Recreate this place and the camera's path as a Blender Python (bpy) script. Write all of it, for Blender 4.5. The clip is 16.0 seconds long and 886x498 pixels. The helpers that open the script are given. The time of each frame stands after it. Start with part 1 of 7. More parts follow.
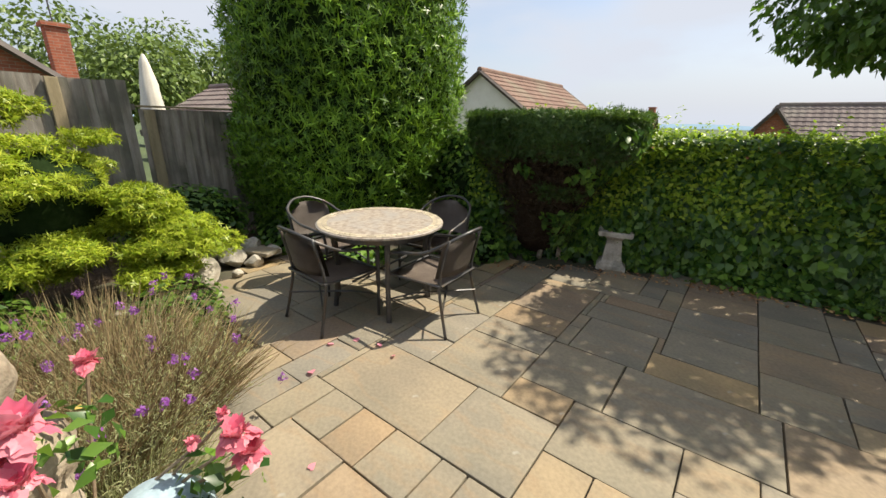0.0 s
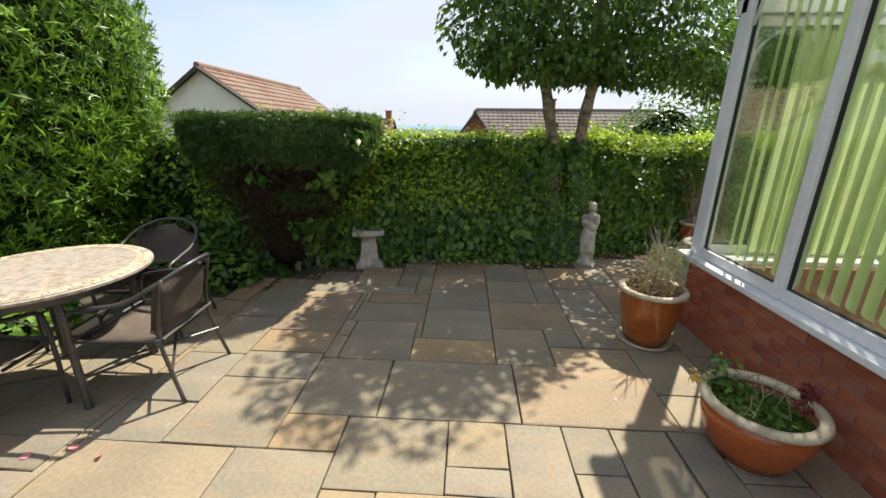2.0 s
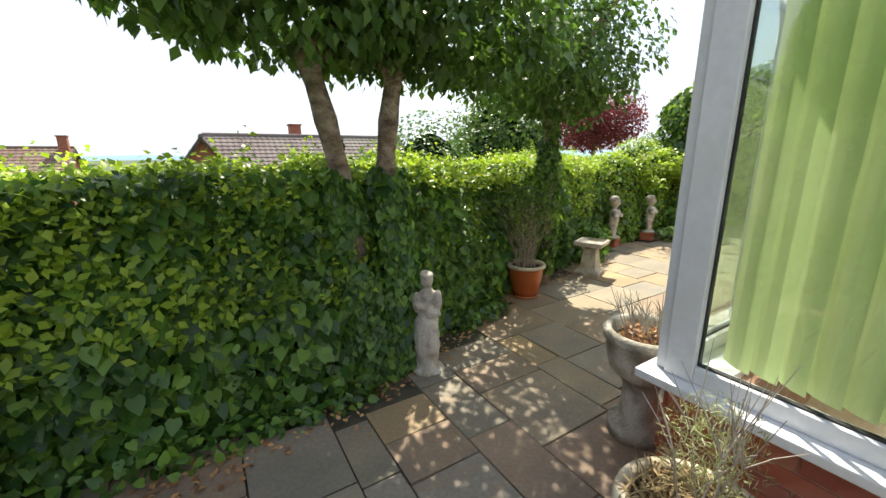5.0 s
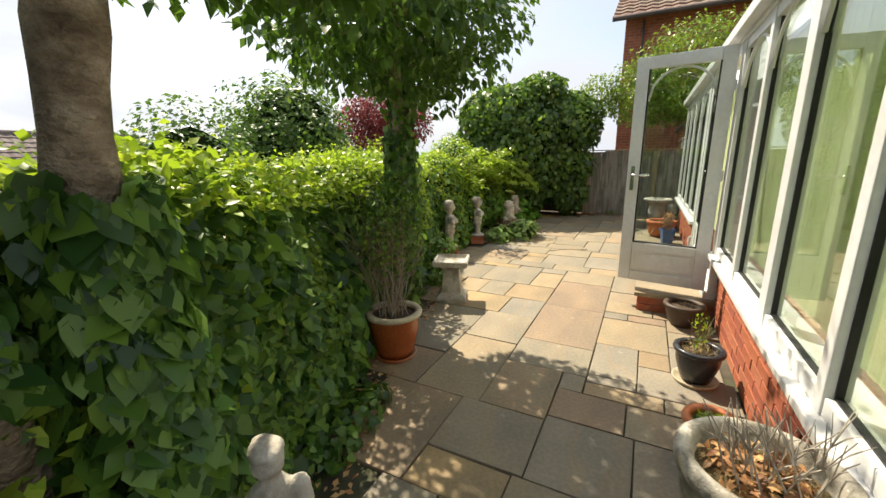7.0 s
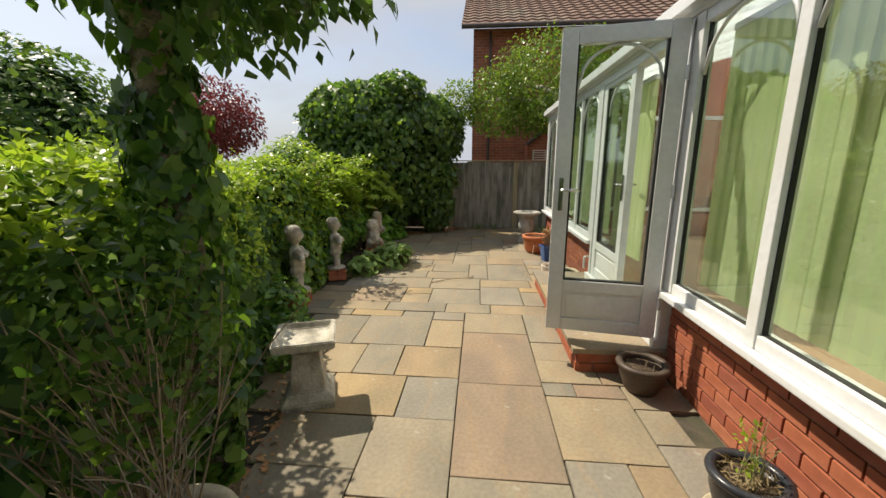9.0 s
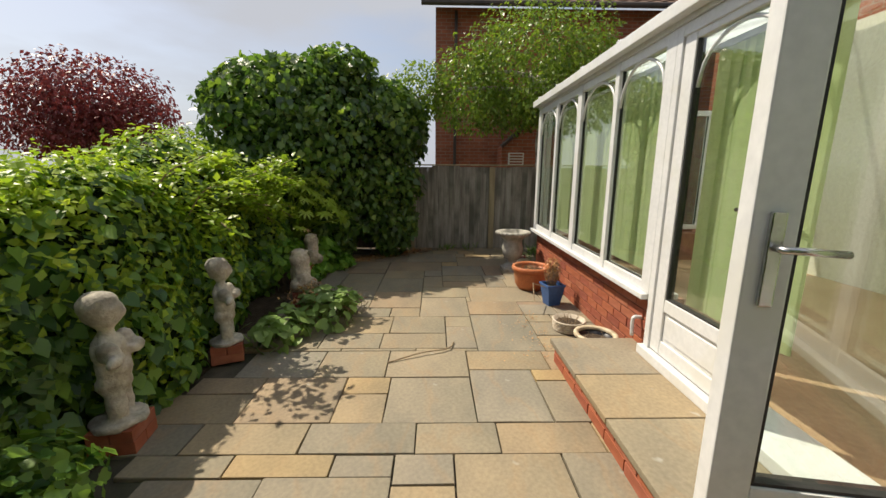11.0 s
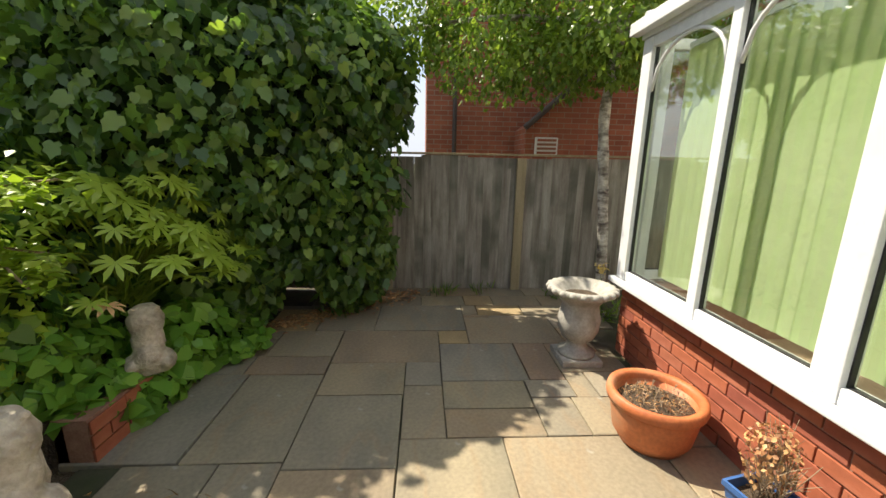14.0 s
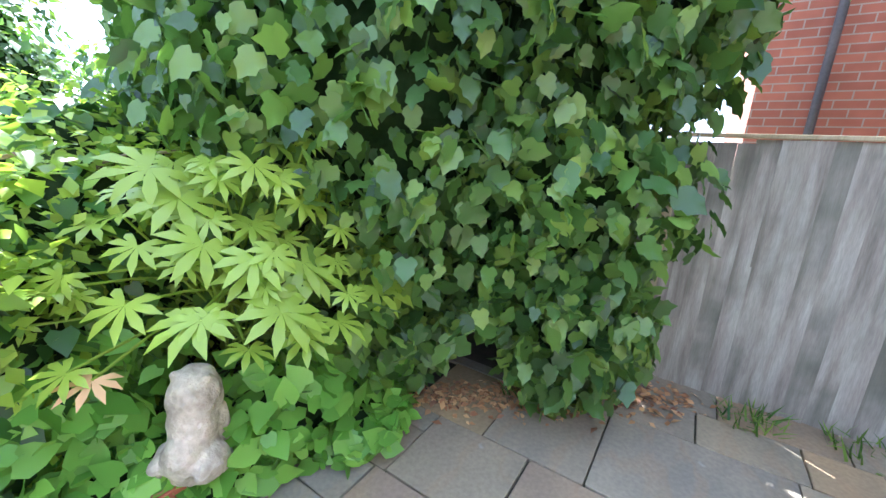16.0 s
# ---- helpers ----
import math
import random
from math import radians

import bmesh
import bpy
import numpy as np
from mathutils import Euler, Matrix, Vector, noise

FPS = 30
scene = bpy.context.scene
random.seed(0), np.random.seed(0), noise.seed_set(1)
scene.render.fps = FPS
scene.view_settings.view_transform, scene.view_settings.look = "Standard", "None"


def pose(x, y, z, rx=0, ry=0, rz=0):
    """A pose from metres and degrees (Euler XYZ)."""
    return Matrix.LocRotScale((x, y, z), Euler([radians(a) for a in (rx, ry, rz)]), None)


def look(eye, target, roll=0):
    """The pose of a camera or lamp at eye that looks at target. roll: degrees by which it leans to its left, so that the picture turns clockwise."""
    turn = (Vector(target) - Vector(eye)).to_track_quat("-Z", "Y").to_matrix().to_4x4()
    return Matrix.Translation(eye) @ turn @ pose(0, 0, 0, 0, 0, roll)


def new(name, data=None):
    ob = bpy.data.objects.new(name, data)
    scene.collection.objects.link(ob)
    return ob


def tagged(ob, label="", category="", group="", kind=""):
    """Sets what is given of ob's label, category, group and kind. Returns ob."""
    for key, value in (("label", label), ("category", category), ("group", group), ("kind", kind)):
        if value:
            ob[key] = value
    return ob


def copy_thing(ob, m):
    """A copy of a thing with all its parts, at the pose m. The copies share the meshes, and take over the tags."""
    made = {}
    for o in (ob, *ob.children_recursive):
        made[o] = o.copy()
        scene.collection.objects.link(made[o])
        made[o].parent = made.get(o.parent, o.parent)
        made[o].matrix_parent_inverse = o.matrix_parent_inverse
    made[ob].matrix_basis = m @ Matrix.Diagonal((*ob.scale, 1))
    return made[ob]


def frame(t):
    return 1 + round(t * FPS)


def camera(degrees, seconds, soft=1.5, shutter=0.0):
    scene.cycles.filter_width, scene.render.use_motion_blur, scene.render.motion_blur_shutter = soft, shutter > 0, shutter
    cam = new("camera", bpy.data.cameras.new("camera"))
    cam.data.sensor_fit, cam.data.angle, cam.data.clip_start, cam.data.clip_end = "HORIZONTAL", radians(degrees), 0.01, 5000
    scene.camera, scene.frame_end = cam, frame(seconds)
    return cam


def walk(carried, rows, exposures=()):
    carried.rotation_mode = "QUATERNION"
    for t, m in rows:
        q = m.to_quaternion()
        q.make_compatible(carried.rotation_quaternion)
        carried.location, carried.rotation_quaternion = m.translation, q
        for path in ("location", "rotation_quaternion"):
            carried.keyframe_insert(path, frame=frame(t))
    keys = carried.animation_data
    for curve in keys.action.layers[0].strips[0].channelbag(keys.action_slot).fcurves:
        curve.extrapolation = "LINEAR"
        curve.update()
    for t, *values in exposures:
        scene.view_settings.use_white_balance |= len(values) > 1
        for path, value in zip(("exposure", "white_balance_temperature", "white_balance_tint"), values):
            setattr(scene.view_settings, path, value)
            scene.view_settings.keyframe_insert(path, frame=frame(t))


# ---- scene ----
cam = camera(97.8, 16.0)
METRES, EYE, TILT, LEAN, TURN = 12.0, 1.62, 0.0, 0.0, 37.6
ROWS = [
    (0.0, 0.0, 0.0, 0.0, 0.11, -19.52, -0.31),
    (0.5, 0.0047, 0.0038, -0.0001, -8.63, -19.35, -0.37),
    (1.0, 0.012, 0.0064, -0.001, -20.88, -19.03, -0.56),
    (1.5, 0.0171, 0.0064, -0.0016, -30.25, -18.77, -0.66),
    (2.0, 0.018, 0.009, -0.0022, -34.27, -18.44, -0.47),
    (2.5, 0.0301, 0.0219, -0.0033, -36.8, -17.68, -0.34),
    (3.0, 0.0518, 0.0416, -0.0031, -41.13, -16.58, -0.22),
    (3.5, 0.075, 0.0688, -0.0044, -47.16, -15.47, -0.28),
    (4.0, 0.0994, 0.0954, -0.0067, -54.1, -14.64, -0.13),
    (6.5, 0.2342, 0.1987, -0.0115, -92.95, -13.81, 0.73),
    (7.0, 0.2646, 0.2034, -0.0147, -100.25, -13.48, 0.87),
    (7.5, 0.2947, 0.2038, -0.0155, -107.03, -13.09, 0.99),
    (8.0, 0.3263, 0.2026, -0.0151, -113.15, -12.7, 0.68),
    (8.5, 0.3571, 0.1927, -0.0171, -118.43, -12.39, 0.33),
    (9.0, 0.3873, 0.1793, -0.0179, -122.39, -12.09, -0.03),
    (11.5, 0.5548, 0.0757, -0.0172, -129.12, -11.14, -0.31),
    (12.0, 0.5885, 0.0524, -0.0183, -129.57, -10.88, -0.25),
    (12.5, 0.6194, 0.0284, -0.0186, -130.31, -10.88, -0.28),
    (13.0, 0.6481, 0.0046, -0.0172, -131.22, -11.17, -0.4),
    (13.5, 0.6805, -0.0188, -0.0153, -131.56, -11.77, -0.71),
    (14.0, 0.7097, -0.0436, -0.0162, -130.35, -12.55, -1.06),
    (14.5, 0.7377, -0.0643, -0.017, -126.21, -13.41, -1.46),
    (15.0, 0.7694, -0.0825, -0.016, -118.88, -14.25, -2.02),
    (15.5, 0.7987, -0.1, -0.0174, -108.24, -14.66, -2.33),
    (16.0, 0.8289, -0.1108, -0.0186, -93.99, -14.98, -2.8),
]
EXPO = [(0.0, 0.45, 6500, 10), (2.0, 0.65, 6400, 10), (4.2, 0.95, 6200, 10), (7.0, 0.7, 6800, 10), (9.0, 0.15, 6600, 10), (11.5, 0.05, 6800, 11), (12.5, 0.2, 7000, 11), (14.0, 0.75, 6600, 10), (15.0, 1.65, 6000, 12), (16.0, 2.75, 5000, 16)]


def settle(t, m):
    """The early rows carry a slight nose-down drift: raise the view a little and lower the eye."""
    k = max(0.0, 1 - t / 6.0)
    p = m.translation
    return Matrix.Translation((0, 0, -0.10 * k)) @ Matrix.Translation(p) @ Matrix.Rotation(radians(1.5 * k), 4, "X") @ Matrix.Translation(-p) @ m


walk(cam, [(t, settle(t, pose(0, 0, EYE, TILT, LEAN, TURN) @ pose(METRES * x, METRES * y, METRES * z, 90 + pitch, roll, yaw))) for t, x, y, z, yaw, pitch, roll in ROWS], EXPO)

# ---- light ----
SUN_EL, SUN_XY = 54.0, (0.56, 0.83)
world = bpy.data.worlds.new("sky")
scene.world = world
world.use_nodes = True
wn, wl = world.node_tree.nodes, world.node_tree.links
sky = wn.new("ShaderNodeTexSky")
sky.sky_type = "NISHITA"
sky.sun_disc = False
sky.sun_elevation = radians(SUN_EL)
sky.sun_rotation = math.atan2(SUN_XY[0], SUN_XY[1])
sky.dust_density = 2.5
coord = wn.new("ShaderNodeTexCoord")
cn = wn.new("ShaderNodeTexNoise")
cn.inputs["Scale"].default_value, cn.inputs["Detail"].default_value = 2.2, 6
mp = wn.new("ShaderNodeMapping")
mp.inputs["Scale"].default_value = (1, 1, 3.0)
wl.new(coord.outputs["Generated"], mp.inputs[0])
wl.new(mp.outputs[0], cn.inputs["Vector"])
cr = wn.new("ShaderNodeValToRGB")
cr.color_ramp.elements[0].position, cr.color_ramp.elements[1].position = 0.38, 0.6
cr.color_ramp.elements[0].color = (0.30, 0.30, 0.30, 1)
sepw = wn.new("ShaderNodeSeparateXYZ")
wl.new(coord.outputs["Generated"], sepw.inputs[0])
hz = wn.new("ShaderNodeMapRange")
hz.inputs["From Min"].default_value, hz.inputs["From Max"].default_value = 0.02, 0.28
hz.inputs["To Min"].default_value, hz.inputs["To Max"].default_value = 0.95, 0.0
wl.new(sepw.outputs[2], hz.inputs[0])
mxm = wn.new("ShaderNodeMath")
mxm.operation = "MAXIMUM"
wl.new(hz.outputs[0], mxm.inputs[1])
wl.new(cn.outputs[0], cr.inputs[0])
mxw = wn.new("ShaderNodeMix")
mxw.data_type = "RGBA"
wl.new(cr.outputs[0], mxm.inputs[0])
wl.new(mxm.outputs[0], mxw.inputs["Factor"])
wl.new(sky.outputs[0], mxw.inputs["A"])
mxw.inputs["B"].default_value = (4.15, 4.4, 4.9, 1)
bgn = wn["Background"]
bgn.inputs["Strength"].default_value = 0.13
wl.new(mxw.outputs["Result"], bgn.inputs[0])
sun = new("sun", bpy.data.lights.new("sun", "SUN"))
sun.data.energy, sun.data.angle, sun.data.color = 5.6, radians(0.6), (1.0, 0.91, 0.74)
ce = math.cos(radians(SUN_EL))
SUN_DIR = Vector((SUN_XY[0] * ce, SUN_XY[1] * ce, math.sin(radians(SUN_EL))))
sun.matrix_world = look(SUN_DIR * 40, (0, 0, 0))

rng = np.random.default_rng(7)


# ---- materials ----
def ramp(nt, fac, stops):
    r = nt.nodes.new("ShaderNodeValToRGB")
    els = r.color_ramp.elements
    while len(els) < len(stops):
        els.new(0.5)
    for e, (p, c) in zip(els, stops):
        e.position, e.color = p, (*c, 1)
    nt.links.new(fac, r.inputs[0])
    return r.outputs[0]


def tex(nt, scale, detail=4, stretch=(1, 1, 1), kind="ShaderNodeTexNoise", obj=True, shift=None):
    c = nt.nodes.new("ShaderNodeTexCoord")
    m = nt.nodes.new("ShaderNodeMapping")
    m.inputs["Scale"].default_value = stretch
    nt.links.new(c.outputs["Object"], m.inputs[0])
    if shift is not None:
        nt.links.new(shift, m.inputs["Location"])
    n = nt.nodes.new(kind)
    n.inputs["Scale"].default_value = scale
    if "Detail" in n.inputs:
        n.inputs["Detail"].default_value = detail
    nt.links.new(m.outputs[0], n.inputs["Vector"])
    return n.outputs[0]


def mixc(nt, fac, a, b, mode="MIX"):
    m = nt.nodes.new("ShaderNodeMix")
    m.data_type, m.blend_type = "RGBA", mode
    for sock, v in (("Factor", fac), ("A", a), ("B", b)):
        if isinstance(v, (int, float)):
            m.inputs[sock].default_value = v
        elif isinstance(v, tuple):
            m.inputs[sock].default_value = (*v, 1)
        else:
            nt.links.new(v, m.inputs[sock])
    return m.outputs["Result"]


def base(name, rough=0.8, metal=0.0, spec=0.5):
    m = bpy.data.materials.new(name)
    m.use_nodes = True
    b = m.node_tree.nodes["Principled BSDF"]
    b.inputs["Roughness"].default_value, b.inputs["Metallic"].default_value = rough, metal
    b.inputs["Specular IOR Level"].default_value = spec
    return m, m.node_tree, b


def bump(nt, b, height, strength=0.3, dist=0.01):
    n = nt.nodes.new("ShaderNodeBump")
    n.inputs["Strength"].default_value, n.inputs["Distance"].default_value = strength, dist
    nt.links.new(height, n.inputs["Height"])
    nt.links.new(n.outputs[0], b.inputs["Normal"])


def surf(name, cols, scale=6, fine=60, rough=0.8, metal=0.0, bumps=0.3, dist=0.004, stretch=(1, 1, 1), stain=None, stain_scale=1.5, spec=0.4, per_object=False):
    """A grained surface: a ramp of colours over noise, blotched by a stain, with fine relief."""
    m, nt, b = base(name, rough, metal, spec)
    shift = None
    info = None
    if per_object:
        info = nt.nodes.new("ShaderNodeObjectInfo")
        mul = nt.nodes.new("ShaderNodeMath")
        mul.operation = "MULTIPLY"
        mul.inputs[1].default_value = 40
        nt.links.new(info.outputs["Random"], mul.inputs[0])
        shift = mul.outputs[0]
    n1 = tex(nt, scale, 6, stretch, shift=shift)
    k = len(cols)
    col = ramp(nt, n1, [(0.3 + 0.4 * i / max(1, k - 1), c) for i, c in enumerate(cols)])
    n2 = tex(nt, fine, 3, stretch, shift=shift)
    col = mixc(nt, 0.35, col, ramp(nt, n2, [(0.3, (0.35, 0.35, 0.35)), (0.7, (0.75, 0.75, 0.75))]), "OVERLAY")
    if stain:
        n3 = tex(nt, stain_scale, 5, shift=shift)
        col = mixc(nt, ramp(nt, n3, [(0.48, (0, 0, 0)), (0.66, (0.8, 0.8, 0.8))]), col, stain)
    nt.links.new(col, b.inputs["Base Color"])
    bump(nt, b, n2, bumps, dist)
    return m


LEAF_GAIN = 1.9


def leafy(name, cols, trans=0.45, gloss=0.35, tint=(0.75, 1.0, 0.25)):
    """Leaves: colour varies from leaf to leaf, light passes through."""
    bright = "leaves" in name or "sprays" in name
    m, nt, b = base(name, 0.36, 0, gloss)
    g = nt.nodes.new("ShaderNodeNewGeometry")
    k = len(cols)
    cols = [tuple(min(0.85, LEAF_GAIN * v * w) for v, w in zip(c, (1.12, 1.0, 0.85))) for c in cols] if bright else cols
    col = ramp(nt, g.outputs["Random Per Island"], [(i / max(1, k - 1), c) for i, c in enumerate(cols)])
    big = tex(nt, 1.3, 3)
    col = mixc(nt, 0.5, col, ramp(nt, big, [(0.3, (0.22, 0.24, 0.22)), (0.7, (0.74, 0.72, 0.66))]), "OVERLAY")
    nt.links.new(col, b.inputs["Base Color"])
    t = nt.nodes.new("ShaderNodeBsdfTranslucent")
    nt.links.new(mixc(nt, 1.0, mixc(nt, 0.0, col, col), tuple(min(1, 2.4 * v) for v in tint), "MULTIPLY"), t.inputs[0])
    mx = nt.nodes.new("ShaderNodeMixShader")
    mx.inputs[0].default_value = trans
    nt.links.new(b.outputs[0], mx.inputs[1])
    nt.links.new(t.outputs[0], mx.inputs[2])
    nt.links.new(mx.outputs[0], nt.nodes["Material Output"].inputs[0])
    return m


def slab_material():
    m, nt, b = base("sandstone", 0.75, 0, 0.35)
    info = nt.nodes.new("ShaderNodeObjectInfo")
    mul = nt.nodes.new("ShaderNodeMath")
    mul.operation = "MULTIPLY"
    mul.inputs[1].default_value = 50
    nt.links.new(info.outputs["Random"], mul.inputs[0])
    tone = ramp(nt, info.outputs["Random"], [(0.0, (0.205, 0.185, 0.150)), (0.3, (0.255, 0.215, 0.150)), (0.55, (0.225, 0.203, 0.168)), (0.75, (0.285, 0.225, 0.145)), (0.9, (0.230, 0.170, 0.128)), (1.0, (0.330, 0.245, 0.130))])
    n1 = tex(nt, 2.2, 6, (1, 1.7, 1), shift=mul.outputs[0])
    col = mixc(nt, 0.55, tone, ramp(nt, n1, [(0.3, (0.36, 0.37, 0.38)), (0.7, (0.68, 0.65, 0.58))]), "OVERLAY")
    band = tex(nt, 1.1, 8, (1, 2.6, 1), shift=mul.outputs[0])
    col = mixc(nt, ramp(nt, band, [(0.47, (0, 0, 0)), (0.5, (0.3, 0.3, 0.3)), (0.54, (0, 0, 0))]), col, (0.30, 0.20, 0.11))
    n4 = tex(nt, 0.55, 4)
    col = mixc(nt, ramp(nt, n4, [(0.5, (0, 0, 0)), (0.72, (0.55, 0.55, 0.55))]), col, (0.13, 0.13, 0.10))
    n2 = tex(nt, 45, 5)
    col = mixc(nt, 0.4, col, ramp(nt, n2, [(0.3, (0.35, 0.35, 0.35)), (0.7, (0.65, 0.65, 0.65))]), "OVERLAY")
    spots = tex(nt, 9, 2, kind="ShaderNodeTexNoise")
    col = mixc(nt, ramp(nt, spots, [(0.70, (0, 0, 0)), (0.76, (0.5, 0.5, 0.5))]), col, (0.42, 0.42, 0.38))
    nt.links.new(col, b.inputs["Base Color"])
    h = mixc(nt, 0.5, n1, n2)
    bump(nt, b, h, 0.35, 0.012)
    return m


def brick_material(name, cols):
    m, nt, b = base(name, 0.85, 0, 0.3)
    info = nt.nodes.new("ShaderNodeObjectInfo")
    col = ramp(nt, info.outputs["Random"], [(i / (len(cols) - 1), c) for i, c in enumerate(cols)])
    n1 = tex(nt, 14, 6)
    col = mixc(nt, 0.5, col, ramp(nt, n1, [(0.3, (0.33, 0.33, 0.33)), (0.7, (0.66, 0.66, 0.66))]), "OVERLAY")
    n3 = tex(nt, 2.0, 5)
    col = mixc(nt, ramp(nt, n3, [(0.5, (0, 0, 0)), (0.75, (0.35, 0.35, 0.35))]), col, (0.42, 0.30, 0.24))
    nt.links.new(col, b.inputs["Base Color"])
    bump(nt, b, tex(nt, 90, 4), 0.4, 0.003)
    return m


def far_brick(name):
    m, nt, b = base(name, 0.9, 0, 0.2)
    c = nt.nodes.new("ShaderNodeTexCoord")
    sep = nt.nodes.new("ShaderNodeSeparateXYZ")
    nt.links.new(c.outputs["Object"], sep.inputs[0])
    add = nt.nodes.new("ShaderNodeMath")
    nt.links.new(sep.outputs[0], add.inputs[0])
    nt.links.new(sep.outputs[1], add.inputs[1])
    comb = nt.nodes.new("ShaderNodeCombineXYZ")
    nt.links.new(add.outputs[0], comb.inputs[0])
    nt.links.new(sep.outputs[2], comb.inputs[1])
    br = nt.nodes.new("ShaderNodeTexBrick")
    br.inputs["Scale"].default_value = 1
    br.inputs["Brick Width"].default_value, br.inputs["Row Height"].default_value, br.inputs["Mortar Size"].default_value = 0.225, 0.075, 0.006
    br.inputs["Color1"].default_value, br.inputs["Color2"].default_value, br.inputs["Mortar"].default_value = (0.36, 0.12, 0.07, 1), (0.27, 0.09, 0.055, 1), (0.30, 0.22, 0.17, 1)
    nt.links.new(comb.outputs[0], br.inputs["Vector"])
    col = mixc(nt, 0.4, br.outputs[0], ramp(nt, tex(nt, 5, 5), [(0.3, (0.35, 0.35, 0.35)), (0.7, (0.65, 0.65, 0.65))]), "OVERLAY")
    nt.links.new(col, b.inputs["Base Color"])
    return m


M_SLAB = slab_material()
M_BRICK = brick_material("red_brick", [(0.30, 0.085, 0.045), (0.38, 0.12, 0.06), (0.34, 0.10, 0.055), (0.26, 0.075, 0.05), (0.42, 0.15, 0.08)])
M_MORTAR = surf("mortar", [(0.26, 0.125, 0.085), (0.36, 0.20, 0.14)], 20, 120, 0.95)
M_FARBRICK = far_brick("house_brick")
M_SOIL = surf("soil", [(0.055, 0.038, 0.025), (0.12, 0.085, 0.055)], 12, 70, 0.95, bumps=1.0, dist=0.03)
M_JOINT = surf("joint_sand", [(0.045, 0.04, 0.03), (0.10, 0.085, 0.06)], 9, 90, 0.95, stain=(0.05, 0.065, 0.025))
M_UPVC = surf("white_upvc", [(0.66, 0.67, 0.69), (0.74, 0.75, 0.76)], 2, 30, 0.28, bumps=0.02, stain=(0.66, 0.66, 0.63), stain_scale=3, spec=0.5)
M_GASKET = surf("black_gasket", [(0.012, 0.012, 0.013), (0.03, 0.03, 0.03)], 8, 50, 0.5)
M_STONE = surf("weathered_stone", [(0.32, 0.28, 0.22), (0.48, 0.44, 0.37), (0.55, 0.52, 0.45)], 8, 60, 0.9, bumps=0.7, dist=0.008, stain=(0.13, 0.12, 0.09), stain_scale=6)
M_STONE_DARK = surf("mossy_stone", [(0.17, 0.15, 0.12), (0.33, 0.29, 0.23)], 9, 60, 0.9, bumps=0.8, dist=0.008, stain=(0.07, 0.075, 0.04), stain_scale=5)
M_URN = surf("grey_cast_stone", [(0.30, 0.28, 0.25), (0.44, 0.42, 0.38)], 5, 50, 0.85, bumps=0.4, stain=(0.17, 0.16, 0.13), stain_scale=4)
M_FENCE = surf("grey_fence_wood", [(0.17, 0.145, 0.12), (0.29, 0.26, 0.22), (0.38, 0.35, 0.30)], 3, 40, 0.9, stretch=(6, 6, 0.5), bumps=0.5, per_object=True, stain=(0.10, 0.10, 0.075))
M_FENCE_POST = surf("post_wood", [(0.25, 0.20, 0.12), (0.36, 0.30, 0.19)], 3, 40, 0.9, stretch=(5, 5, 0.5), bumps=0.5)
M_BARK = surf("pale_bark", [(0.14, 0.10, 0.065), (0.34, 0.27, 0.19), (0.52, 0.44, 0.34)], 9, 45, 0.9, stretch=(1, 1, 1.6), bumps=1.0, dist=0.03, stain=(0.09, 0.065, 0.04), stain_scale=6)
M_BIRCH = surf("birch_bark", [(0.09, 0.07, 0.06), (0.50, 0.45, 0.39), (0.72, 0.68, 0.60)], 9, 40, 0.8, stretch=(1, 1, 2.0), bumps=0.8, dist=0.02, stain=(0.10, 0.07, 0.05), stain_scale=9)
M_TWIG = surf("dry_twig", [(0.20, 0.14, 0.085), (0.36, 0.28, 0.19)], 9, 60, 0.9)
M_TWIG_GREY = surf("grey_twig", [(0.26, 0.23, 0.19), (0.42, 0.38, 0.32)], 9, 60, 0.9)
M_METAL = surf("grey_painted_metal", [(0.055, 0.055, 0.058), (0.10, 0.10, 0.10)], 6, 60, 0.38, metal=0.4, bumps=0.05, stain=(0.11, 0.085, 0.06), stain_scale=7)
M_MESH = surf("woven_brown_fabric", [(0.11, 0.085, 0.07), (0.17, 0.135, 0.11)], 8, 300, 0.75, bumps=0.8)
M_CHROME = surf("brushed_metal", [(0.5, 0.5, 0.5), (0.6, 0.6, 0.6)], 8, 90, 0.25, metal=1.0, bumps=0.03)
M_GLAZE = surf("amber_glaze", [(0.20, 0.055, 0.012), (0.33, 0.10, 0.02), (0.27, 0.075, 0.018)], 5, 50, 0.15, bumps=0.03, spec=0.6)
M_CREAM = surf("cream_glaze", [(0.50, 0.42, 0.29), (0.62, 0.54, 0.40)], 8, 60, 0.6, stain=(0.32, 0.25, 0.16), stain_scale=9)
M_TERRA = surf("terracotta", [(0.40, 0.115, 0.04), (0.55, 0.17, 0.06)], 4, 50, 0.55, bumps=0.15, stain=(0.42, 0.24, 0.14), stain_scale=3)
M_DARKPOT = surf("dark_glazed_pot", [(0.02, 0.022, 0.028), (0.05, 0.05, 0.055)], 5, 50, 0.25, bumps=0.05)
M_BROWNPOT = surf("brown_plastic_pot", [(0.06, 0.042, 0.032), (0.10, 0.075, 0.055)], 5, 50, 0.5, stain=(0.16, 0.12, 0.08))
M_BLUE = surf("blue_plastic", [(0.03, 0.09, 0.26), (0.05, 0.13, 0.34)], 3, 30, 0.4, bumps=0.05)
M_WICKER = surf("white_wicker", [(0.42, 0.35, 0.27), (0.62, 0.55, 0.46)], 20, 90, 0.8)
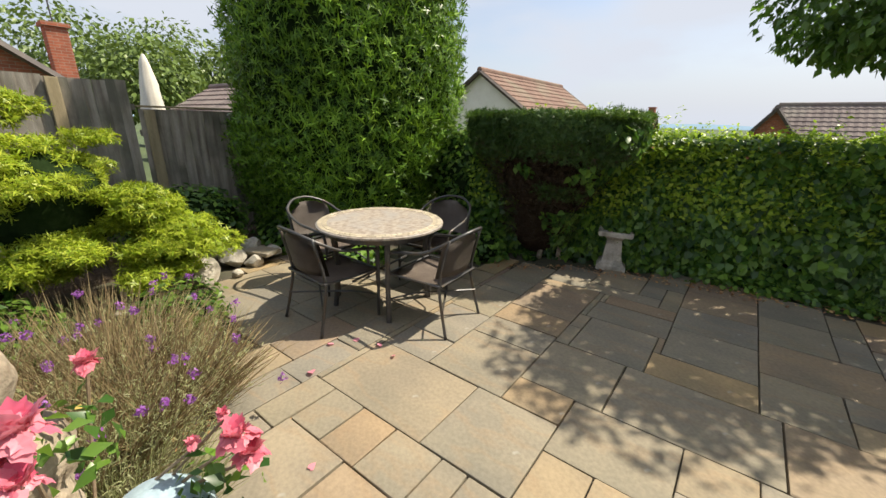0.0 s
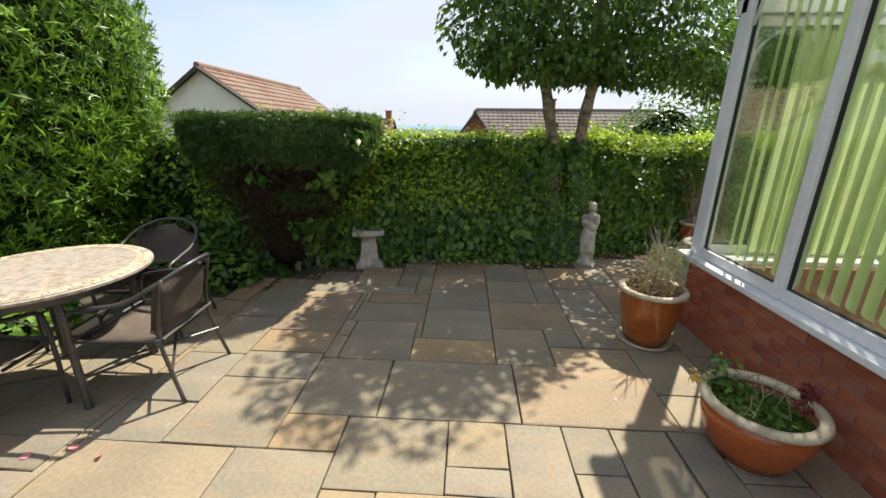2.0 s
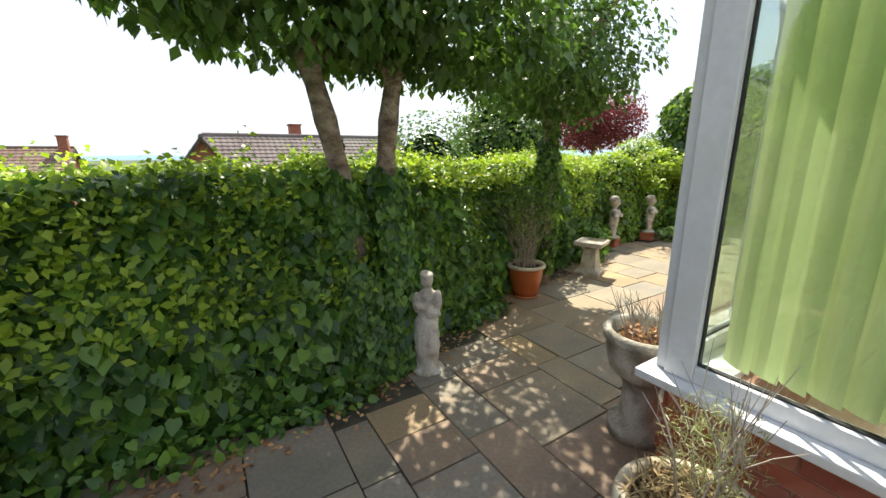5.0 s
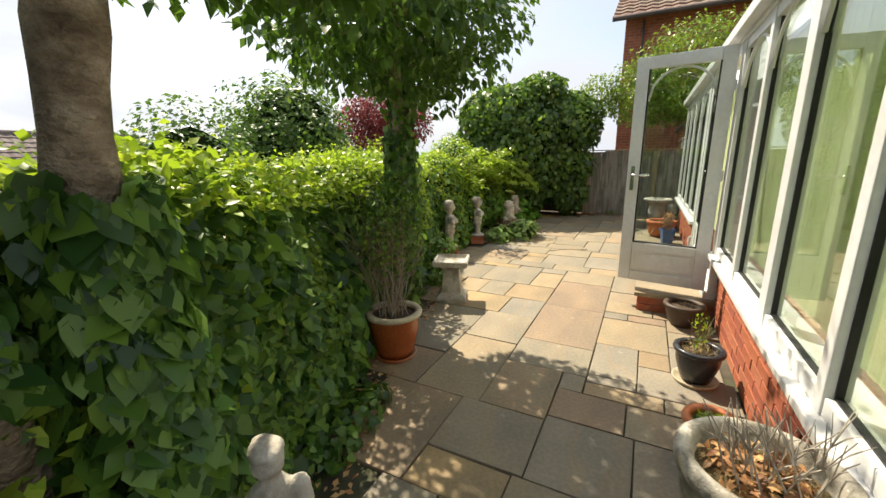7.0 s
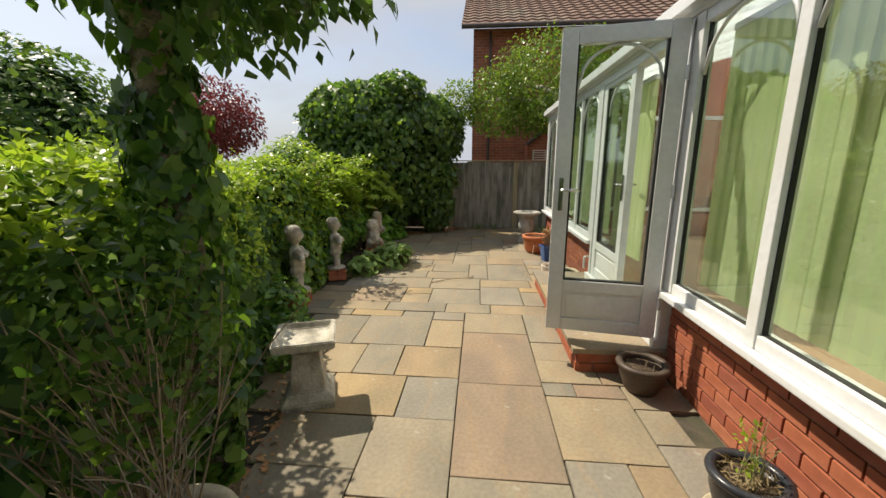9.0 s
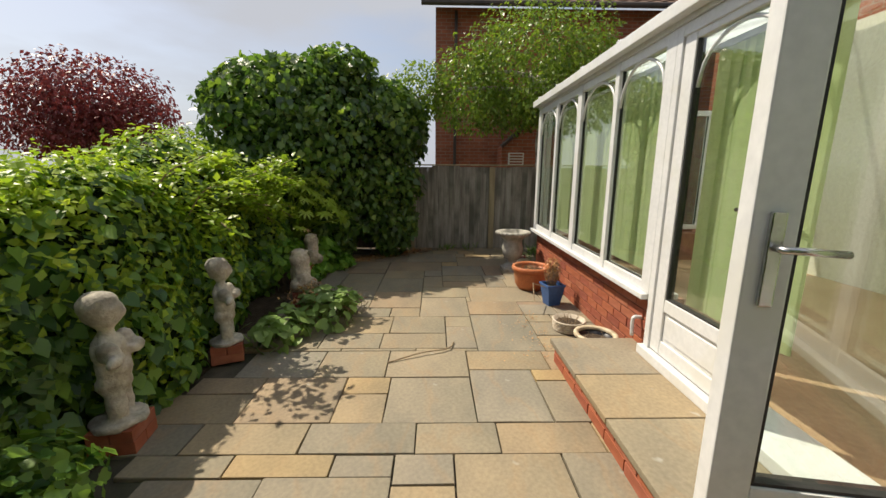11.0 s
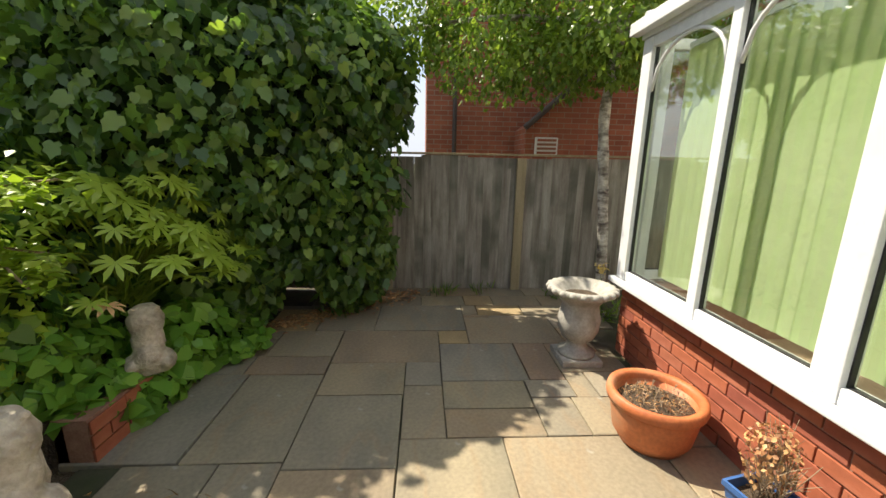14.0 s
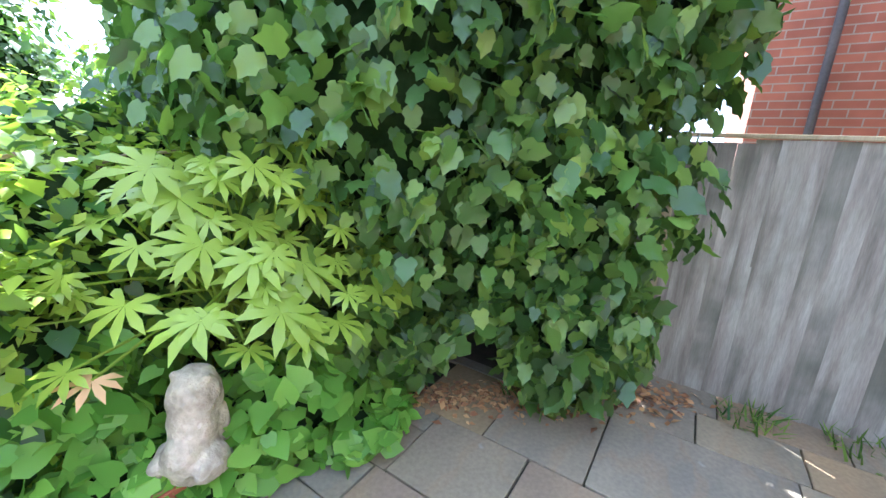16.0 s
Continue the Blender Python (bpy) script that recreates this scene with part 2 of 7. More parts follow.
M_TILE_RED = surf("roof_tile_brown", [(0.16, 0.095, 0.075), (0.23, 0.15, 0.115)], 1.5, 15, 0.9, stain=(0.22, 0.19, 0.14), stain_scale=0.7)
M_TILE_GREY = surf("roof_tile_grey", [(0.13, 0.105, 0.10), (0.23, 0.185, 0.17)], 1.5, 15, 0.9, stain=(0.22, 0.20, 0.17), stain_scale=0.7)
M_RENDER = surf("painted_render", [(0.62, 0.60, 0.55), (0.72, 0.70, 0.66)], 2, 40, 0.9)
M_FABRIC = surf("cream_canvas", [(0.62, 0.58, 0.50), (0.74, 0.70, 0.62)], 3, 80, 0.9)
M_PAINT_GREY = surf("dark_barge_board", [(0.05, 0.04, 0.04), (0.09, 0.07, 0.06)], 3, 40, 0.6)
M_FLOOR_IN = surf("indoor_floor", [(0.30, 0.20, 0.12), (0.40, 0.28, 0.18)], 2, 30, 0.5)
M_PLASTER = surf("indoor_plaster", [(0.55, 0.52, 0.45), (0.62, 0.59, 0.52)], 1, 30, 0.9)
M_GRASS = surf("far_fields", [(0.05, 0.085, 0.03), (0.09, 0.12, 0.045), (0.07, 0.10, 0.05)], 0.06, 0.6, 1.0, stain=(0.04, 0.06, 0.03), stain_scale=0.03)
M_GLAZE_RED = surf("red_amber_glaze", [(0.30, 0.07, 0.018), (0.42, 0.11, 0.028)], 4, 50, 0.2, bumps=0.03, spec=0.6)
M_BLUEPALE = surf("pale_blue_glaze", [(0.30, 0.40, 0.46), (0.40, 0.50, 0.55)], 5, 40, 0.25)
M_MOSS_DRY = surf("dry_moss", [(0.13, 0.10, 0.045), (0.24, 0.17, 0.08)], 20, 90, 0.95, bumps=1.0, dist=0.02)
M_L_IVY_BRIGHT = leafy("bright_ivy_leaves", [(0.06, 0.15, 0.025), (0.09, 0.21, 0.035), (0.13, 0.26, 0.045)], 0.4, 0.5)
M_L_GREY_GREEN = leafy("pale_green_leaves", [(0.09, 0.16, 0.06), (0.13, 0.21, 0.08)], 0.4, 0.3)
M_L_BIRCH = leafy("birch_leaves", [(0.05, 0.10, 0.02), (0.09, 0.16, 0.03), (0.13, 0.20, 0.04)], 0.45, 0.4)
M_MOSS = surf("moss", [(0.05, 0.075, 0.02), (0.13, 0.17, 0.04)], 20, 90, 0.95, bumps=1.0, dist=0.02)
M_DEBRIS = leafy("dead_leaves", [(0.12, 0.06, 0.035), (0.22, 0.13, 0.07), (0.30, 0.21, 0.12), (0.10, 0.05, 0.04)], 0.1, 0.2)
# near-black filler: shade between the leaves put into the colour
M_CORE = surf("hedge_core_shade", [(0.009, 0.018, 0.006), (0.022, 0.036, 0.013)], 9, 50, 1.0, spec=0.0)
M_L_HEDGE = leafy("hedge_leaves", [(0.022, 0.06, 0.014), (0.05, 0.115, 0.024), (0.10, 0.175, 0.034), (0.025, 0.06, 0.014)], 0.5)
# yellow-green leaves, brightened so the sun on hedge tops is in the colour
M_L_TOP = leafy("yellow_green_sunlit_leaves", [(0.10, 0.18, 0.022), (0.16, 0.26, 0.03), (0.22, 0.31, 0.045), (0.09, 0.17, 0.025)], 0.5)
M_L_IVY = leafy("ivy_leaves", [(0.014, 0.045, 0.012), (0.04, 0.105, 0.022), (0.11, 0.21, 0.036), (0.025, 0.07, 0.018)], 0.45, 0.6)
M_L_TREE = leafy("tree_leaves", [(0.03, 0.07, 0.018), (0.05, 0.11, 0.028), (0.075, 0.15, 0.035)], 0.4, 0.5)
M_L_FIG = leafy("fig_leaves", [(0.022, 0.058, 0.016), (0.050, 0.11, 0.028), (0.075, 0.15, 0.034), (0.12, 0.20, 0.04)], 0.5, 0.8)
M_L_FATSIA = leafy("fatsia_leaves", [(0.055, 0.11, 0.022), (0.12, 0.20, 0.03), (0.18, 0.27, 0.035), (0.23, 0.31, 0.045)], 0.4, 0.6)
M_L_THUJA = leafy("thuja_sprays", [(0.02, 0.05, 0.010), (0.045, 0.105, 0.015), (0.08, 0.165, 0.02), (0.12, 0.22, 0.03)], 0.3, 0.2)
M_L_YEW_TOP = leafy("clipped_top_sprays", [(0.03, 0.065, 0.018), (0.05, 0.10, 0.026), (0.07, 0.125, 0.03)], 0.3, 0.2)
M_L_BARE = leafy("bare_conifer_twigs", [(0.055, 0.036, 0.024), (0.09, 0.062, 0.04), (0.04, 0.034, 0.02)], 0.1, 0.1, (0.6, 0.5, 0.35))
# the same painted shade, browner, for the clipped conifer's core
M_CORE_BROWN = surf("conifer_core_shade", [(0.022, 0.015, 0.010), (0.045, 0.032, 0.022)], 9, 50, 1.0, spec=0.0)
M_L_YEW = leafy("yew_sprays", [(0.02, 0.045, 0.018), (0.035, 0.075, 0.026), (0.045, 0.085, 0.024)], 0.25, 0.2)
M_L_GOLD = leafy("golden_cypress_sprays", [(0.10, 0.165, 0.016), (0.15, 0.215, 0.022), (0.21, 0.26, 0.035), (0.07, 0.12, 0.015)], 0.35, 0.2)
M_L_GREY = leafy("grey_green_leaves", [(0.14, 0.17, 0.10), (0.20, 0.23, 0.15), (0.11, 0.14, 0.07)], 0.3, 0.2)
M_L_STRAW = leafy("straw_stems", [(0.26, 0.19, 0.10), (0.36, 0.28, 0.16), (0.18, 0.12, 0.07)], 0.2, 0.1, (1, 0.8, 0.5))
M_L_MAPLE = leafy("purple_maple_leaves", [(0.09, 0.025, 0.03), (0.15, 0.04, 0.045), (0.07, 0.02, 0.03)], 0.35, 0.3, (1, 0.3, 0.3))
M_L_RED = leafy("red_flowers", [(0.55, 0.02, 0.03), (0.65, 0.06, 0.05)], 0.3, 0.2, (1, 0.3, 0.2))
M_L_PINK = leafy("pink_petals", [(0.75, 0.20, 0.30), (0.82, 0.34, 0.42), (0.72, 0.14, 0.26)], 0.35, 0.2, (1, 0.6, 0.6))
M_L_PURPLE = leafy("purple_petals", [(0.30, 0.09, 0.42), (0.40, 0.16, 0.52)], 0.3, 0.2, (0.8, 0.5, 1))
M_L_YELLOW = leafy("yellow_petals", [(0.75, 0.55, 0.10), (0.80, 0.66, 0.30)], 0.3, 0.2, (1, 0.9, 0.4))
M_L_FAR = leafy("far_tree_leaves", [(0.05, 0.085, 0.03), (0.075, 0.12, 0.04), (0.10, 0.15, 0.055)], 0.25, 0.2)


def glass_material():
    m = bpy.data.materials.new("window_glass")
    m.use_nodes = True
    nt = m.node_tree
    b = nt.nodes["Principled BSDF"]
    nt.nodes.remove(b)
    tr = nt.nodes.new("ShaderNodeBsdfTransparent")
    tr.inputs[0].default_value = (0.90, 0.95, 0.92, 1)
    gl = nt.nodes.new("ShaderNodeBsdfGlossy")
    gl.inputs["Roughness"].default_value = 0.0
    lw = nt.nodes.new("ShaderNodeLayerWeight")
    lw.inputs["Blend"].default_value = 0.5
    pw = nt.nodes.new("ShaderNodeMath")
    pw.operation = "POWER"
    pw.inputs[1].default_value = 3.0
    nt.links.new(lw.outputs["Facing"], pw.inputs[0])
    fr = nt.nodes.new("ShaderNodeMath")
    fr.operation = "MULTIPLY_ADD"
    fr.inputs[1].default_value, fr.inputs[2].default_value = 0.6, 0.10
    nt.links.new(pw.outputs[0], fr.inputs[0])
    mx = nt.nodes.new("ShaderNodeMixShader")
    nt.links.new(fr.outputs[0], mx.inputs[0])
    nt.links.new(tr.outputs[0], mx.inputs[1])
    nt.links.new(gl.outputs[0], mx.inputs[2])
    nt.links.new(mx.outputs[0], nt.nodes["Material Output"].inputs[0])
    return m


M_GLASS = glass_material()
M_BLIND = leafy("green_blind_fabric", [(0.62, 0.70, 0.46), (0.66, 0.74, 0.50), (0.64, 0.72, 0.48)], 0.5, 0.1, (0.42, 0.46, 0.34))
M_POLY = bpy.data.materials.new("roof_sheet")
M_POLY.use_nodes = True
pt = M_POLY.node_tree
pm, pa, pd = pt.nodes.new("ShaderNodeMixShader"), pt.nodes.new("ShaderNodeBsdfTransparent"), pt.nodes.new("ShaderNodeBsdfTranslucent")
pm.inputs[0].default_value = 0.55
pa.inputs[0].default_value = (0.93, 0.95, 0.95, 1)
pd.inputs[0].default_value = (0.85, 0.87, 0.87, 1)
pt.links.new(pa.outputs[0], pm.inputs[1])
pt.links.new(pd.outputs[0], pm.inputs[2])
pt.links.new(pm.outputs[0], pt.nodes["Material Output"].inputs[0])


# ---- building blocks ----
def mesh_of(name, bm):
    me = bpy.data.meshes.new(name)
    bm.to_mesh(me)
    bm.free()
    return me


def part(name, bm, material, parent=None, label="", smooth=False):
    me = bm if isinstance(bm, bpy.types.Mesh) else mesh_of(name, bm)
    if material is not None and not me.materials:
        me.materials.append(material)
    if smooth:
        me.polygons.foreach_set("use_smooth", [True] * len(me.polygons))
    ob = new(name, me)
    if parent is not None:
        ob.parent = parent
    if label:
        ob["label"] = label
    return ob


def thing(name, loc, label, category, rz=0, group="", kind=""):
    ob = new(name)
    ob.matrix_world = pose(loc[0], loc[1], loc[2], 0, 0, rz)
    return tagged(ob, label, category, group, kind)


def box_bm(x0, x1, y0, y1, z0, z1, bevel=0.0, bm=None):
    out = bm or bmesh.new()
    r = bmesh.ops.create_cube(out, size=1)
    vs = r["verts"]
    for v in vs:
        v.co = Vector((x0 + (v.co.x + 0.5) * (x1 - x0), y0 + (v.co.y + 0.5) * (y1 - y0), z0 + (v.co.z + 0.5) * (z1 - z0)))
    if bevel:
        es = list({e for v in vs for e in v.link_edges})
        bmesh.ops.bevel(out, geom=es, offset=bevel, segments=2, affect="EDGES", profile=0.6)
    return out


def lathe(profile, n=32, bm=None, wob=0.0, sx=1.0, sy=1.0):
    """A turned shape from rows of (radius, height)."""
    out = bm or bmesh.new()
    rings = []
    for r, z in profile:
        if r < 1e-4:
            rings.append([out.verts.new((0, 0, z))])
            continue
        ring = []
        for i in range(n):
            a = 2 * math.pi * i / n
            k = r * (1 + wob * math.sin(3 * a + z * 9) + wob * math.sin(7 * a + z * 23))
            ring.append(out.verts.new((k * math.cos(a) * sx, k * math.sin(a) * sy, z)))
        rings.append(ring)
    for a, b in zip(rings, rings[1:]):
        if len(a) == 1 and len(b) == 1:
            continue
        for i in range(n):
            j = (i + 1) % n
            if len(a) == 1:
                out.faces.new((a[0], b[i], b[j]))
            elif len(b) == 1:
                out.faces.new((a[i], a[j], b[0]))
            else:
                out.faces.new((a[i], a[j], b[j], b[i]))
    bmesh.ops.recalc_face_normals(out, faces=out.faces)
    return out


def tube(points, radius, n=8, bm=None):
    """A round bar along points; radius a number or one for each point."""
    out = bm or bmesh.new()
    pts = [Vector(p) for p in points]
    rs = radius if isinstance(radius, (list, tuple)) else [radius] * len(pts)
    rings, up = [], Vector((0.31, 0.17, 0.93))
    for i, p in enumerate(pts):
        d = (pts[min(i + 1, len(pts) - 1)] - pts[max(i - 1, 0)]).normalized()
        u = d.cross(up)
        if u.length < 0.1:
            u = d.cross(Vector((1, 0, 0)))
        u.normalize()
        v = d.cross(u)
        rings.append([out.verts.new(p + rs[i] * (math.cos(2 * math.pi * k / n) * u + math.sin(2 * math.pi * k / n) * v)) for k in range(n)])
    for a, b in zip(rings, rings[1:]):
        for k in range(n):
            out.faces.new((a[k], a[(k + 1) % n], b[(k + 1) % n], b[k]))
    out.faces.new(rings[0][::-1])
    out.faces.new(rings[-1])
    return out


def curve_pts(ctrl, steps=6):
    """Smooth points through control points."""
    c = [Vector(p) for p in ctrl]
    c = [2 * c[0] - c[1]] + c + [2 * c[-1] - c[-2]]
    out = []
    for i in range(1, len(c) - 2):
        for k in range(steps):
            t = k / steps
            a, b, d, e = c[i - 1], c[i], c[i + 1], c[i + 2]
            out.append(0.5 * ((2 * b) + (d - a) * t + (2 * a - 5 * b + 4 * d - e) * t * t + (3 * b - a - 3 * d + e) * t ** 3))
    out.append(c[-2])
    return out


LEAF = {
    "ovate": ([(0, 0, 0), (0.42, -0.30, 0.07), (0.42, 0.30, 0.07), (1, 0, -0.10), (0.45, 0, 0)], [(0, 1, 4), (1, 3, 4), (0, 4, 2), (4, 3, 2)]),
    "ivy": ([(0, 0, 0), (-0.12, -0.26, 0.03), (0.16, -0.46, 0.0), (0.50, -0.36, 0.04), (1, 0, -0.10), (0.50, 0.36, 0.04), (0.16, 0.46, 0.0), (-0.12, 0.26, 0.03), (0.4, 0, -0.03)],
            [(0, 1, 8), (1, 2, 8), (2, 3, 8), (3, 4, 8), (4, 5, 8), (5, 6, 8), (6, 7, 8), (7, 0, 8)]),
    "spray": ([(0, 0, 0), (0.5, -0.07, 0.03), (0.5, 0.07, 0.03), (1, 0, -0.06), (0.25, 0, 0), (0.55, -0.42, 0.0), (0.48, -0.18, 0.02), (0.62, -0.2, 0.02), (0.55, 0.42, 0.0), (0.48, 0.18, 0.02), (0.62, 0.2, 0.02)],
              [(0, 1, 2), (1, 3, 2), (4, 6, 7), (6, 5, 7), (4, 10, 9), (10, 8, 9)]),
    "stem": ([(0, -0.006, 0), (0, 0.006, 0), (0.5, -0.005, 0.04), (0.5, 0.005, 0.04), (1, 0, 0)], [(0, 2, 3, 1), (2, 4, 3)]),
    "blade": ([(0, -0.05, 0), (0, 0.05, 0), (0.5, -0.04, 0.06), (0.5, 0.04, 0.06), (1, 0, 0)], [(0, 2, 3, 1), (2, 4, 3)]),
    "fig": ([(0, 0, 0), (-0.14, -0.18, 0.03), (0.02, -0.38, -0.02), (0.22, -0.46, -0.05), (0.40, -0.34, 0.02), (0.64, -0.36, -0.05), (0.80, -0.17, 0.0), (1.05, 0, -0.12), (0.80, 0.17, 0.0), (0.64, 0.36, -0.05), (0.40, 0.34, 0.02), (0.22, 0.46, -0.05), (0.02, 0.38, -0.02), (-0.14, 0.18, 0.03), (0.42, 0, -0.05)],
            [(i, i + 1, 14) for i in range(13)] + [(13, 0, 14)]),
}


def hand_leaf(fingers=8):
    vs, fs = [(0.0, 0.0, 0.0)], []
    for i in range(fingers):
        a = radians(-125 + 250 * i / (fingers - 1))
        ln = 0.62 + 0.38 * math.cos(a * 0.6)
        c, s = math.cos(a), math.sin(a)
        k = len(vs)
        for u, w, z in ((0.30, 0.085, 0.02), (0.66, 0.12, 0.02), (1.0, 0.0, -0.14)):
            if w:
                vs += [(ln * u * c - w * s, ln * u * s + w * c, z), (ln * u * c + w * s, ln * u * s - w * c, z)]
            else:
                vs.append((ln * u * c, ln * u * s, z))
        fs += [(0, k + 1, k), (k, k + 1, k + 3, k + 2), (k + 2, k + 3, k + 4)]
    return vs, fs


LEAF["hand"] = hand_leaf()


def unit(v):
    return v / np.maximum(1e-9, np.linalg.norm(v, axis=1, keepdims=True))


def leaves(P, N, size, shape="ovate", along=None, jitter=0.35):
    """One mesh of leaves at places P that face N; along: the way that their tips point."""
    n = len(P)
    tv, tf = LEAF[shape]
    tv = np.array(tv, float)
    N = unit(N + rng.normal(0, jitter, (n, 3)))
    A = rng.normal(0, 1, (n, 3)) if along is None else along + rng.normal(0, 0.35, (n, 3))
    T = unit(A - (A * N).sum(1, keepdims=True) * N)
    B = np.cross(N, T)
    s = (size * rng.uniform(0.6, 1.25, n))[:, None, None]
    V = P[:, None, :] + s * (tv[None, :, 0:1] * T[:, None] + tv[None, :, 1:2] * B[:, None] + tv[None, :, 2:3] * N[:, None])
    k = len(tv)
    idx = np.concatenate([np.array(f) for f in tf])
    tot = np.array([len(f) for f in tf])
    loops = (idx[None] + k * np.arange(n)[:, None]).ravel()
    totals = np.tile(tot, n)
    starts = np.concatenate([[0], np.cumsum(totals)[:-1]])
    me = bpy.data.meshes.new("leaves")
    me.vertices.add(n * k)
    me.vertices.foreach_set("co", V.ravel().astype(np.float32))
    me.loops.add(len(loops))
    me.loops.foreach_set("vertex_index", loops.astype(np.int32))
    me.polygons.add(len(totals))
    me.polygons.foreach_set("loop_start", starts.astype(np.int32))
    me.polygons.foreach_set("loop_total", totals.astype(np.int32))
    me.update(calc_edges=True)
    return me


def lumps(P, scale, seed=0):
    """Smooth unevenness in about -1..1 at places P."""
    r = np.random.default_rng(seed)
    out = np.zeros(len(P))
    for k in range(6):
        w = r.normal(0, 1, 3) * scale * (1 + 0.5 * k)
        out += np.sin(P @ w + r.uniform(0, 6.28)) / (1 + 0.5 * k)
    return out / 2.6


def blob_points(blobs, n, shell=0.7, rough=0.14, scale=2.2, seed=1, gaps=0.0):
    """Places and outward ways in the outer shell of ellipsoids (centre, radii)."""
    vol = np.array([r[0] * r[1] + r[1] * r[2] + r[0] * r[2] for _, r in blobs])
    cnt = (n * vol / vol.sum()).astype(int)
    PP, NN = [], []
    for (c, r), m in zip(blobs, cnt):
        d = unit(rng.normal(0, 1, (m, 3)))
        k = rng.uniform(shell ** 3, 1, m) ** (1 / 3)
        c, r = np.array(c), np.array(r)
        p = c + d * r * k[:, None]
        p = c + (p - c) * (1 + rough * lumps(p, scale, seed))[:, None]
        PP.append(p)
        NN.append(unit(d / r))
    P, N = np.concatenate(PP), np.concatenate(NN)
    if gaps:
        keep = lumps(P, 3.4, seed + 5) > gaps - 1.0
        P, N = P[keep], N[keep]
    return P, N


def core_bm(blobs, k=0.8, rough=0.14, scale=2.2, seed=1, sub=3):
    bm = bmesh.new()
    for c, r in blobs:
        got = bmesh.ops.create_icosphere(bm, subdivisions=sub, radius=1)["verts"]
        co = np.array([v.co[:] for v in got]) * np.array(r) * k + np.array(c)
        f = 1 + rough * lumps(co, scale, seed)
        for v, p, q in zip(got, co, f):
            v.co = Vector(np.array(c) + (p - np.array(c)) * q)
    return bm


UP = np.array([[0, 0, 1.0]])


# ---- ground and the land beyond ----
def ground_height(x, y):
    drop = max(0.0, y - 6.6 - 0.04 * max(0.0, x)) if x < 9.5 else max(0.0, y - 9.0)
    return -0.06 - min(9.0, 0.16 * drop) - (0.25 * min(1, max(0, y - 7) / 20))


bm = bmesh.new()
xs = [-1500, -400, -120, -50, -25, -14, -10, -6, -3, 0, 3, 6, 9, 9.6, 12, 16, 25, 50, 120, 400, 1500]
ys = [-1500, -200, -50, -15, -5, 0, 3, 5, 6.7, 7.5, 9, 12, 16, 22, 30, 45, 70, 120, 300, 800, 2500]
grid = [[bm.verts.new((x, y, ground_height(x, y))) for x in xs] for y in ys]
for j in range(len(ys) - 1):
    for i in range(len(xs) - 1):
        bm.faces.new((grid[j][i], grid[j][i + 1], grid[j + 1][i + 1], grid[j + 1][i]))
tagged(part("ground", bm, M_GRASS, smooth=True), "green hillside falling away to hazy fields", "ground", kind="structure")

# bed of soil round the patio and the sand under the slabs
tagged(part("soil_bed", box_bm(-6.5, 12.5, -3.0, 8.5, -0.3, -0.035), M_SOIL), "dark bare soil of the planting beds", "soil", kind="structure")


def patio_edge(x):
    """The patio's far edge, along the hedge foot."""
    pts = ((-5.0, 2.6), (-3.2, 3.0), (-2.1, 3.5), (-1.2, 4.15), (-0.3, 4.4), (1.2, 4.62), (2.1, 5.0), (3.0, 5.45), (4.4, 5.75), (6.0, 6.25), (8.0, 6.3), (10.2, 6.25), (10.8, 6.1), (11.3, 5.2))
    for (a, b), (c, d) in zip(pts, pts[1:]):
        if x <= c:
            return b + (d - b) * (x - a) / (c - a)
    return pts[-1][1]


def bed_edge(x):
    """The near edge of the patio along the lavender bed, for x < -1."""
    pts = ((-5.0, 2.0), (-4.1, 2.0), (-3.8, 1.4), (-2.9, 1.0), (-2.2, 0.6), (-1.7, 0.3), (-1.3, -0.3), (-1.1, -1.5))
    if x > -1.1:
        return -3.0
    for (a, b), (c, d) in zip(pts, pts[1:]):
        if x <= c:
            return b + (d - b) * (x - a) / (c - a)
    return -3.0


# ---- conservatory ----
WX, NY, EX = 1.93, 3.28, 9.85      # west face, garden face, east end
SILL_Z, HEAD_Z = 0.60, 2.26
DOOR0, DOOR1 = 4.97, 6.70


def brick_wall(name, x0, x1, y0, y1, z1, along, out, label):
    """A dwarf wall from (x0, y0) to (x1, y1), bricks laid on its outer face."""
    wall = tagged(part(name, box_bm(x0, x1, y0, y1, -0.05, z1), M_MORTAR), label, "wall", kind="structure")
    return wall


BRICK_MESH = {}


def brick_mesh(lx, ly, lz):
    key = (round(lx, 3), round(ly, 3), round(lz, 3))
    if key not in BRICK_MESH:
        me = mesh_of("brick", box_bm(-lx / 2, lx / 2, -ly / 2, ly / 2, -lz / 2, lz / 2, 0.003))
        me.materials.append(M_BRICK)
        BRICK_MESH[key] = me
    return BRICK_MESH[key]


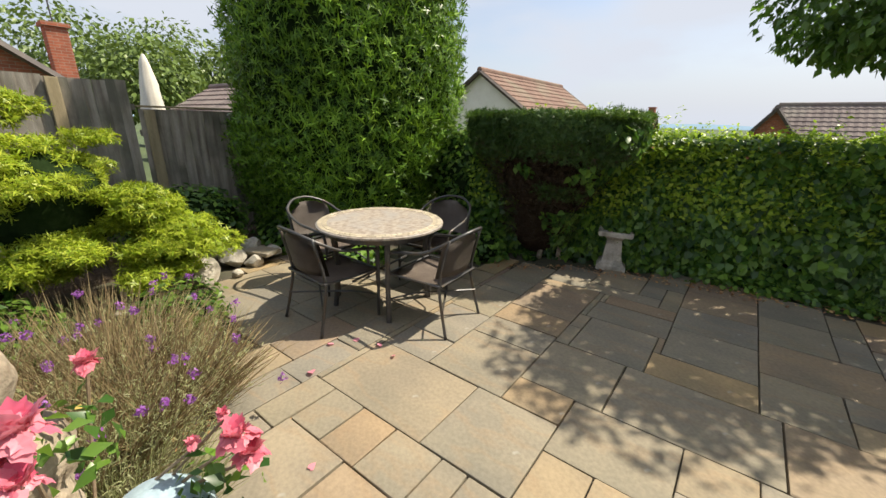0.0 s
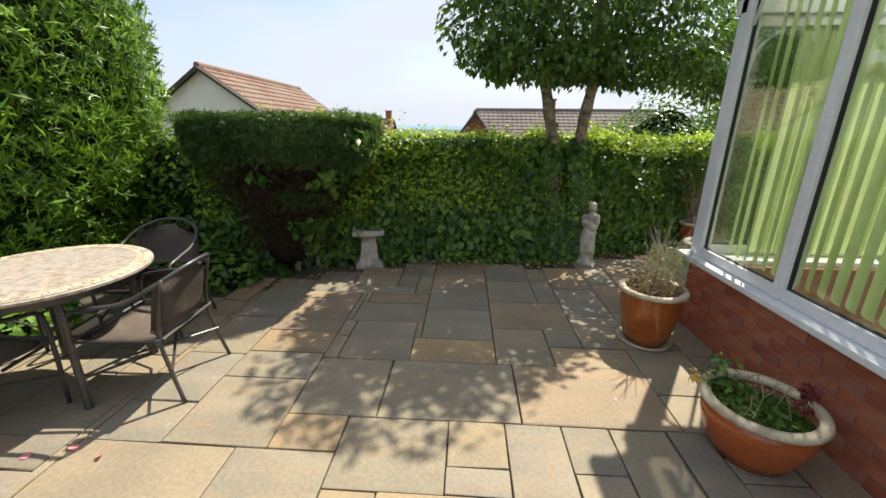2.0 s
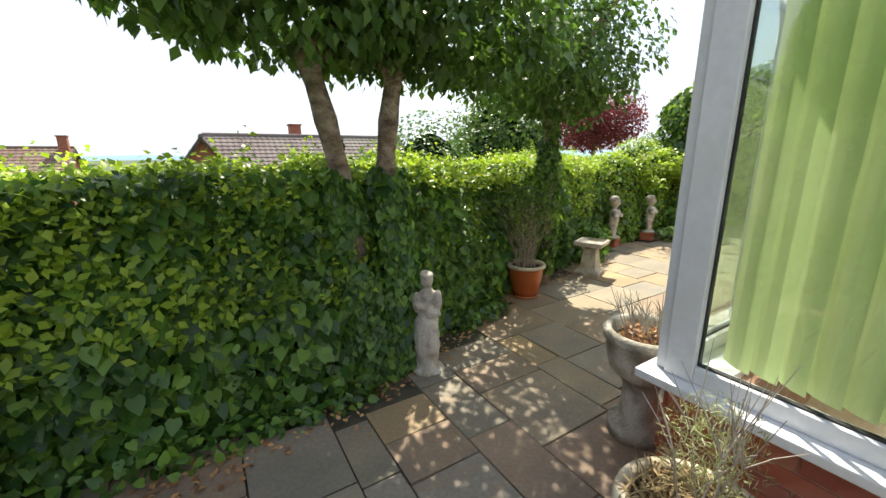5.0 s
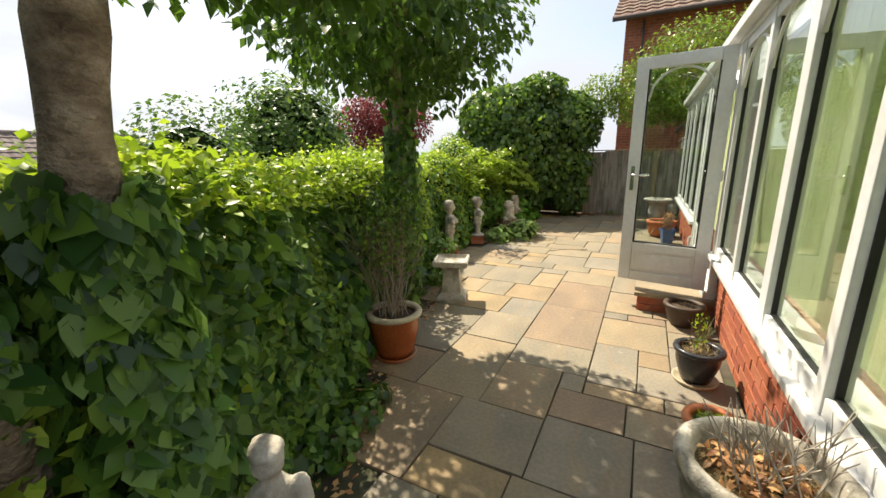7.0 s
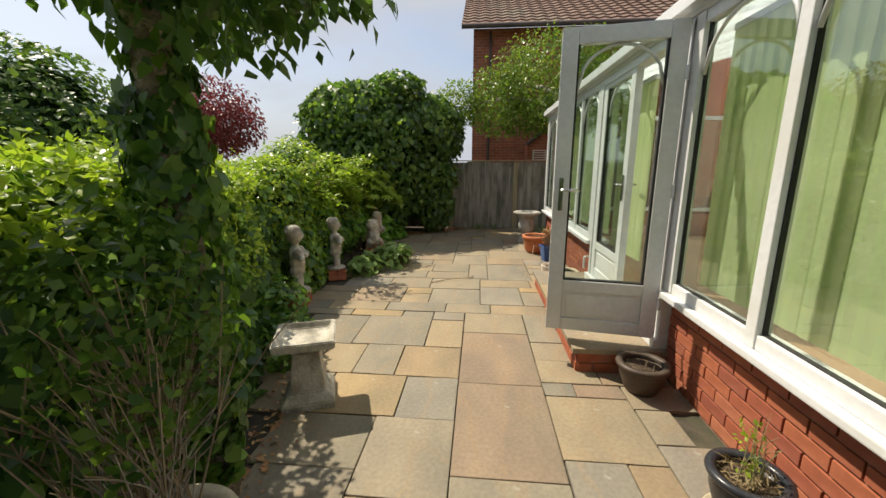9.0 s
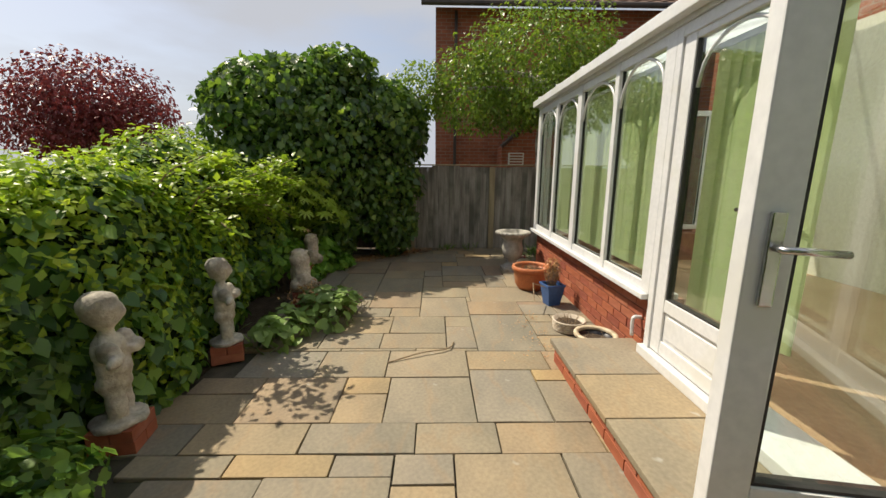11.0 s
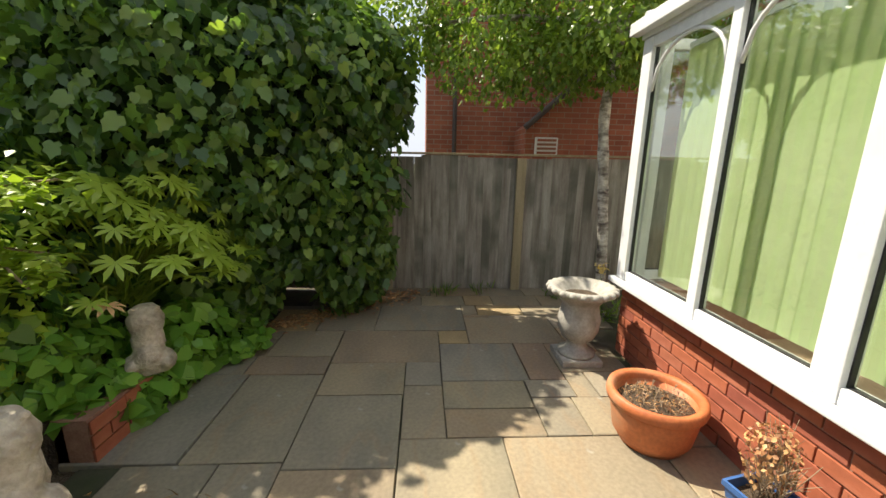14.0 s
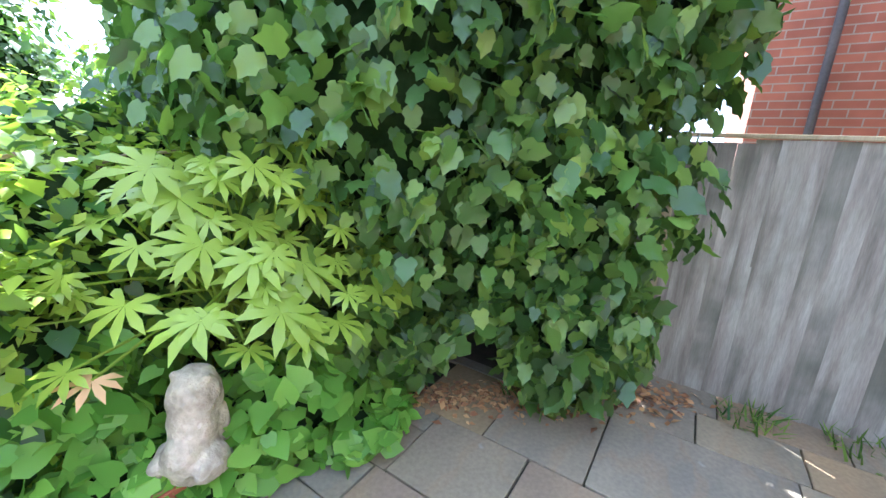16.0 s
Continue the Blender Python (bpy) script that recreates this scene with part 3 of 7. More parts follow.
def lay_bricks(wall, a, b, face, axis, z1, sign, row=0.075, z0=0.0):
    """Bricks along an outer face; axis 'x' or 'y' is the way the wall runs."""
    r = random.Random(hash((round(a, 2), round(face, 2))) % 1000)
    rows = int((z1 - z0 + 0.005) / row)
    for k in range(rows):
        s = a - (0.1125 if k % 2 else 0)
        while s < b - 0.02:
            p0, p1 = max(a, s), min(b, s + 0.215)
            if p1 - p0 > 0.03:
                ln = p1 - p0
                mid = (p0 + p1) / 2
                dep = 0.012
                off = face + sign * r.uniform(-0.002, 0.003)
                if axis == "x":
                    ob = new("brick", brick_mesh(ln, dep, 0.065))
                    ob.location = (mid, off, z0 + 0.0325 + k * row)
                else:
                    ob = new("brick", brick_mesh(dep, ln, 0.065))
                    ob.location = (off, mid, z0 + 0.0325 + k * row)
                ob.parent = wall
            s += 0.225


wall_w = brick_wall("wall_west", WX + 0.0, WX + 0.20, -2.6, NY - 0.05, SILL_Z - 0.04, "y", -1, "low red brick wall under the bay windows")
wall_n1 = brick_wall("wall_north_1", WX + 0.2, DOOR0 - 0.03, NY - 0.25, NY - 0.05, SILL_Z - 0.04, "x", 1, "low red brick wall beside the step")
wall_n2 = brick_wall("wall_north_2", DOOR1 + 0.03, EX, NY - 0.25, NY - 0.05, SILL_Z - 0.04, "x", 1, "low red brick wall in warm sun")
wall_e = brick_wall("wall_east", EX - 0.2, EX, 0.0, NY - 0.25, SILL_Z - 0.04, "y", 1, "low red brick end wall")


def sill(name, x0, x1, y0, y1):
    tagged(part(name, box_bm(x0, x1, y0, y1, SILL_Z - 0.04, SILL_Z, 0.008), M_UPVC), "white plastic window sill board", "sill", kind="structure")


sill("sill_west", WX - 0.09, WX + 0.16, -2.6, NY + 0.06)
sill("sill_north_1", WX + 0.162, DOOR0 - 0.02, NY - 0.2, NY + 0.06)
sill("sill_north_2", DOOR1 + 0.02, EX + 0.05, NY - 0.2, NY + 0.06)


def frame_piece(parent, name, x0, x1, y0, y1, z0, z1, mat=None, label=""):
    return part(name, box_bm(x0, x1, y0, y1, z0, z1, 0.006 if mat is None else 0.0), mat or M_UPVC, parent, label)


def arch_bar(parent, ax, a, b, face, z, drop=0.27, depth=0.02):
    """The slim white arch across the top of a pane."""
    pts = []
    for i in range(17):
        u = i / 16
        s = a + (b - a) * u
        zz = z - drop * (1 - math.sqrt(max(0.0, 1 - (2 * u - 1) ** 2)))
        pts.append((s, face, zz) if ax == "x" else (face, s, zz))
    part("arch_bar", tube(pts, 0.011, 6), M_UPVC, parent, smooth=True)


def window_run(name, ax, face, posts, sign, label, z0=SILL_Z, z1=HEAD_Z, wide=(), arches=True, mid=None):
    """Glazing between posts along an axis: posts, rails, gaskets, panes and arches."""
    w = tagged(new(name), label, "window", kind="structure")

    def piece(nm, s0, s1, d0, d1, a, b, mat=None):
        lo, hi = sorted((face + sign * d0, face + sign * d1))
        if ax == "x":
            return frame_piece(w, nm, s0, s1, lo, hi, a, b, mat)
        return frame_piece(w, nm, lo, hi, s0, s1, a, b, mat)
    for i, s in enumerate(posts):
        h = 0.055 if i in wide else 0.034
        piece("window_post", s - h, s + h, -0.05, 0.02, z0 + 0.002, z1 - 0.002)
    for i, (a, b) in enumerate(zip(posts, posts[1:])):
        ha = 0.055 if i in wide else 0.034
        hb = 0.055 if i + 1 in wide else 0.034
        a, b = a + ha, b - hb
        piece("bottom_rail", a + 0.001, b - 0.001, -0.05, 0.014, z0 + 0.001, z0 + 0.07)
        piece("top_rail", a + 0.001, b - 0.001, -0.05, 0.014, z1 - 0.07, z1 - 0.001)
        for s0, s1, q0, q1 in ((a, a + 0.007, z0 + 0.07, z1 - 0.07), (b - 0.007, b, z0 + 0.07, z1 - 0.07), (a + 0.007, b - 0.007, z0 + 0.07, z0 + 0.077)):
            piece("gasket", s0, s1, -0.03, -0.008, q0, q1, M_GASKET)
        g = piece("pane", a + 0.005, b - 0.005, -0.026, -0.020, z0 + 0.065, z1 - 0.065, M_GLASS)
        g.visible_shadow = False
        if arches:
            arch_bar(w, ax, a + 0.01, b - 0.01, face + sign * -0.004, z1 - 0.075)
    return w


WEST_Z = 2.52
window_run("window_1", "y", WX, [-2.5, -1.6, -0.75, 0.1, 0.87, 1.62, 2.38, 3.2], -1, "tall white framed conservatory window over brick", z1=WEST_Z, wide=(7,))
window_run("window_2", "x", NY, [1.985, 2.60, 3.37, 4.13, 4.92], 1, "tall white framed conservatory window with arched bars", wide=(0, 2, 4))
window_run("window_3", "x", NY, [6.76, 7.48, 8.29, 9.03, 9.80], 1, "sunlit white framed conservatory window with arched bars", wide=(0, 2, 4))
window_run("window_4", "y", EX - 0.02, [0.1, 0.9, 1.7, 2.5, 3.16], 1, "white framed end window of the conservatory", arches=False)

# eaves and roof
eave = tagged(new("eaves"), "white plastic eaves beam and gutter", "eaves", kind="structure")
frame_piece(eave, "beam", WX - 0.02, EX + 0.02, NY - 0.09, NY + 0.03, HEAD_Z, HEAD_Z + 0.09)
frame_piece(eave, "beam", WX - 0.03, WX + 0.07, -2.6, NY + 0.03, WEST_Z, WEST_Z + 0.09)
frame_piece(eave, "gutter", WX + 0.02, EX + 0.06, NY + 0.03, NY + 0.10, HEAD_Z + 0.03, HEAD_Z + 0.11)
frame_piece(eave, "gutter", WX - 0.13, WX - 0.032, -2.6, NY + 0.03, WEST_Z + 0.03, WEST_Z + 0.11)
RIDGE_Z, RIDGE_Y = 3.25, 0.2
roof = tagged(new("conservatory_roof"), "pale translucent sheet roof with white bars", "roof", kind="structure")
bm = bmesh.new()
for a in (0.0, 0.018):
    vs = [bm.verts.new(p) for p in ((WX, NY, HEAD_Z + 0.10 + a), (EX, NY, HEAD_Z + 0.10 + a), (EX, RIDGE_Y, RIDGE_Z + a), (WX, RIDGE_Y, RIDGE_Z + a))]
    bm.faces.new(vs)
part("roof_sheet", bm, M_POLY, roof)
for i in range(11):
    x = WX + 0.05 + i * (EX - WX - 0.1) / 10
    part("roof_bar", tube([(x, NY + 0.05, HEAD_Z + 0.13), (x, RIDGE_Y, RIDGE_Z + 0.04)], 0.028, 6), M_UPVC, roof)
tagged(part("indoor_floor", box_bm(WX + 0.2, EX - 0.2, 0.0, NY - 0.25, -0.02, 0.17), M_FLOOR_IN), "wooden floor inside the conservatory", "floor", kind="structure")
tagged(part("wall_inside", box_bm(WX + 0.2, EX - 0.02, 0.004, 0.03, 0.171, 3.1), M_PLASTER), "pale plastered wall inside the conservatory", "wall", kind="structure")
tagged(part("wall_house", box_bm(WX + 0.1, 11.2, -0.3, 0.0, -0.05, 5.2), M_FARBRICK), "red brick back wall of the house", "wall", kind="structure")


# vertical blinds behind the glass
def blinds(name, ax, face, a, b, sign, turn, z1=HEAD_Z - 0.1, z0=SILL_Z + 0.06, w=0.127, pitch=0.086):
    t = thing(name, (0, 0, 0), "pale green vertical fabric blinds hanging behind the glass", "blinds")
    part("head_rail", box_bm(a, b, face + sign * 0.02, face + sign * 0.06, z1, z1 + 0.035) if ax == "x" else box_bm(face + sign * 0.02, face + sign * 0.06, a, b, z1, z1 + 0.035), M_UPVC, t)
    r = random.Random(3)
    s = a + 0.05
    me = None
    while s < b - 0.03:
        if me is None:
            bm = bmesh.new()
            cols = []
            for i in range(4):
                u = i / 3 - 0.5
                cols.append([bm.verts.new((u * w, 0.012 * (1 - 4 * u * u), z)) for z in (0, z1 - z0)])
            for c0, c1 in zip(cols, cols[1:]):
                bm.faces.new((c0[0], c1[0], c1[1], c0[1]))
            me = mesh_of("slat", bm)
            me.materials.append(M_BLIND)
        ob = new("slat", me)
        ang = turn + r.uniform(-6, 6)
        ob.matrix_world = pose(s, face + sign * 0.04, z0, 0, 0, ang) if ax == "x" else pose(face + sign * 0.04, s, z0, 0, 0, 90 + ang)
        ob.parent = t
        s += pitch
    return t


blinds("blinds", "y", WX + 0.11, -2.4, 3.17, 1, -30, WEST_Z - 0.1)
blinds("blinds", "x", NY - 0.15, WX + 0.3, DOOR0 - 0.05, -1, 7)
blinds("blinds", "x", NY - 0.15, DOOR1 + 0.1, EX - 0.2, -1, 5)


def glazed_door(name, loc, rz, label, wid=0.78, hinge_left=True):
    d = tagged(new(name), label, "door", kind="structure")
    d.matrix_world = pose(*loc, 0, 0, rz)
    h = 2.0
    st = 0.10
    frame_piece(d, "stile", 0, st, -0.03, 0.03, 0, h)
    frame_piece(d, "stile", wid - st, wid, -0.03, 0.03, 0, h)
    frame_piece(d, "top_rail", st + 0.001, wid - st - 0.001, -0.028, 0.028, h - 0.10, h)
    frame_piece(d, "bottom_rail", st + 0.001, wid - st - 0.001, -0.028, 0.028, 0, 0.09)
    frame_piece(d, "middle_rail", st + 0.001, wid - st - 0.001, -0.028, 0.028, 0.29, 0.37)
    frame_piece(d, "door_panel", st + 0.001, wid - st - 0.001, -0.014, 0.014, 0.09, 0.29)
    frame_piece(d, "panel_moulding", st + 0.03, wid - st - 0.03, -0.02, 0.02, 0.115, 0.265)
    g = frame_piece(d, "pane", st - 0.005, wid - st + 0.005, -0.008, 0.008, 0.365, h - 0.095, M_GLASS)
    g.visible_shadow = False
    for a, b, c, e in ((st, st + 0.012, 0.37, h - 0.1), (wid - st - 0.012, wid - st, 0.37, h - 0.1), (st + 0.012, wid - st - 0.012, 0.37, 0.38)):
        frame_piece(d, "gasket", a, b, -0.02, 0.02, c, e, M_GASKET)
    arch_bar(d, "x", st + 0.01, wid - st - 0.01, 0.0, h - 0.11, 0.25)
    hx = wid - st / 2
    for s in (-1, 1):
        hp = part("handle_plate", box_bm(hx - 0.016, hx + 0.016, s * 0.030 if s > 0 else -0.042, 0.042 if s > 0 else -0.030, 0.86, 1.08, 0.004), M_CHROME, d, "grey metal handle plate")
        part("handle", tube([(hx, s * 0.035, 1.0), (hx, s * 0.075, 1.0), (hx - 0.03, s * 0.08, 1.0), (hx - 0.12, s * 0.078, 0.995)], 0.009, 8), M_CHROME, hp, "silver lever handle", True)
    for z in (0.25, 1.0, 1.7):
        part("hinge", tube([(-0.004, 0.034, z - 0.04), (-0.004, 0.034, z + 0.04)], 0.011, 8), M_UPVC, d)
    return d


glazed_door("door_1", (DOOR0 + 0.01, NY + 0.04, 0.25), 80, "white glazed door standing wide open over the step", wid=0.72)
glazed_door("door_2", (DOOR1 - 0.06, NY - 0.02, 0.25), 180, "white glazed door with green blind, shut", wid=0.80)
dfr = tagged(new("door_frame"), "white plastic door frame and threshold", "door frame", kind="structure")
frame_piece(dfr, "jamb", DOOR0 - 0.018, DOOR0 + 0.04, NY - 0.09, NY + 0.02, 0.18, HEAD_Z - 0.002)
frame_piece(dfr, "jamb", DOOR1 - 0.05, DOOR1 + 0.005, NY - 0.09, NY + 0.02, 0.18, HEAD_Z - 0.002)
frame_piece(dfr, "head", DOOR0 + 0.041, DOOR1 - 0.051, NY - 0.09, NY + 0.02, 2.19, HEAD_Z - 0.002)
frame_piece(dfr, "threshold", DOOR0 - 0.02, DOOR1 + 0.03, NY - 0.25, NY + 0.05, 0.175, 0.24)
blinds("blinds", "x", NY - 0.13, 5.86, DOOR1 - 0.08, -1, 10, 2.1, 0.58)

# brick step with slab top
step = tagged(part("step", box_bm(4.92, 6.93, NY - 0.04, 3.83, -0.05, 0.135), M_MORTAR), "low brick step topped with stone slabs", "step", kind="structure")
sx = [4.90, 5.35, 5.98, 6.42, 6.96]
for a, b in zip(sx, sx[1:]):
    part("slab", box_bm(a + 0.004, b - 0.004, NY - 0.04, 3.87, 0.137, 0.175, 0.006), M_SLAB, step)


# ---- hedges and planting ----
def plant(name, loc, label, category="shrub", kind="", group=""):
    return thing(name, loc, label, category, 0, group, kind)


HEDGE = ((-2.6, 3.9), (-1.2, 4.38), (-0.3, 4.62), (1.2, 4.85), (2.1, 5.15), (3.0, 5.6), (4.4, 5.95), (6.0, 6.6), (7.5, 6.9))


def hedge_front(x):
    return np.interp(x, [p[0] for p in HEDGE], [p[1] for p in HEDGE])


def hedge_top(x):
    return np.interp(x, [-2.6, 0, 2.2, 3.2, 4.5, 6.0, 7.5], [1.38, 1.42, 1.40, 1.38, 1.42, 1.4, 1.3])


def slope(x):
    """How far the hedge leans back towards its top."""
    return np.interp(x, [-2.6, 1.5, 2.6, 7.5], [0.25, 0.3, 0.75, 0.75])


hedge = plant("ivy_hedge", (0, 0, 0), "dense clipped mixed hedge grown through with ivy", "hedge")
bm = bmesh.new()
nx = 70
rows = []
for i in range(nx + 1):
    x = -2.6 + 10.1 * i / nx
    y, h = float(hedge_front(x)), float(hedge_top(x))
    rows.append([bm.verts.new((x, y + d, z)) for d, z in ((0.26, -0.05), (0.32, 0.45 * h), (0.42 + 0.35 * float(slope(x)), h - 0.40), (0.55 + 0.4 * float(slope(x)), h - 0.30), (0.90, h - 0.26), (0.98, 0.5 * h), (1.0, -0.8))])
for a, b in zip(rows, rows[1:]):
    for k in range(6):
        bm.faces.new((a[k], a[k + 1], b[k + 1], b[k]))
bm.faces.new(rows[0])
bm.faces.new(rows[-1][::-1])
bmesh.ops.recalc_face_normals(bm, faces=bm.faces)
# added opaque body, coloured as the shade behind the leaves
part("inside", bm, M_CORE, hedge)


def hedge_cloud(n, z0=0.0, z1=1.0, seed=2):
    x = rng.uniform(-2.6, 7.5, n)
    z = rng.uniform(z0, z1, n) * hedge_top(x)
    y = hedge_front(x)
    P = np.stack([x, y, z], 1)
    k = lumps(P, 2.6, seed)
    P[:, 1] += -0.13 * k + np.abs(rng.normal(0, 0.10, n)) + slope(x) * np.maximum(0, z / hedge_top(x) - 0.35) ** 1.5
    N = np.stack([0 * x, 0 * x - 0.85, 0.25 + 0.7 * z / hedge_top(x)], 1)
    return P, N


def hedge_roof(n, seed=4):
    x = rng.uniform(-2.6, 7.5, n)
    d = rng.uniform(0.0, 1.05, n)
    P = np.stack([x, hedge_front(x) + 0.05 + d, hedge_top(x) - 0.16 * np.exp(-d * 6)], 1)
    P[:, 2] += 0.09 * lumps(P, 3.0, seed) + np.abs(rng.normal(0, 0.05, n)) - 0.04
    return P, np.tile([[0, -0.25, 0.9]], (n, 1))


P, N = hedge_cloud(19000)
part("ivy_leaves", leaves(P, N, 0.085, "ivy", np.tile([[0, -0.3, -1.0]], (len(P), 1)), 0.45), M_L_IVY, hedge)
P, N = hedge_cloud(12000, 0.15, 1.0, 9)
part("hedge_leaves", leaves(P, N, 0.055, "ovate", None, 0.6), M_L_HEDGE, hedge)
# upper face and top take the leaf colour with sunlight painted in
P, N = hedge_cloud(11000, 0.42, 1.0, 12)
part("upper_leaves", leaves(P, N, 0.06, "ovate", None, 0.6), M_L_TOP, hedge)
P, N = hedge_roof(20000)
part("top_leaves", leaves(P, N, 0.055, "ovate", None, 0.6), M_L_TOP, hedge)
tall = rng.integers(0, len(P), 260)
Q = []
for i in tall:
    hgt = rng.uniform(0.05, 0.24)
    for k in range(9):
        Q.append(P[i] + np.array([0.03 * math.sin(k * 2.4), 0.03 * math.cos(k * 2.4), hgt * k / 9]))
Q = np.array(Q)
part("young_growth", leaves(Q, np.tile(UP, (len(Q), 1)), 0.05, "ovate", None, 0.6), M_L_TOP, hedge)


def shrub(name, blobs, n, size, shape, mat, label, category="shrub", shell=0.72, core=0.8, rough=0.16, up=0.4, jitter=0.45, along=None, coremat=None, gaps=0.0, seed=1, core_sub=3):
    t = plant(name, (0, 0, 0), label, category)
    if core:
        # opaque filler that closes gaps, its dark colour painted as inner shade
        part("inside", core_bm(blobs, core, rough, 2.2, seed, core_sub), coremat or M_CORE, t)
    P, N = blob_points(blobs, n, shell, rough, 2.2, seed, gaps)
    keep = P[:, 2] > -0.02
    P, N = P[keep], N[keep]
    A = None if along is None else np.tile([along], (len(P), 1)) + 0.6 * N
    part("leaves", leaves(P, N + up * UP, size, shape, A, jitter), mat, t)
    return t


# tall columnar conifer beside the table
shrub("tall_conifer", [((-4.55, 3.75, 2.2), (1.55, 1.45, 3.4)), ((-4.9, 3.8, 1.0), (1.5, 1.4, 1.6))], 66000, 0.15, "spray", M_L_THUJA, "tall bright green conifer with feathery sprays", "conifer", 0.84, 0.87, 0.10, 0.25, 0.6, (0, 0, 0.9), core_sub=4)
# clipped dark conifer block
cb = plant("clipped_conifer", (0, 0, 0), "dark flat-topped clipped conifer with bare brown sides", "conifer")
# filler body with the inner shade painted in dark brown
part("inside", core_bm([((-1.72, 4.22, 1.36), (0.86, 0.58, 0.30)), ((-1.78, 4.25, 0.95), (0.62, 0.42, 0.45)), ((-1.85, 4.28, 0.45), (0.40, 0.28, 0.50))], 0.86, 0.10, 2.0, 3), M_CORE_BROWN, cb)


def clipped_points(n, z0, z1, depth):
    """Places in the outer skin of a flat-topped head that is undercut towards its foot."""
    z = rng.uniform(z0, z1, n)
    a = rng.uniform(0, 6.283, n)
    c, q = np.cos(a), np.sin(a)
    k = (np.abs(c) ** 3.4 + np.abs(q) ** 3.4) ** (-1 / 3.4)
    half = np.interp(z, [0.1, 0.55, 1.0, 1.25, 1.45, 1.58, 1.66], [0.30, 0.40, 0.66, 0.92, 1.0, 0.95, 0.80])
    inner = 1 - depth * np.abs(rng.normal(0, 1, n))
    x, y = -1.72 - 0.10 * (1 - half) + 0.91 * half * k * c * inner, 4.22 + 0.68 * half * k * q * inner
    P = np.stack([x, y, z], 1)
    N = unit(np.stack([c, q, np.interp(z, [0.3, 1.2, 1.5, 1.66], [-0.6, -0.35, 0.4, 1.5])], 1))
    return P + 0.045 * lumps(P, 4, 3)[:, None] * N, N


P, N = clipped_points(17000, 1.18, 1.60, 0.05)
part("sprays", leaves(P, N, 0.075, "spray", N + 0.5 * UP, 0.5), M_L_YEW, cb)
x, y = rng.uniform(-2.62, -0.80, 15000), rng.uniform(3.58, 4.86, 15000)
keep = (np.abs((x + 1.72) / 0.93) ** 4 + np.abs((y - 4.22) / 0.64) ** 4) < 1
P = np.stack([x, y, 1.57 + 0.04 * rng.normal(0, 0.5, len(x))], 1)[keep]
P[:, 2] += 0.035 * lumps(P, 3.5, 6)
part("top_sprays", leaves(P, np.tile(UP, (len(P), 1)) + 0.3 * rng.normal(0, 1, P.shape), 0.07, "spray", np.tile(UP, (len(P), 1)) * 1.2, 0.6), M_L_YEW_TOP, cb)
P, N = clipped_points(9000, 0.25, 1.32, 0.10)
part("bare_growth", leaves(P, np.cross(N, rng.normal(0, 1, N.shape)), 0.16, "stem", N + 0.9 * UP, 0.3), M_L_BARE, cb)
P, N = clipped_points(8000, 0.75, 1.3, 0.07)
keep = lumps(P, 3.0, 31) > 0.0
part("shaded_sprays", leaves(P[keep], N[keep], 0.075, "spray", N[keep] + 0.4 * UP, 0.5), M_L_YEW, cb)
P, N = clipped_points(3200, 0.5, 1.3, 0.08)
part("dead_sprays", leaves(P, N, 0.07, "spray", N + 0.5 * UP, 0.5), M_L_BARE, cb)
for k, (x, y) in enumerate(((-2.0, 4.25), (-1.75, 4.2), (-1.55, 4.3))):
    part("trunk", tube(curve_pts([(x, y, -0.05), (x + 0.05, y, 0.4), (x + 0.25 * (k - 0.8), y - 0.05, 1.2)], 4), 0.035, 7), M_BARK, cb, smooth=True)
P, N = clipped_points(3400, 0.05, 1.5, 0.02)
keep = (lumps(P, 2.6, 17) > 0.22 + 0.5 * np.clip(P[:, 2] - 1.2, 0, 1)) & (N[:, 1] < 0.2)
part("climbing_ivy", leaves(P[keep] + 0.04 * N[keep], N[keep], 0.075, "ivy", np.tile([[0, 0, -1.0]], (int(keep.sum()), 1)), 0.45), M_L_IVY, cb)
x = rng.uniform(-2.3, -1.0, 500)
P = np.stack([x, 3.9 + 0.5 * rng.uniform(0, 1, 500), 1.56 + 0.16 * rng.uniform(0, 1, 500) ** 2], 1)
keep = lumps(P, 5.0, 21) > 0.35
part("young_shoots", leaves(P[keep], np.tile(UP, (int(keep.sum()), 1)), 0.05, "ovate", None, 0.7), M_L_TOP, cb)
# golden cypress and the planting under it
r = random.Random(31)
tiers = []
for k in range(46):
    u = r.random()
    a = r.uniform(0, 6.28)
    z = 0.30 + 1.35 * u
    q = (0.70 - 0.38 * u) * math.sqrt(r.random())
    tiers.append(((-4.22 - 0.25 * u + q * math.cos(a) + 0.25 * (1 - u), 0.62 - 0.25 * u + q * math.sin(a) + 0.18 * (1 - u), z), (r.uniform(0.16, 0.30), r.uniform(0.16, 0.30), r.uniform(0.05, 0.09))))
tiers += [((-3.75, 1.15, 0.62), (0.33, 0.3, 0.10)), ((-3.6, 1.3, 0.48), (0.3, 0.26, 0.09)), ((-3.85, 1.0, 0.8), (0.3, 0.3, 0.1)), ((-4.6, 0.2, 1.6), (0.25, 0.25, 0.16))]
gc = shrub("golden_cypress", tiers, 30000, 0.085, "spray", M_L_GOLD, "golden yellow spreading cypress with layered branches", "shrub", 0.3, 0.0, 0.3, 0.5, 0.5, (0.25, 0.15, 0.35))
# small filler core, coloured as shade under the tiers
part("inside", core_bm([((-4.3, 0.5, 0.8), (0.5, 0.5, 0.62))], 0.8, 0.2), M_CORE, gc)
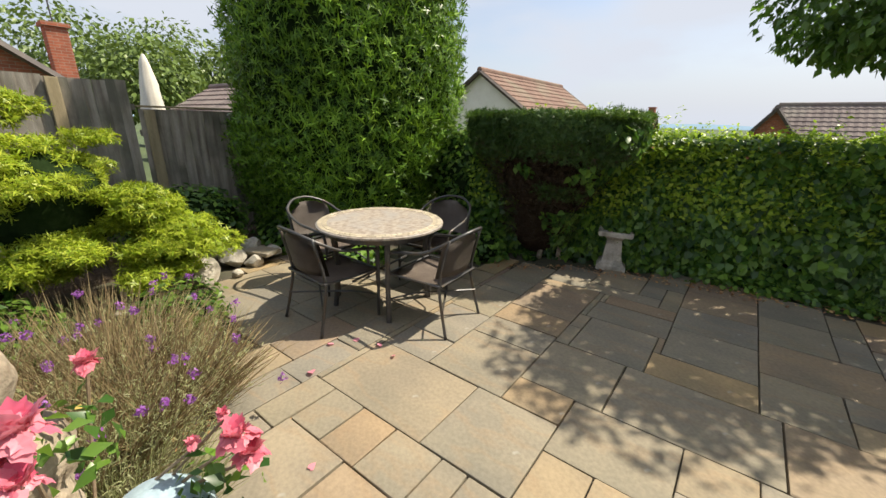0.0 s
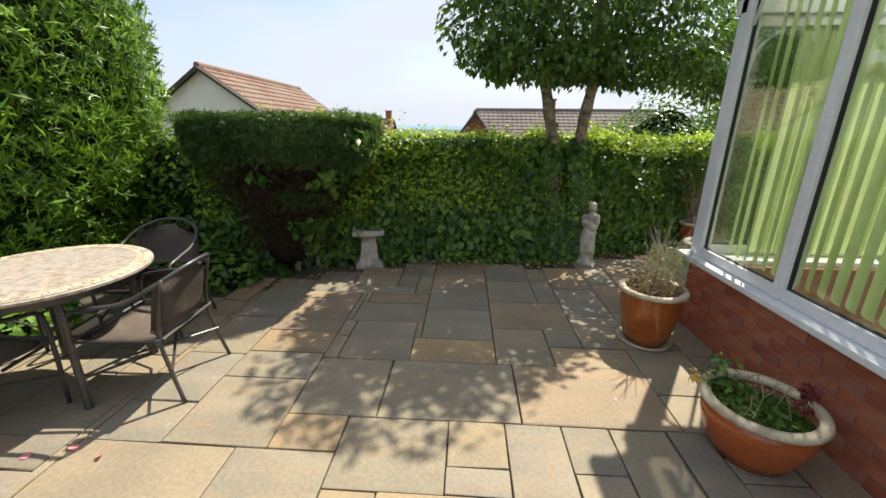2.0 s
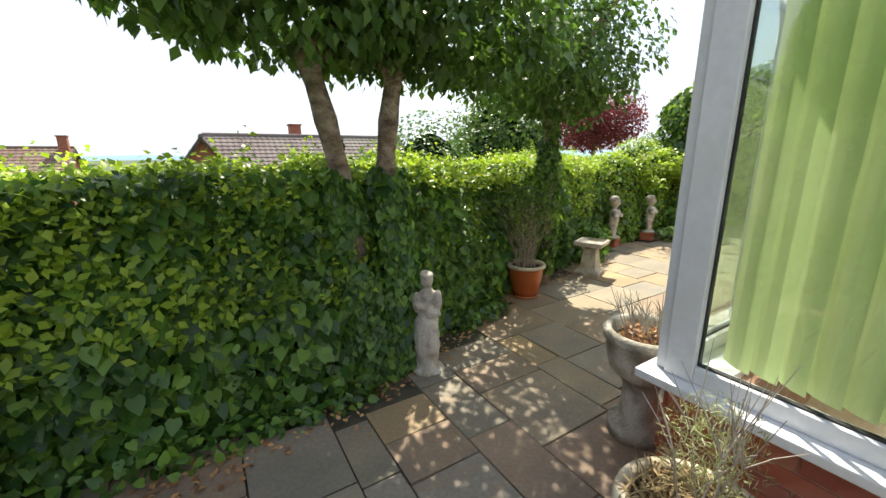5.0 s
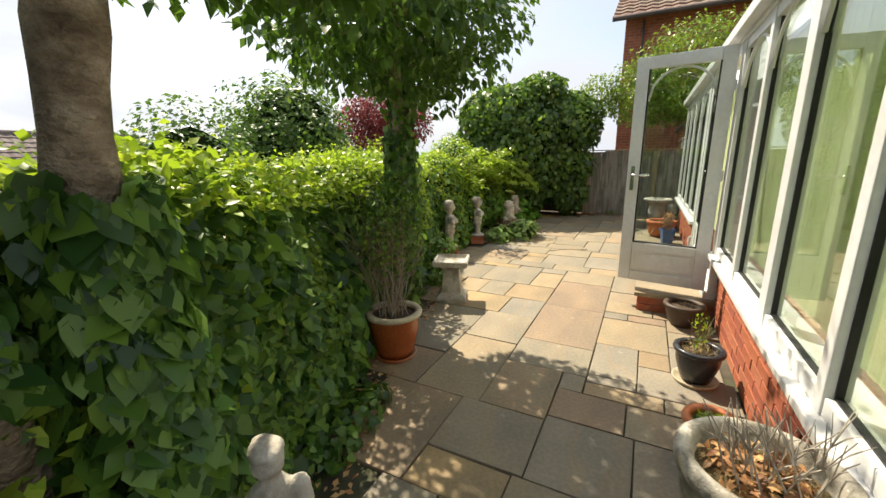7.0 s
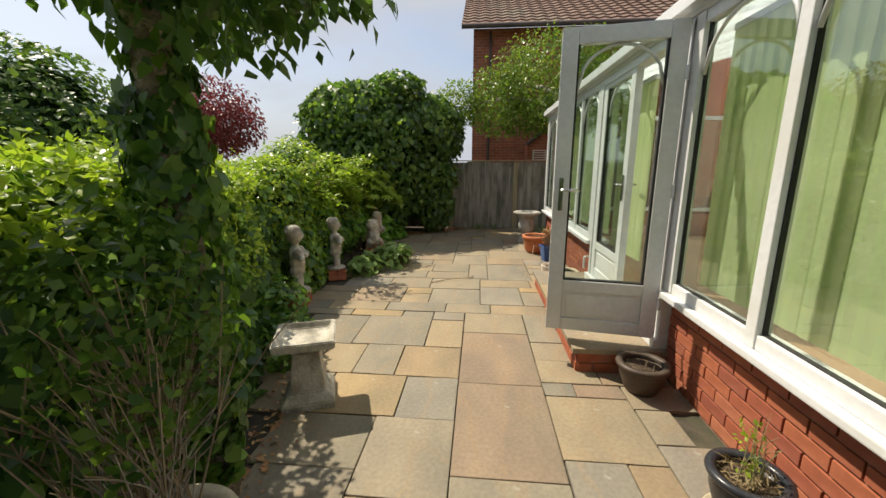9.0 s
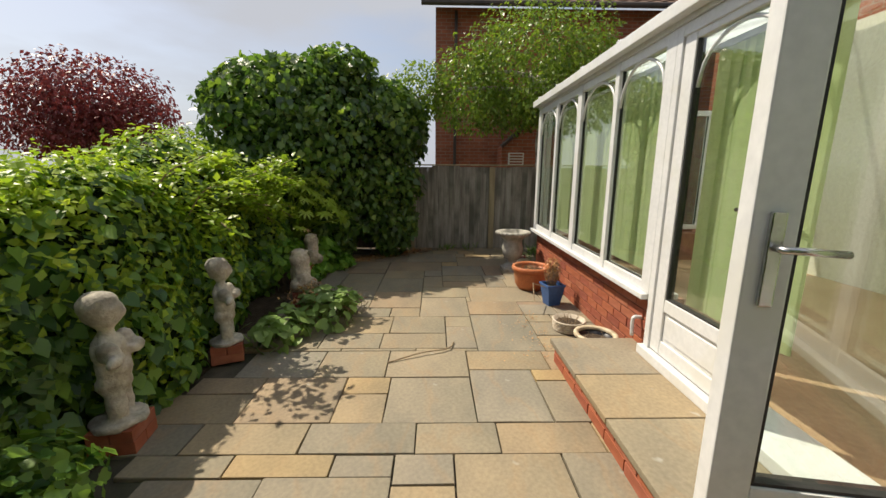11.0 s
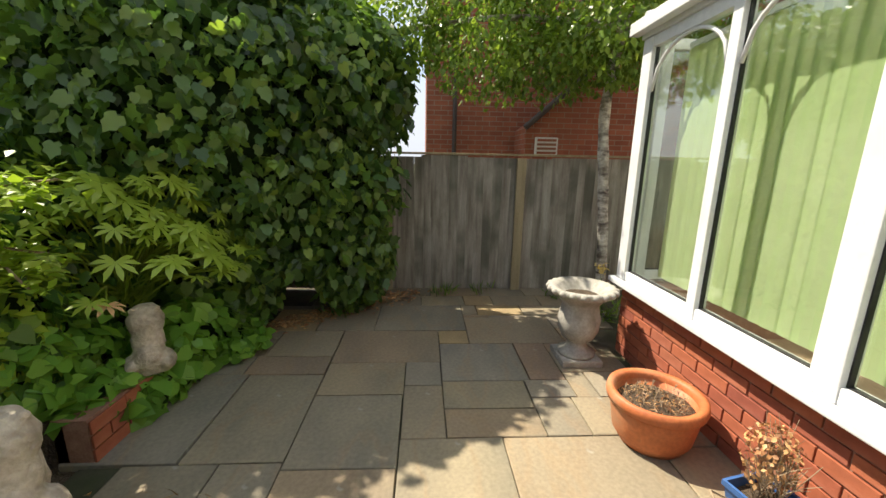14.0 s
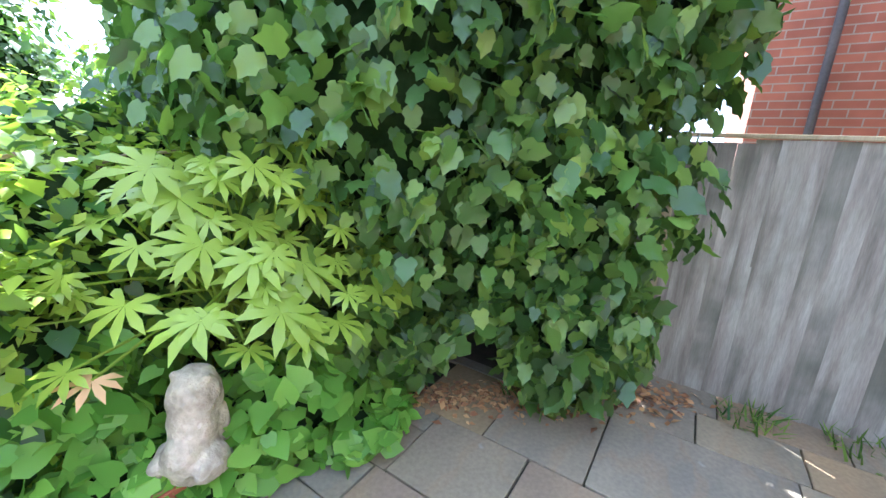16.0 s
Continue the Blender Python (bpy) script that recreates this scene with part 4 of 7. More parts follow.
part("trunk", tube(curve_pts([(-3.95, 0.75, -0.04), (-4.05, 0.75, 0.35), (-4.25, 0.55, 0.8)], 5), [0.06] * 6 + [0.05] * 5, 8), M_BARK, gc, smooth=True)
shrub("fern_shrub", [((-4.9, 1.6, 0.35), (0.6, 0.7, 0.45))], 2200, 0.08, "ovate", M_L_IVY, "mid green leafy shrub under the cypress", "shrub", 0.7)
shrub("fern_shrub", [((-4.2, -0.5, 0.4), (0.8, 0.8, 0.5))], 2800, 0.08, "ovate", M_L_IVY, "mid green leafy shrub against the fence", "shrub", 0.7)
shrub("laurel_bush", [((-3.05, 4.45, 0.75), (0.6, 0.5, 0.85))], 3500, 0.08, "ovate", M_L_HEDGE, "dark leafy bush between the conifers", "bush", 0.75)
shrub("ground_ivy", [((-4.2, 2.75, 0.05), (1.2, 0.5, 0.22)), ((-2.6, 3.75, 0.1), (0.7, 0.4, 0.3))], 3500, 0.065, "ivy", M_L_IVY, "low ivy creeping under the conifers", "ivy", 0.7)


# tree with two bare trunks and a rounded crown
def tree(name, trunks, blobs, n, size, mat, bark, label, shape="ovate", shell=0.35, gaps=0.0, seed=1, limbs=7):
    t = plant(name, (0, 0, 0), label, "tree")
    r = random.Random(seed)
    for pts, r0, r1 in trunks:
        cp = curve_pts(pts, 6)
        m = len(cp)
        part("trunk", tube(cp, [(r0 + (r1 - r0) * i / (m - 1)) * (1 + 0.09 * math.sin(i * 1.9)) for i in range(m)], 14), bark, t, smooth=True)
    for k in range(limbs):
        c, rr = blobs[k % len(blobs)]
        s = Vector(trunks[k % len(trunks)][0][-1]) - Vector((0, 0, 0.25 * r.random()))
        e = Vector(c) + Vector((r.uniform(-0.7, 0.7) * rr[0], r.uniform(-0.7, 0.7) * rr[1], r.uniform(-0.3, 0.5) * rr[2]))
        mid = (s + e) / 2 + Vector((0, 0, 0.12))
        cp = curve_pts([s, mid, e], 5)
        part("limb", tube(cp, [0.045 - 0.033 * i / (len(cp) - 1) for i in range(len(cp))], 7), bark, t, smooth=True)
    P, N = blob_points(blobs, n, shell, 0.2, 2.4, seed, gaps)
    part("crown", leaves(P, N * 0.5 + np.array([[0, 0, 0.5]]), size, shape, np.tile([[0, 0, -1.0]], (len(P), 1)) + 0.6 * N, 0.5), mat, t)
    return t


two = tree("garden_tree", [([(1.28, 5.05, -0.05), (1.2, 4.98, 0.8), (1.08, 4.93, 1.5), (0.95, 4.95, 2.1)], 0.07, 0.062), ([(1.5, 5.0, -0.05), (1.42, 4.97, 0.8), (1.42, 4.93, 1.5), (1.5, 4.9, 2.1)], 0.07, 0.06)],
           [((1.15, 4.95, 2.8), (1.4, 1.15, 0.8)), ((0.45, 4.75, 2.5), (0.8, 0.7, 0.55)), ((1.9, 4.85, 2.5), (0.8, 0.75, 0.55)), ((1.2, 5.0, 3.4), (1.15, 1.0, 0.7)), ((1.7, 4.65, 2.2), (0.9, 0.6, 0.26)), ((0.9, 4.7, 2.2), (0.9, 0.7, 0.26)), ((1.4, 5.2, 2.25), (1.0, 0.6, 0.28)), ((1.3, 5.0, 4.15), (0.9, 0.8, 0.55))], 23000, 0.085, M_L_TREE, M_BARK, "broadleaf tree with two pale ivy-clad trunks", gaps=0.70, limbs=8)
for x0, lean, sd in ((1.27, 0.13, 3), (1.48, 0.04, 4)):
    n = 4200
    z = rng.uniform(0, 1, n) ** 1.3 * 1.6
    a = rng.uniform(0, 6.28, n)
    rr = 0.105 + 0.16 * np.exp(-z * 1.4)
    P = np.stack([x0 - lean * z + rr * np.cos(a), 4.97 + rr * np.sin(a), z], 1)
    keep = lumps(P, 4, sd) > -0.75 + 0.62 * z
    P, a = P[keep], a[keep]
    N = np.stack([np.cos(a), np.sin(a), 0.2 + 0 * a], 1)
    part("ivy", leaves(P, N, 0.07, "ivy", np.tile([[0, 0, -1.0]], (len(P), 1)), 0.4), M_L_IVY, two)
ivt = tree("ivy_tree", [([(3.7, 5.62, -0.05), (3.66, 5.6, 0.8), (3.62, 5.58, 1.5), (3.6, 5.6, 2.1)], 0.07, 0.055)],
           [((3.65, 5.65, 2.5), (1.0, 0.95, 0.7)), ((3.75, 5.65, 3.2), (0.9, 0.85, 0.7)), ((3.2, 5.35, 2.25), (0.95, 0.75, 0.38)), ((4.0, 5.7, 2.2), (0.6, 0.6, 0.32))], 14000, 0.075, M_L_TREE, M_BARK, "small round-headed tree with an ivy covered trunk", shape="ovate", gaps=0.78, seed=5)
P, N = blob_points([((3.64, 5.59, 1.0), (0.15, 0.15, 1.1))], 1500, 0.7)
keep = P[:, 2] > 0.15
part("ivy", leaves(P[keep], N[keep], 0.06, "ivy", np.tile([[0, 0, -1.0]], (int(keep.sum()), 1)), 0.4), M_L_IVY, ivt)

# trees and bushes behind the hedge
shrub("round_bush", [((9.2, 12.9, 1.5), (1.9, 1.8, 2.2)), ((8.2, 12.6, 1.0), (1.4, 1.3, 1.7))], 15000, 0.15, "ovate", M_L_HEDGE, "big dense dark bush behind the hedge", "bush", 0.7, 0.72, 0.3)
shrub("round_bush", [((5.6, 11.6, 0.6), (1.5, 1.2, 1.7)), ((4.0, 11.2, 0.4), (1.2, 1.1, 1.5))], 9000, 0.13, "ovate", M_L_TREE, "pale green bush behind the hedge", "bush", 0.7, 0.7, 0.3)
tree("purple_maple", [([(16.2, 14.6, -0.5), (16.1, 14.6, 1.5), (16.2, 14.6, 2.8)], 0.15, 0.08)], [((16.2, 14.6, 3.5), (1.9, 1.9, 1.1)), ((16.0, 15.6, 2.9), (1.5, 1.8, 1.2)), ((16.0, 13.4, 2.8), (1.1, 1.2, 0.9)), ((16.2, 14.8, 2.3), (1.6, 1.7, 0.7))], 15000, 0.13, M_L_MAPLE, M_BARK, "dark purple-leaved maple tree beyond the garden", seed=8)
fl = plant("red_rose_bush", (0, 0, 0), "rose bush with bright red blooms above the hedge", "bush")
P, N = blob_points([((10.0, 8.15, 1.6), (0.5, 0.5, 0.5))], 1500, 0.5)
part("leaves", leaves(P, N + 0.4 * UP, 0.07, "ovate"), M_L_HEDGE, fl)
for c in ((10.0, 7.85, 2.14), (9.95, 7.75, 2.05)):
    P, N = blob_points([(c, (0.11, 0.11, 0.09))], 60, 0.3)
    part("bloom_stem", tube([(10.0, 8.1, 1.4), c], 0.008, 5), M_TWIG, fl)
    part("bloom", leaves(P, N, 0.08, "ovate"), M_L_RED, fl, "bright red bloom")

# big fig shrub, fatsia and ivy in the far bed
fig = shrub("fig_shrub", [((10.5, 6.7, 1.5), (1.0, 1.3, 1.5)), ((10.75, 5.75, 1.35), (0.65, 0.75, 1.3)), ((10.3, 7.2, 2.2), (0.9, 1.1, 1.0)), ((10.9, 5.6, 2.1), (0.6, 0.75, 0.75)), ((10.2, 7.6, 2.5), (0.5, 0.5, 0.45)), ((10.6, 6.3, 2.9), (0.55, 0.6, 0.35)), ((10.7, 5.5, 0.5), (0.5, 0.5, 0.55)), ((10.4, 6.5, 0.45), (0.6, 0.6, 0.55))], 27000, 0.095, "fig", M_L_FIG, "large fig shrub with broad lobed dark green leaves", "shrub", 0.5, 0.62, 0.32, 0.15, 0.75, (0, 0, -0.8), gaps=0.25)
bank = shrub("ivy_bank", [((9.3, 7.4, 0.7), (1.0, 0.6, 0.85)), ((7.9, 7.25, 0.75), (0.95, 0.65, 0.95)), ((6.6, 6.95, 0.7), (0.95, 0.55, 0.92)), ((8.7, 6.95, 0.5), (0.55, 0.42, 0.65)), ((7.45, 6.75, 0.4), (0.5, 0.35, 0.62)), ((6.5, 6.62, 0.35), (0.5, 0.3, 0.6))], 30000, 0.062, "ovate", M_L_TOP, "ivy covered bank behind the stone figures", "ivy", 0.72, 0.8, 0.2, 0.3)
P, N = blob_points([((9.3, 7.4, 0.65), (1.02, 0.62, 0.82)), ((7.9, 7.25, 0.7), (0.97, 0.67, 0.92)), ((6.6, 6.95, 0.65), (0.97, 0.57, 0.88)), ((8.7, 6.95, 0.45), (0.57, 0.44, 0.62)), ((7.45, 6.75, 0.38), (0.52, 0.37, 0.6)), ((6.5, 6.62, 0.33), (0.52, 0.32, 0.58))], 15000, 0.7, 0.2)
keep = P[:, 2] > -0.02
part("ivy_leaves", leaves(P[keep], N[keep] + 0.3 * UP, 0.085, "ivy", np.tile([[0, -0.3, -1.0]], (int(keep.sum()), 1)), 0.5), M_L_IVY, bank)
spread = plant("spreading_shrub", (0, 0, 0), "arching shrub with tiers of small bright green leaves", "shrub")
r = random.Random(41)
for k in range(34):
    a = r.uniform(-1.5, 0.5)
    s0 = Vector((8.3 + r.uniform(-1.4, 0.9), 7.0 + r.uniform(-0.1, 0.2), 0.7))
    e = s0 + Vector((0.65 * math.sin(a) + 0.25, -r.uniform(0.25, 0.75), r.uniform(0.15, 0.95)))
    cp = curve_pts([s0, (s0 + e) / 2 + Vector((0, 0, 0.22)), e], 7)
    part("branch", tube(cp, 0.006, 5), M_TWIG, spread)
    Q = np.repeat(np.array([p[:] for p in cp[4:]]), 12, axis=0)
    Q = Q + rng.normal(0, 1, Q.shape) * np.array([[0.07, 0.07, 0.025]])
    part("leaves", leaves(Q, np.tile(UP, (len(Q), 1)), 0.075, "ovate", None, 0.35), M_L_TOP, spread)


# ---- things: table and chairs ----
M_LION = surf("pale_buff_stone", [(0.36, 0.29, 0.22), (0.52, 0.44, 0.35), (0.60, 0.53, 0.44)], 9, 50, 0.9, bumps=0.9, dist=0.012, stain=(0.22, 0.18, 0.13), stain_scale=8)
M_STONE_TAN = surf("tan_stone", [(0.24, 0.18, 0.12), (0.38, 0.31, 0.23), (0.46, 0.40, 0.31)], 6, 50, 0.9, bumps=0.8, dist=0.01, stain=(0.15, 0.12, 0.085), stain_scale=4)
def round_table(loc):
    t = thing("round_table", loc, "round mosaic-topped garden table on grey metal legs", "table")
    h, R = 0.73, 0.515
    part("tabletop", lathe([(0, h - 0.03), (R - 0.03, h - 0.03), (R, h - 0.02), (R, h - 0.006), (R - 0.01, h), (R - 0.05, h), (0, h)], 56), M_STONE_TABLE, t, "beige mosaic stone top", False)
    tile = part("rim_tiles", tile_ring(R, h), M_RIMTILE, t, "ring of small cream mosaic tiles")
    tagged(tile, kind="stuff")
    part("apron", lathe([(R - 0.08, h - 0.075), (R - 0.065, h - 0.075), (R - 0.065, h - 0.031), (R - 0.08, h - 0.031), (R - 0.08, h - 0.075)], 40), M_METAL, t)
    for k in range(4):
        a = radians(45 + 90 * k + 8)
        c, s = math.cos(a), math.sin(a)
        part("leg", tube([(0.40 * c, 0.40 * s, 0), (0.36 * c, 0.36 * s, 0.35), (0.40 * c, 0.40 * s, h - 0.035)], [0.022, 0.02, 0.022], 8), M_METAL, t)
    part("brace", tube([(0.36, 0.05, 0.3), (-0.36, -0.05, 0.3)], 0.01, 6), M_METAL, t)
    part("brace", tube([(0.05, -0.36, 0.315), (-0.05, 0.36, 0.315)], 0.01, 6), M_METAL, t)
    return t


def tile_ring(R, h):
    bm = bmesh.new()
    n = 64
    for ring, (ra, rb) in enumerate(((R - 0.085, R - 0.050), (R - 0.046, R - 0.012))):
        for i in range(n):
            a0, a1 = 2 * math.pi * (i + 0.06 + 0.5 * ring) / n, 2 * math.pi * (i + 0.94 + 0.5 * ring) / n
            lo = [bm.verts.new((q * math.cos(a), q * math.sin(a), h + 0.0005)) for q, a in ((ra, a0), (rb, a0), (rb, a1), (ra, a1))]
            hi = [bm.verts.new((v.co.x, v.co.y, h + 0.003)) for v in lo]
            bm.faces.new(hi)
            for k in range(4):
                bm.faces.new((lo[k], lo[(k + 1) % 4], hi[(k + 1) % 4], hi[k]))
    return bm


M_STONE_TABLE = surf("mosaic_top", [(0.20, 0.16, 0.13), (0.33, 0.28, 0.23), (0.42, 0.37, 0.31)], 22, 70, 0.5, bumps=0.3, stain=(0.32, 0.30, 0.28), stain_scale=5)
M_RIMTILE = leafy("mosaic_tiles", [(0.45, 0.38, 0.28), (0.60, 0.53, 0.42), (0.36, 0.30, 0.24)], 0.0, 0.4)
round_table((-2.29, 2.15, 0.0))


def garden_chair(m):
    t = thing("garden_chair", (0, 0, 0), "grey metal garden chair with woven brown seat", "chair", group="chairs round the table")
    W, D, S = 0.25, 0.24, 0.43
    bm = bmesh.new()
    g = [[bm.verts.new((W * 0.94 * (2 * i / 8 - 1), -D + 2 * D * j / 6, S - 0.025 * (1 - (2 * i / 8 - 1) ** 2) - 0.012 * math.sin(math.pi * j / 6))) for i in range(9)] for j in range(7)]
    for a, b in zip(g, g[1:]):
        for i in range(8):
            bm.faces.new((a[i], a[i + 1], b[i + 1], b[i]))
    bmesh.ops.solidify(bm, geom=bm.faces[:], thickness=0.006)
    part("seat", bm, M_MESH, t, "woven brown seat", True)
    bm = bmesh.new()
    g = []
    for j in range(7):
        v = j / 6
        z = S + 0.05 + 0.33 * v
        half = 1.0 if v < 0.7 else math.sqrt(max(0.05, 1 - ((v - 0.7) / 0.33) ** 2))
        g.append([bm.verts.new((0.245 * half * math.sin(u), -D + 0.03 - 0.07 * v - 0.13 * (math.cos(u) - 0.55), z)) for u in [radians(-70 + 140 * i / 10) for i in range(11)]])
    for a, b in zip(g, g[1:]):
        for i in range(10):
            bm.faces.new((a[i], a[i + 1], b[i + 1], b[i]))
    bmesh.ops.solidify(bm, geom=bm.faces[:], thickness=0.005)
    part("backrest", bm, M_MESH_DARK, t, "dark woven back", True)
    hoop = curve_pts([(-0.27, 0.22, 0.0), (-0.27, 0.23, 0.40), (-0.275, 0.21, 0.60), (-0.28, 0.10, 0.645), (-0.27, -0.10, 0.68), (-0.235, -0.26, 0.77), (-0.12, -0.345, 0.835), (0, -0.365, 0.85), (0.12, -0.345, 0.835), (0.235, -0.26, 0.77), (0.27, -0.10, 0.68), (0.28, 0.10, 0.645), (0.275, 0.21, 0.60), (0.27, 0.23, 0.40), (0.27, 0.22, 0.0)], 5)
    part("arm_frame", tube(hoop, 0.0125, 8), M_METAL, t, smooth=True)
    for s in (-1, 1):
        part("leg", tube(curve_pts([(s * 0.25, -0.30, 0.0), (s * 0.235, -0.25, 0.22), (s * 0.225, -0.22, 0.45), (s * 0.22, -0.29, 0.80)], 4), 0.0115, 8), M_METAL, t, smooth=True)
        part("seat_rail", tube([(s * 0.245, -0.24, S), (s * 0.265, 0.23, S)], 0.010, 6), M_METAL, t)
    part("cross_bar", tube([(-0.265, 0.23, S), (0.265, 0.23, S)], 0.010, 6), M_METAL, t)
    part("cross_bar", tube([(-0.235, -0.24, S), (0.235, -0.24, S)], 0.010, 6), M_METAL, t)
    part("brace", tube([(-0.24, -0.26, 0.22), (0.24, 0.0, 0.30), (0.265, 0.22, 0.2)], 0.008, 6), M_METAL, t)
    part("brace", tube([(0.24, -0.26, 0.23), (-0.24, 0.0, 0.31), (-0.265, 0.22, 0.2)], 0.008, 6), M_METAL, t)
    t.matrix_world = m @ Matrix.Diagonal((1, 1, 0.93, 1))
    return t


M_MESH_DARK = surf("woven_dark_fabric", [(0.085, 0.07, 0.06), (0.13, 0.11, 0.095)], 8, 300, 0.75, bumps=0.8)
ch = garden_chair(pose(-2.41, 1.74, 0, 0, 0, -3))
copy_thing(ch, pose(-1.79, 2.22, 0, 0, 0, 94))
copy_thing(ch, pose(-2.98, 2.14, 0, 0, 0, -82))
copy_thing(ch, pose(-2.26, 2.84, 0, 0, 0, 186))


# ---- stone things ----
def statue_mesh(balls, cols=()):
    """A figure as one lump of overlapping rounded shapes."""
    bm = bmesh.new()
    for c, r in balls:
        vs = bmesh.ops.create_icosphere(bm, subdivisions=3, radius=1)["verts"]
        for v in vs:
            v.co = Vector((c[0] + v.co.x * r[0], c[1] + v.co.y * r[1], c[2] + v.co.z * r[2]))
    for prof, c in cols:
        b2 = lathe(prof, 20)
        me = mesh_of("tmp", b2)
        me.transform(Matrix.Translation(c))
        bm.from_mesh(me)
        bpy.data.meshes.remove(me)
    return bm


def statue(name, loc, rz, scale, balls, cols, label, mat, voxel=0.012, category="statue", tilt=0):
    ob = part(name, statue_mesh(balls, cols), mat, smooth=True)
    md = ob.modifiers.new("remesh", "REMESH")
    md.mode, md.voxel_size, md.use_smooth_shade = "VOXEL", voxel / scale, True
    dm = ob.modifiers.new("rough", "DISPLACE")
    tx = bpy.data.textures.new("pits", "CLOUDS")
    tx.noise_scale = 0.05
    dm.texture, dm.strength = tx, 0.024
    sm = ob.modifiers.new("soft", "SMOOTH")
    sm.iterations = 3
    ob.matrix_world = pose(*loc, 0, tilt, rz) @ Matrix.Scale(scale, 4)
    return tagged(ob, label, category)


LADY = [((0, 0, 0.70), (0.045, 0.05, 0.055)), ((0, 0.008, 0.735), (0.05, 0.055, 0.03)), ((0, 0, 0.64), (0.028, 0.028, 0.04)), ((0, 0, 0.56), (0.075, 0.052, 0.08)), ((0, 0, 0.47), (0.062, 0.05, 0.08)), ((0, 0, 0.38), (0.08, 0.068, 0.09)),
        ((-0.075, 0.02, 0.55), (0.028, 0.03, 0.08)), ((0.075, 0.02, 0.54), (0.028, 0.03, 0.08)), ((0.03, 0.055, 0.52), (0.06, 0.025, 0.028)), ((-0.04, 0.055, 0.47), (0.06, 0.025, 0.028)), ((-0.03, 0.03, 0.25), (0.055, 0.06, 0.2)), ((0.035, 0.02, 0.2), (0.055, 0.07, 0.22)), ((0.06, -0.02, 0.2), (0.05, 0.06, 0.25))]
LADYC = [([(0, 0), (0.12, 0), (0.12, 0.035), (0.1, 0.05), (0, 0.05)], (0, 0, 0)), ([(0, 0.04), (0.085, 0.04), (0.082, 0.2), (0.075, 0.36), (0, 0.4)], (0.01, 0, 0))]
statue("lady_statue", (1.58, 4.70, -0.03), 150, 1.0, LADY, LADYC, "pale weathered stone statue of a draped figure", M_STONE)
BOY = [((0, 0, 0.52), (0.07, 0.075, 0.078)), ((0, -0.01, 0.55), (0.075, 0.075, 0.06)), ((0, 0, 0.43), (0.03, 0.03, 0.04)), ((0, 0, 0.35), (0.075, 0.06, 0.08)), ((0, 0.01, 0.26), (0.07, 0.065, 0.07)), ((0, 0, 0.2), (0.078, 0.066, 0.06)),
       ((-0.085, 0.03, 0.36), (0.035, 0.04, 0.05)), ((0.085, 0.03, 0.36), (0.035, 0.04, 0.05)), ((0.11, 0.06, 0.33), (0.06, 0.03, 0.03)), ((-0.06, 0.08, 0.33), (0.05, 0.03, 0.03)), ((-0.038, 0.01, 0.1), (0.036, 0.04, 0.11)), ((0.038, 0.01, 0.1), (0.036, 0.04, 0.11))]
BOYC = [([(0, 0), (0.11, 0), (0.11, 0.03), (0, 0.04)], (0, 0, 0))]


def brick_plinth(loc, rows, rz):
    t = thing("brick_plinth", loc, "small stack of loose red bricks under a figure", "plinth", rz)
    for k in range(rows):
        for s in (-1, 1):
            o = part("brick", brick_mesh(0.215, 0.102, 0.065), None, t)
            o.matrix_local = pose(0 if k % 2 else s * 0.054, s * 0.054 if k % 2 else 0, 0.0325 + k * 0.066, 0, 0, 0 if k % 2 else 90)
    return t


brick_plinth((7.0, 6.33, 0), 2, 25)
statue("boy_statue", (7.0, 6.33, 0.13), 200, 1.08, BOY, BOYC, "weathered stone figure of a cherub on bricks", M_STONE)
brick_plinth((6.05, 6.38, 0), 2, 10)
statue("boy_statue", (6.05, 6.38, 0.13), 200, 1.15, BOY, BOYC, "lichen-stained stone figure of a cherub", M_STONE)
CAT = [((0, -0.02, 0.10), (0.085, 0.11, 0.10)), ((0, 0.01, 0.19), (0.085, 0.085, 0.13)), ((0, 0.035, 0.29), (0.098, 0.092, 0.095)), ((0, 0.05, 0.35), (0.072, 0.075, 0.055)), ((0, 0.115, 0.29), (0.045, 0.045, 0.045)), ((-0.05, 0.095, 0.12), (0.03, 0.035, 0.13)), ((0.05, 0.095, 0.12), (0.03, 0.035, 0.13)), ((-0.05, 0.125, 0.02), (0.036, 0.05, 0.025)), ((0.05, 0.125, 0.02), (0.036, 0.05, 0.025)), ((-0.085, -0.03, 0.06), (0.045, 0.085, 0.06)), ((0.085, -0.03, 0.06), (0.045, 0.085, 0.06)), ((-0.06, 0.02, 0.375), (0.022, 0.02, 0.02)), ((0.06, 0.02, 0.375), (0.022, 0.02, 0.02))]
CATC = [([(0, 0), (0.12, 0), (0.12, 0.025), (0, 0.03)], (0, 0.02, 0))]
statue("stone_lion", (9.19, 6.35, 0.225), -60, 0.95, CAT, CATC, "small weathered stone lion sitting on the bed wall", M_LION)
brick_plinth((8.22, 6.16, -0.035), 3, 20)
statue("stone_lion", (8.22, 6.16, 0.162), -50, 1.08, CAT, CATC, "small stone lion with crusted head on the bed edge", M_LION)
BUST = [((0, 0, 0.86), (0.10, 0.11, 0.13)), ((0, 0, 0.72), (0.055, 0.055, 0.08)), ((0, 0, 0.56), (0.19, 0.13, 0.17)), ((0.12, 0.02, 0.5), (0.07, 0.08, 0.15)), ((-0.12, 0.02, 0.5), (0.07, 0.08, 0.15)), ((0, 0, 0.32), (0.15, 0.13, 0.3))]
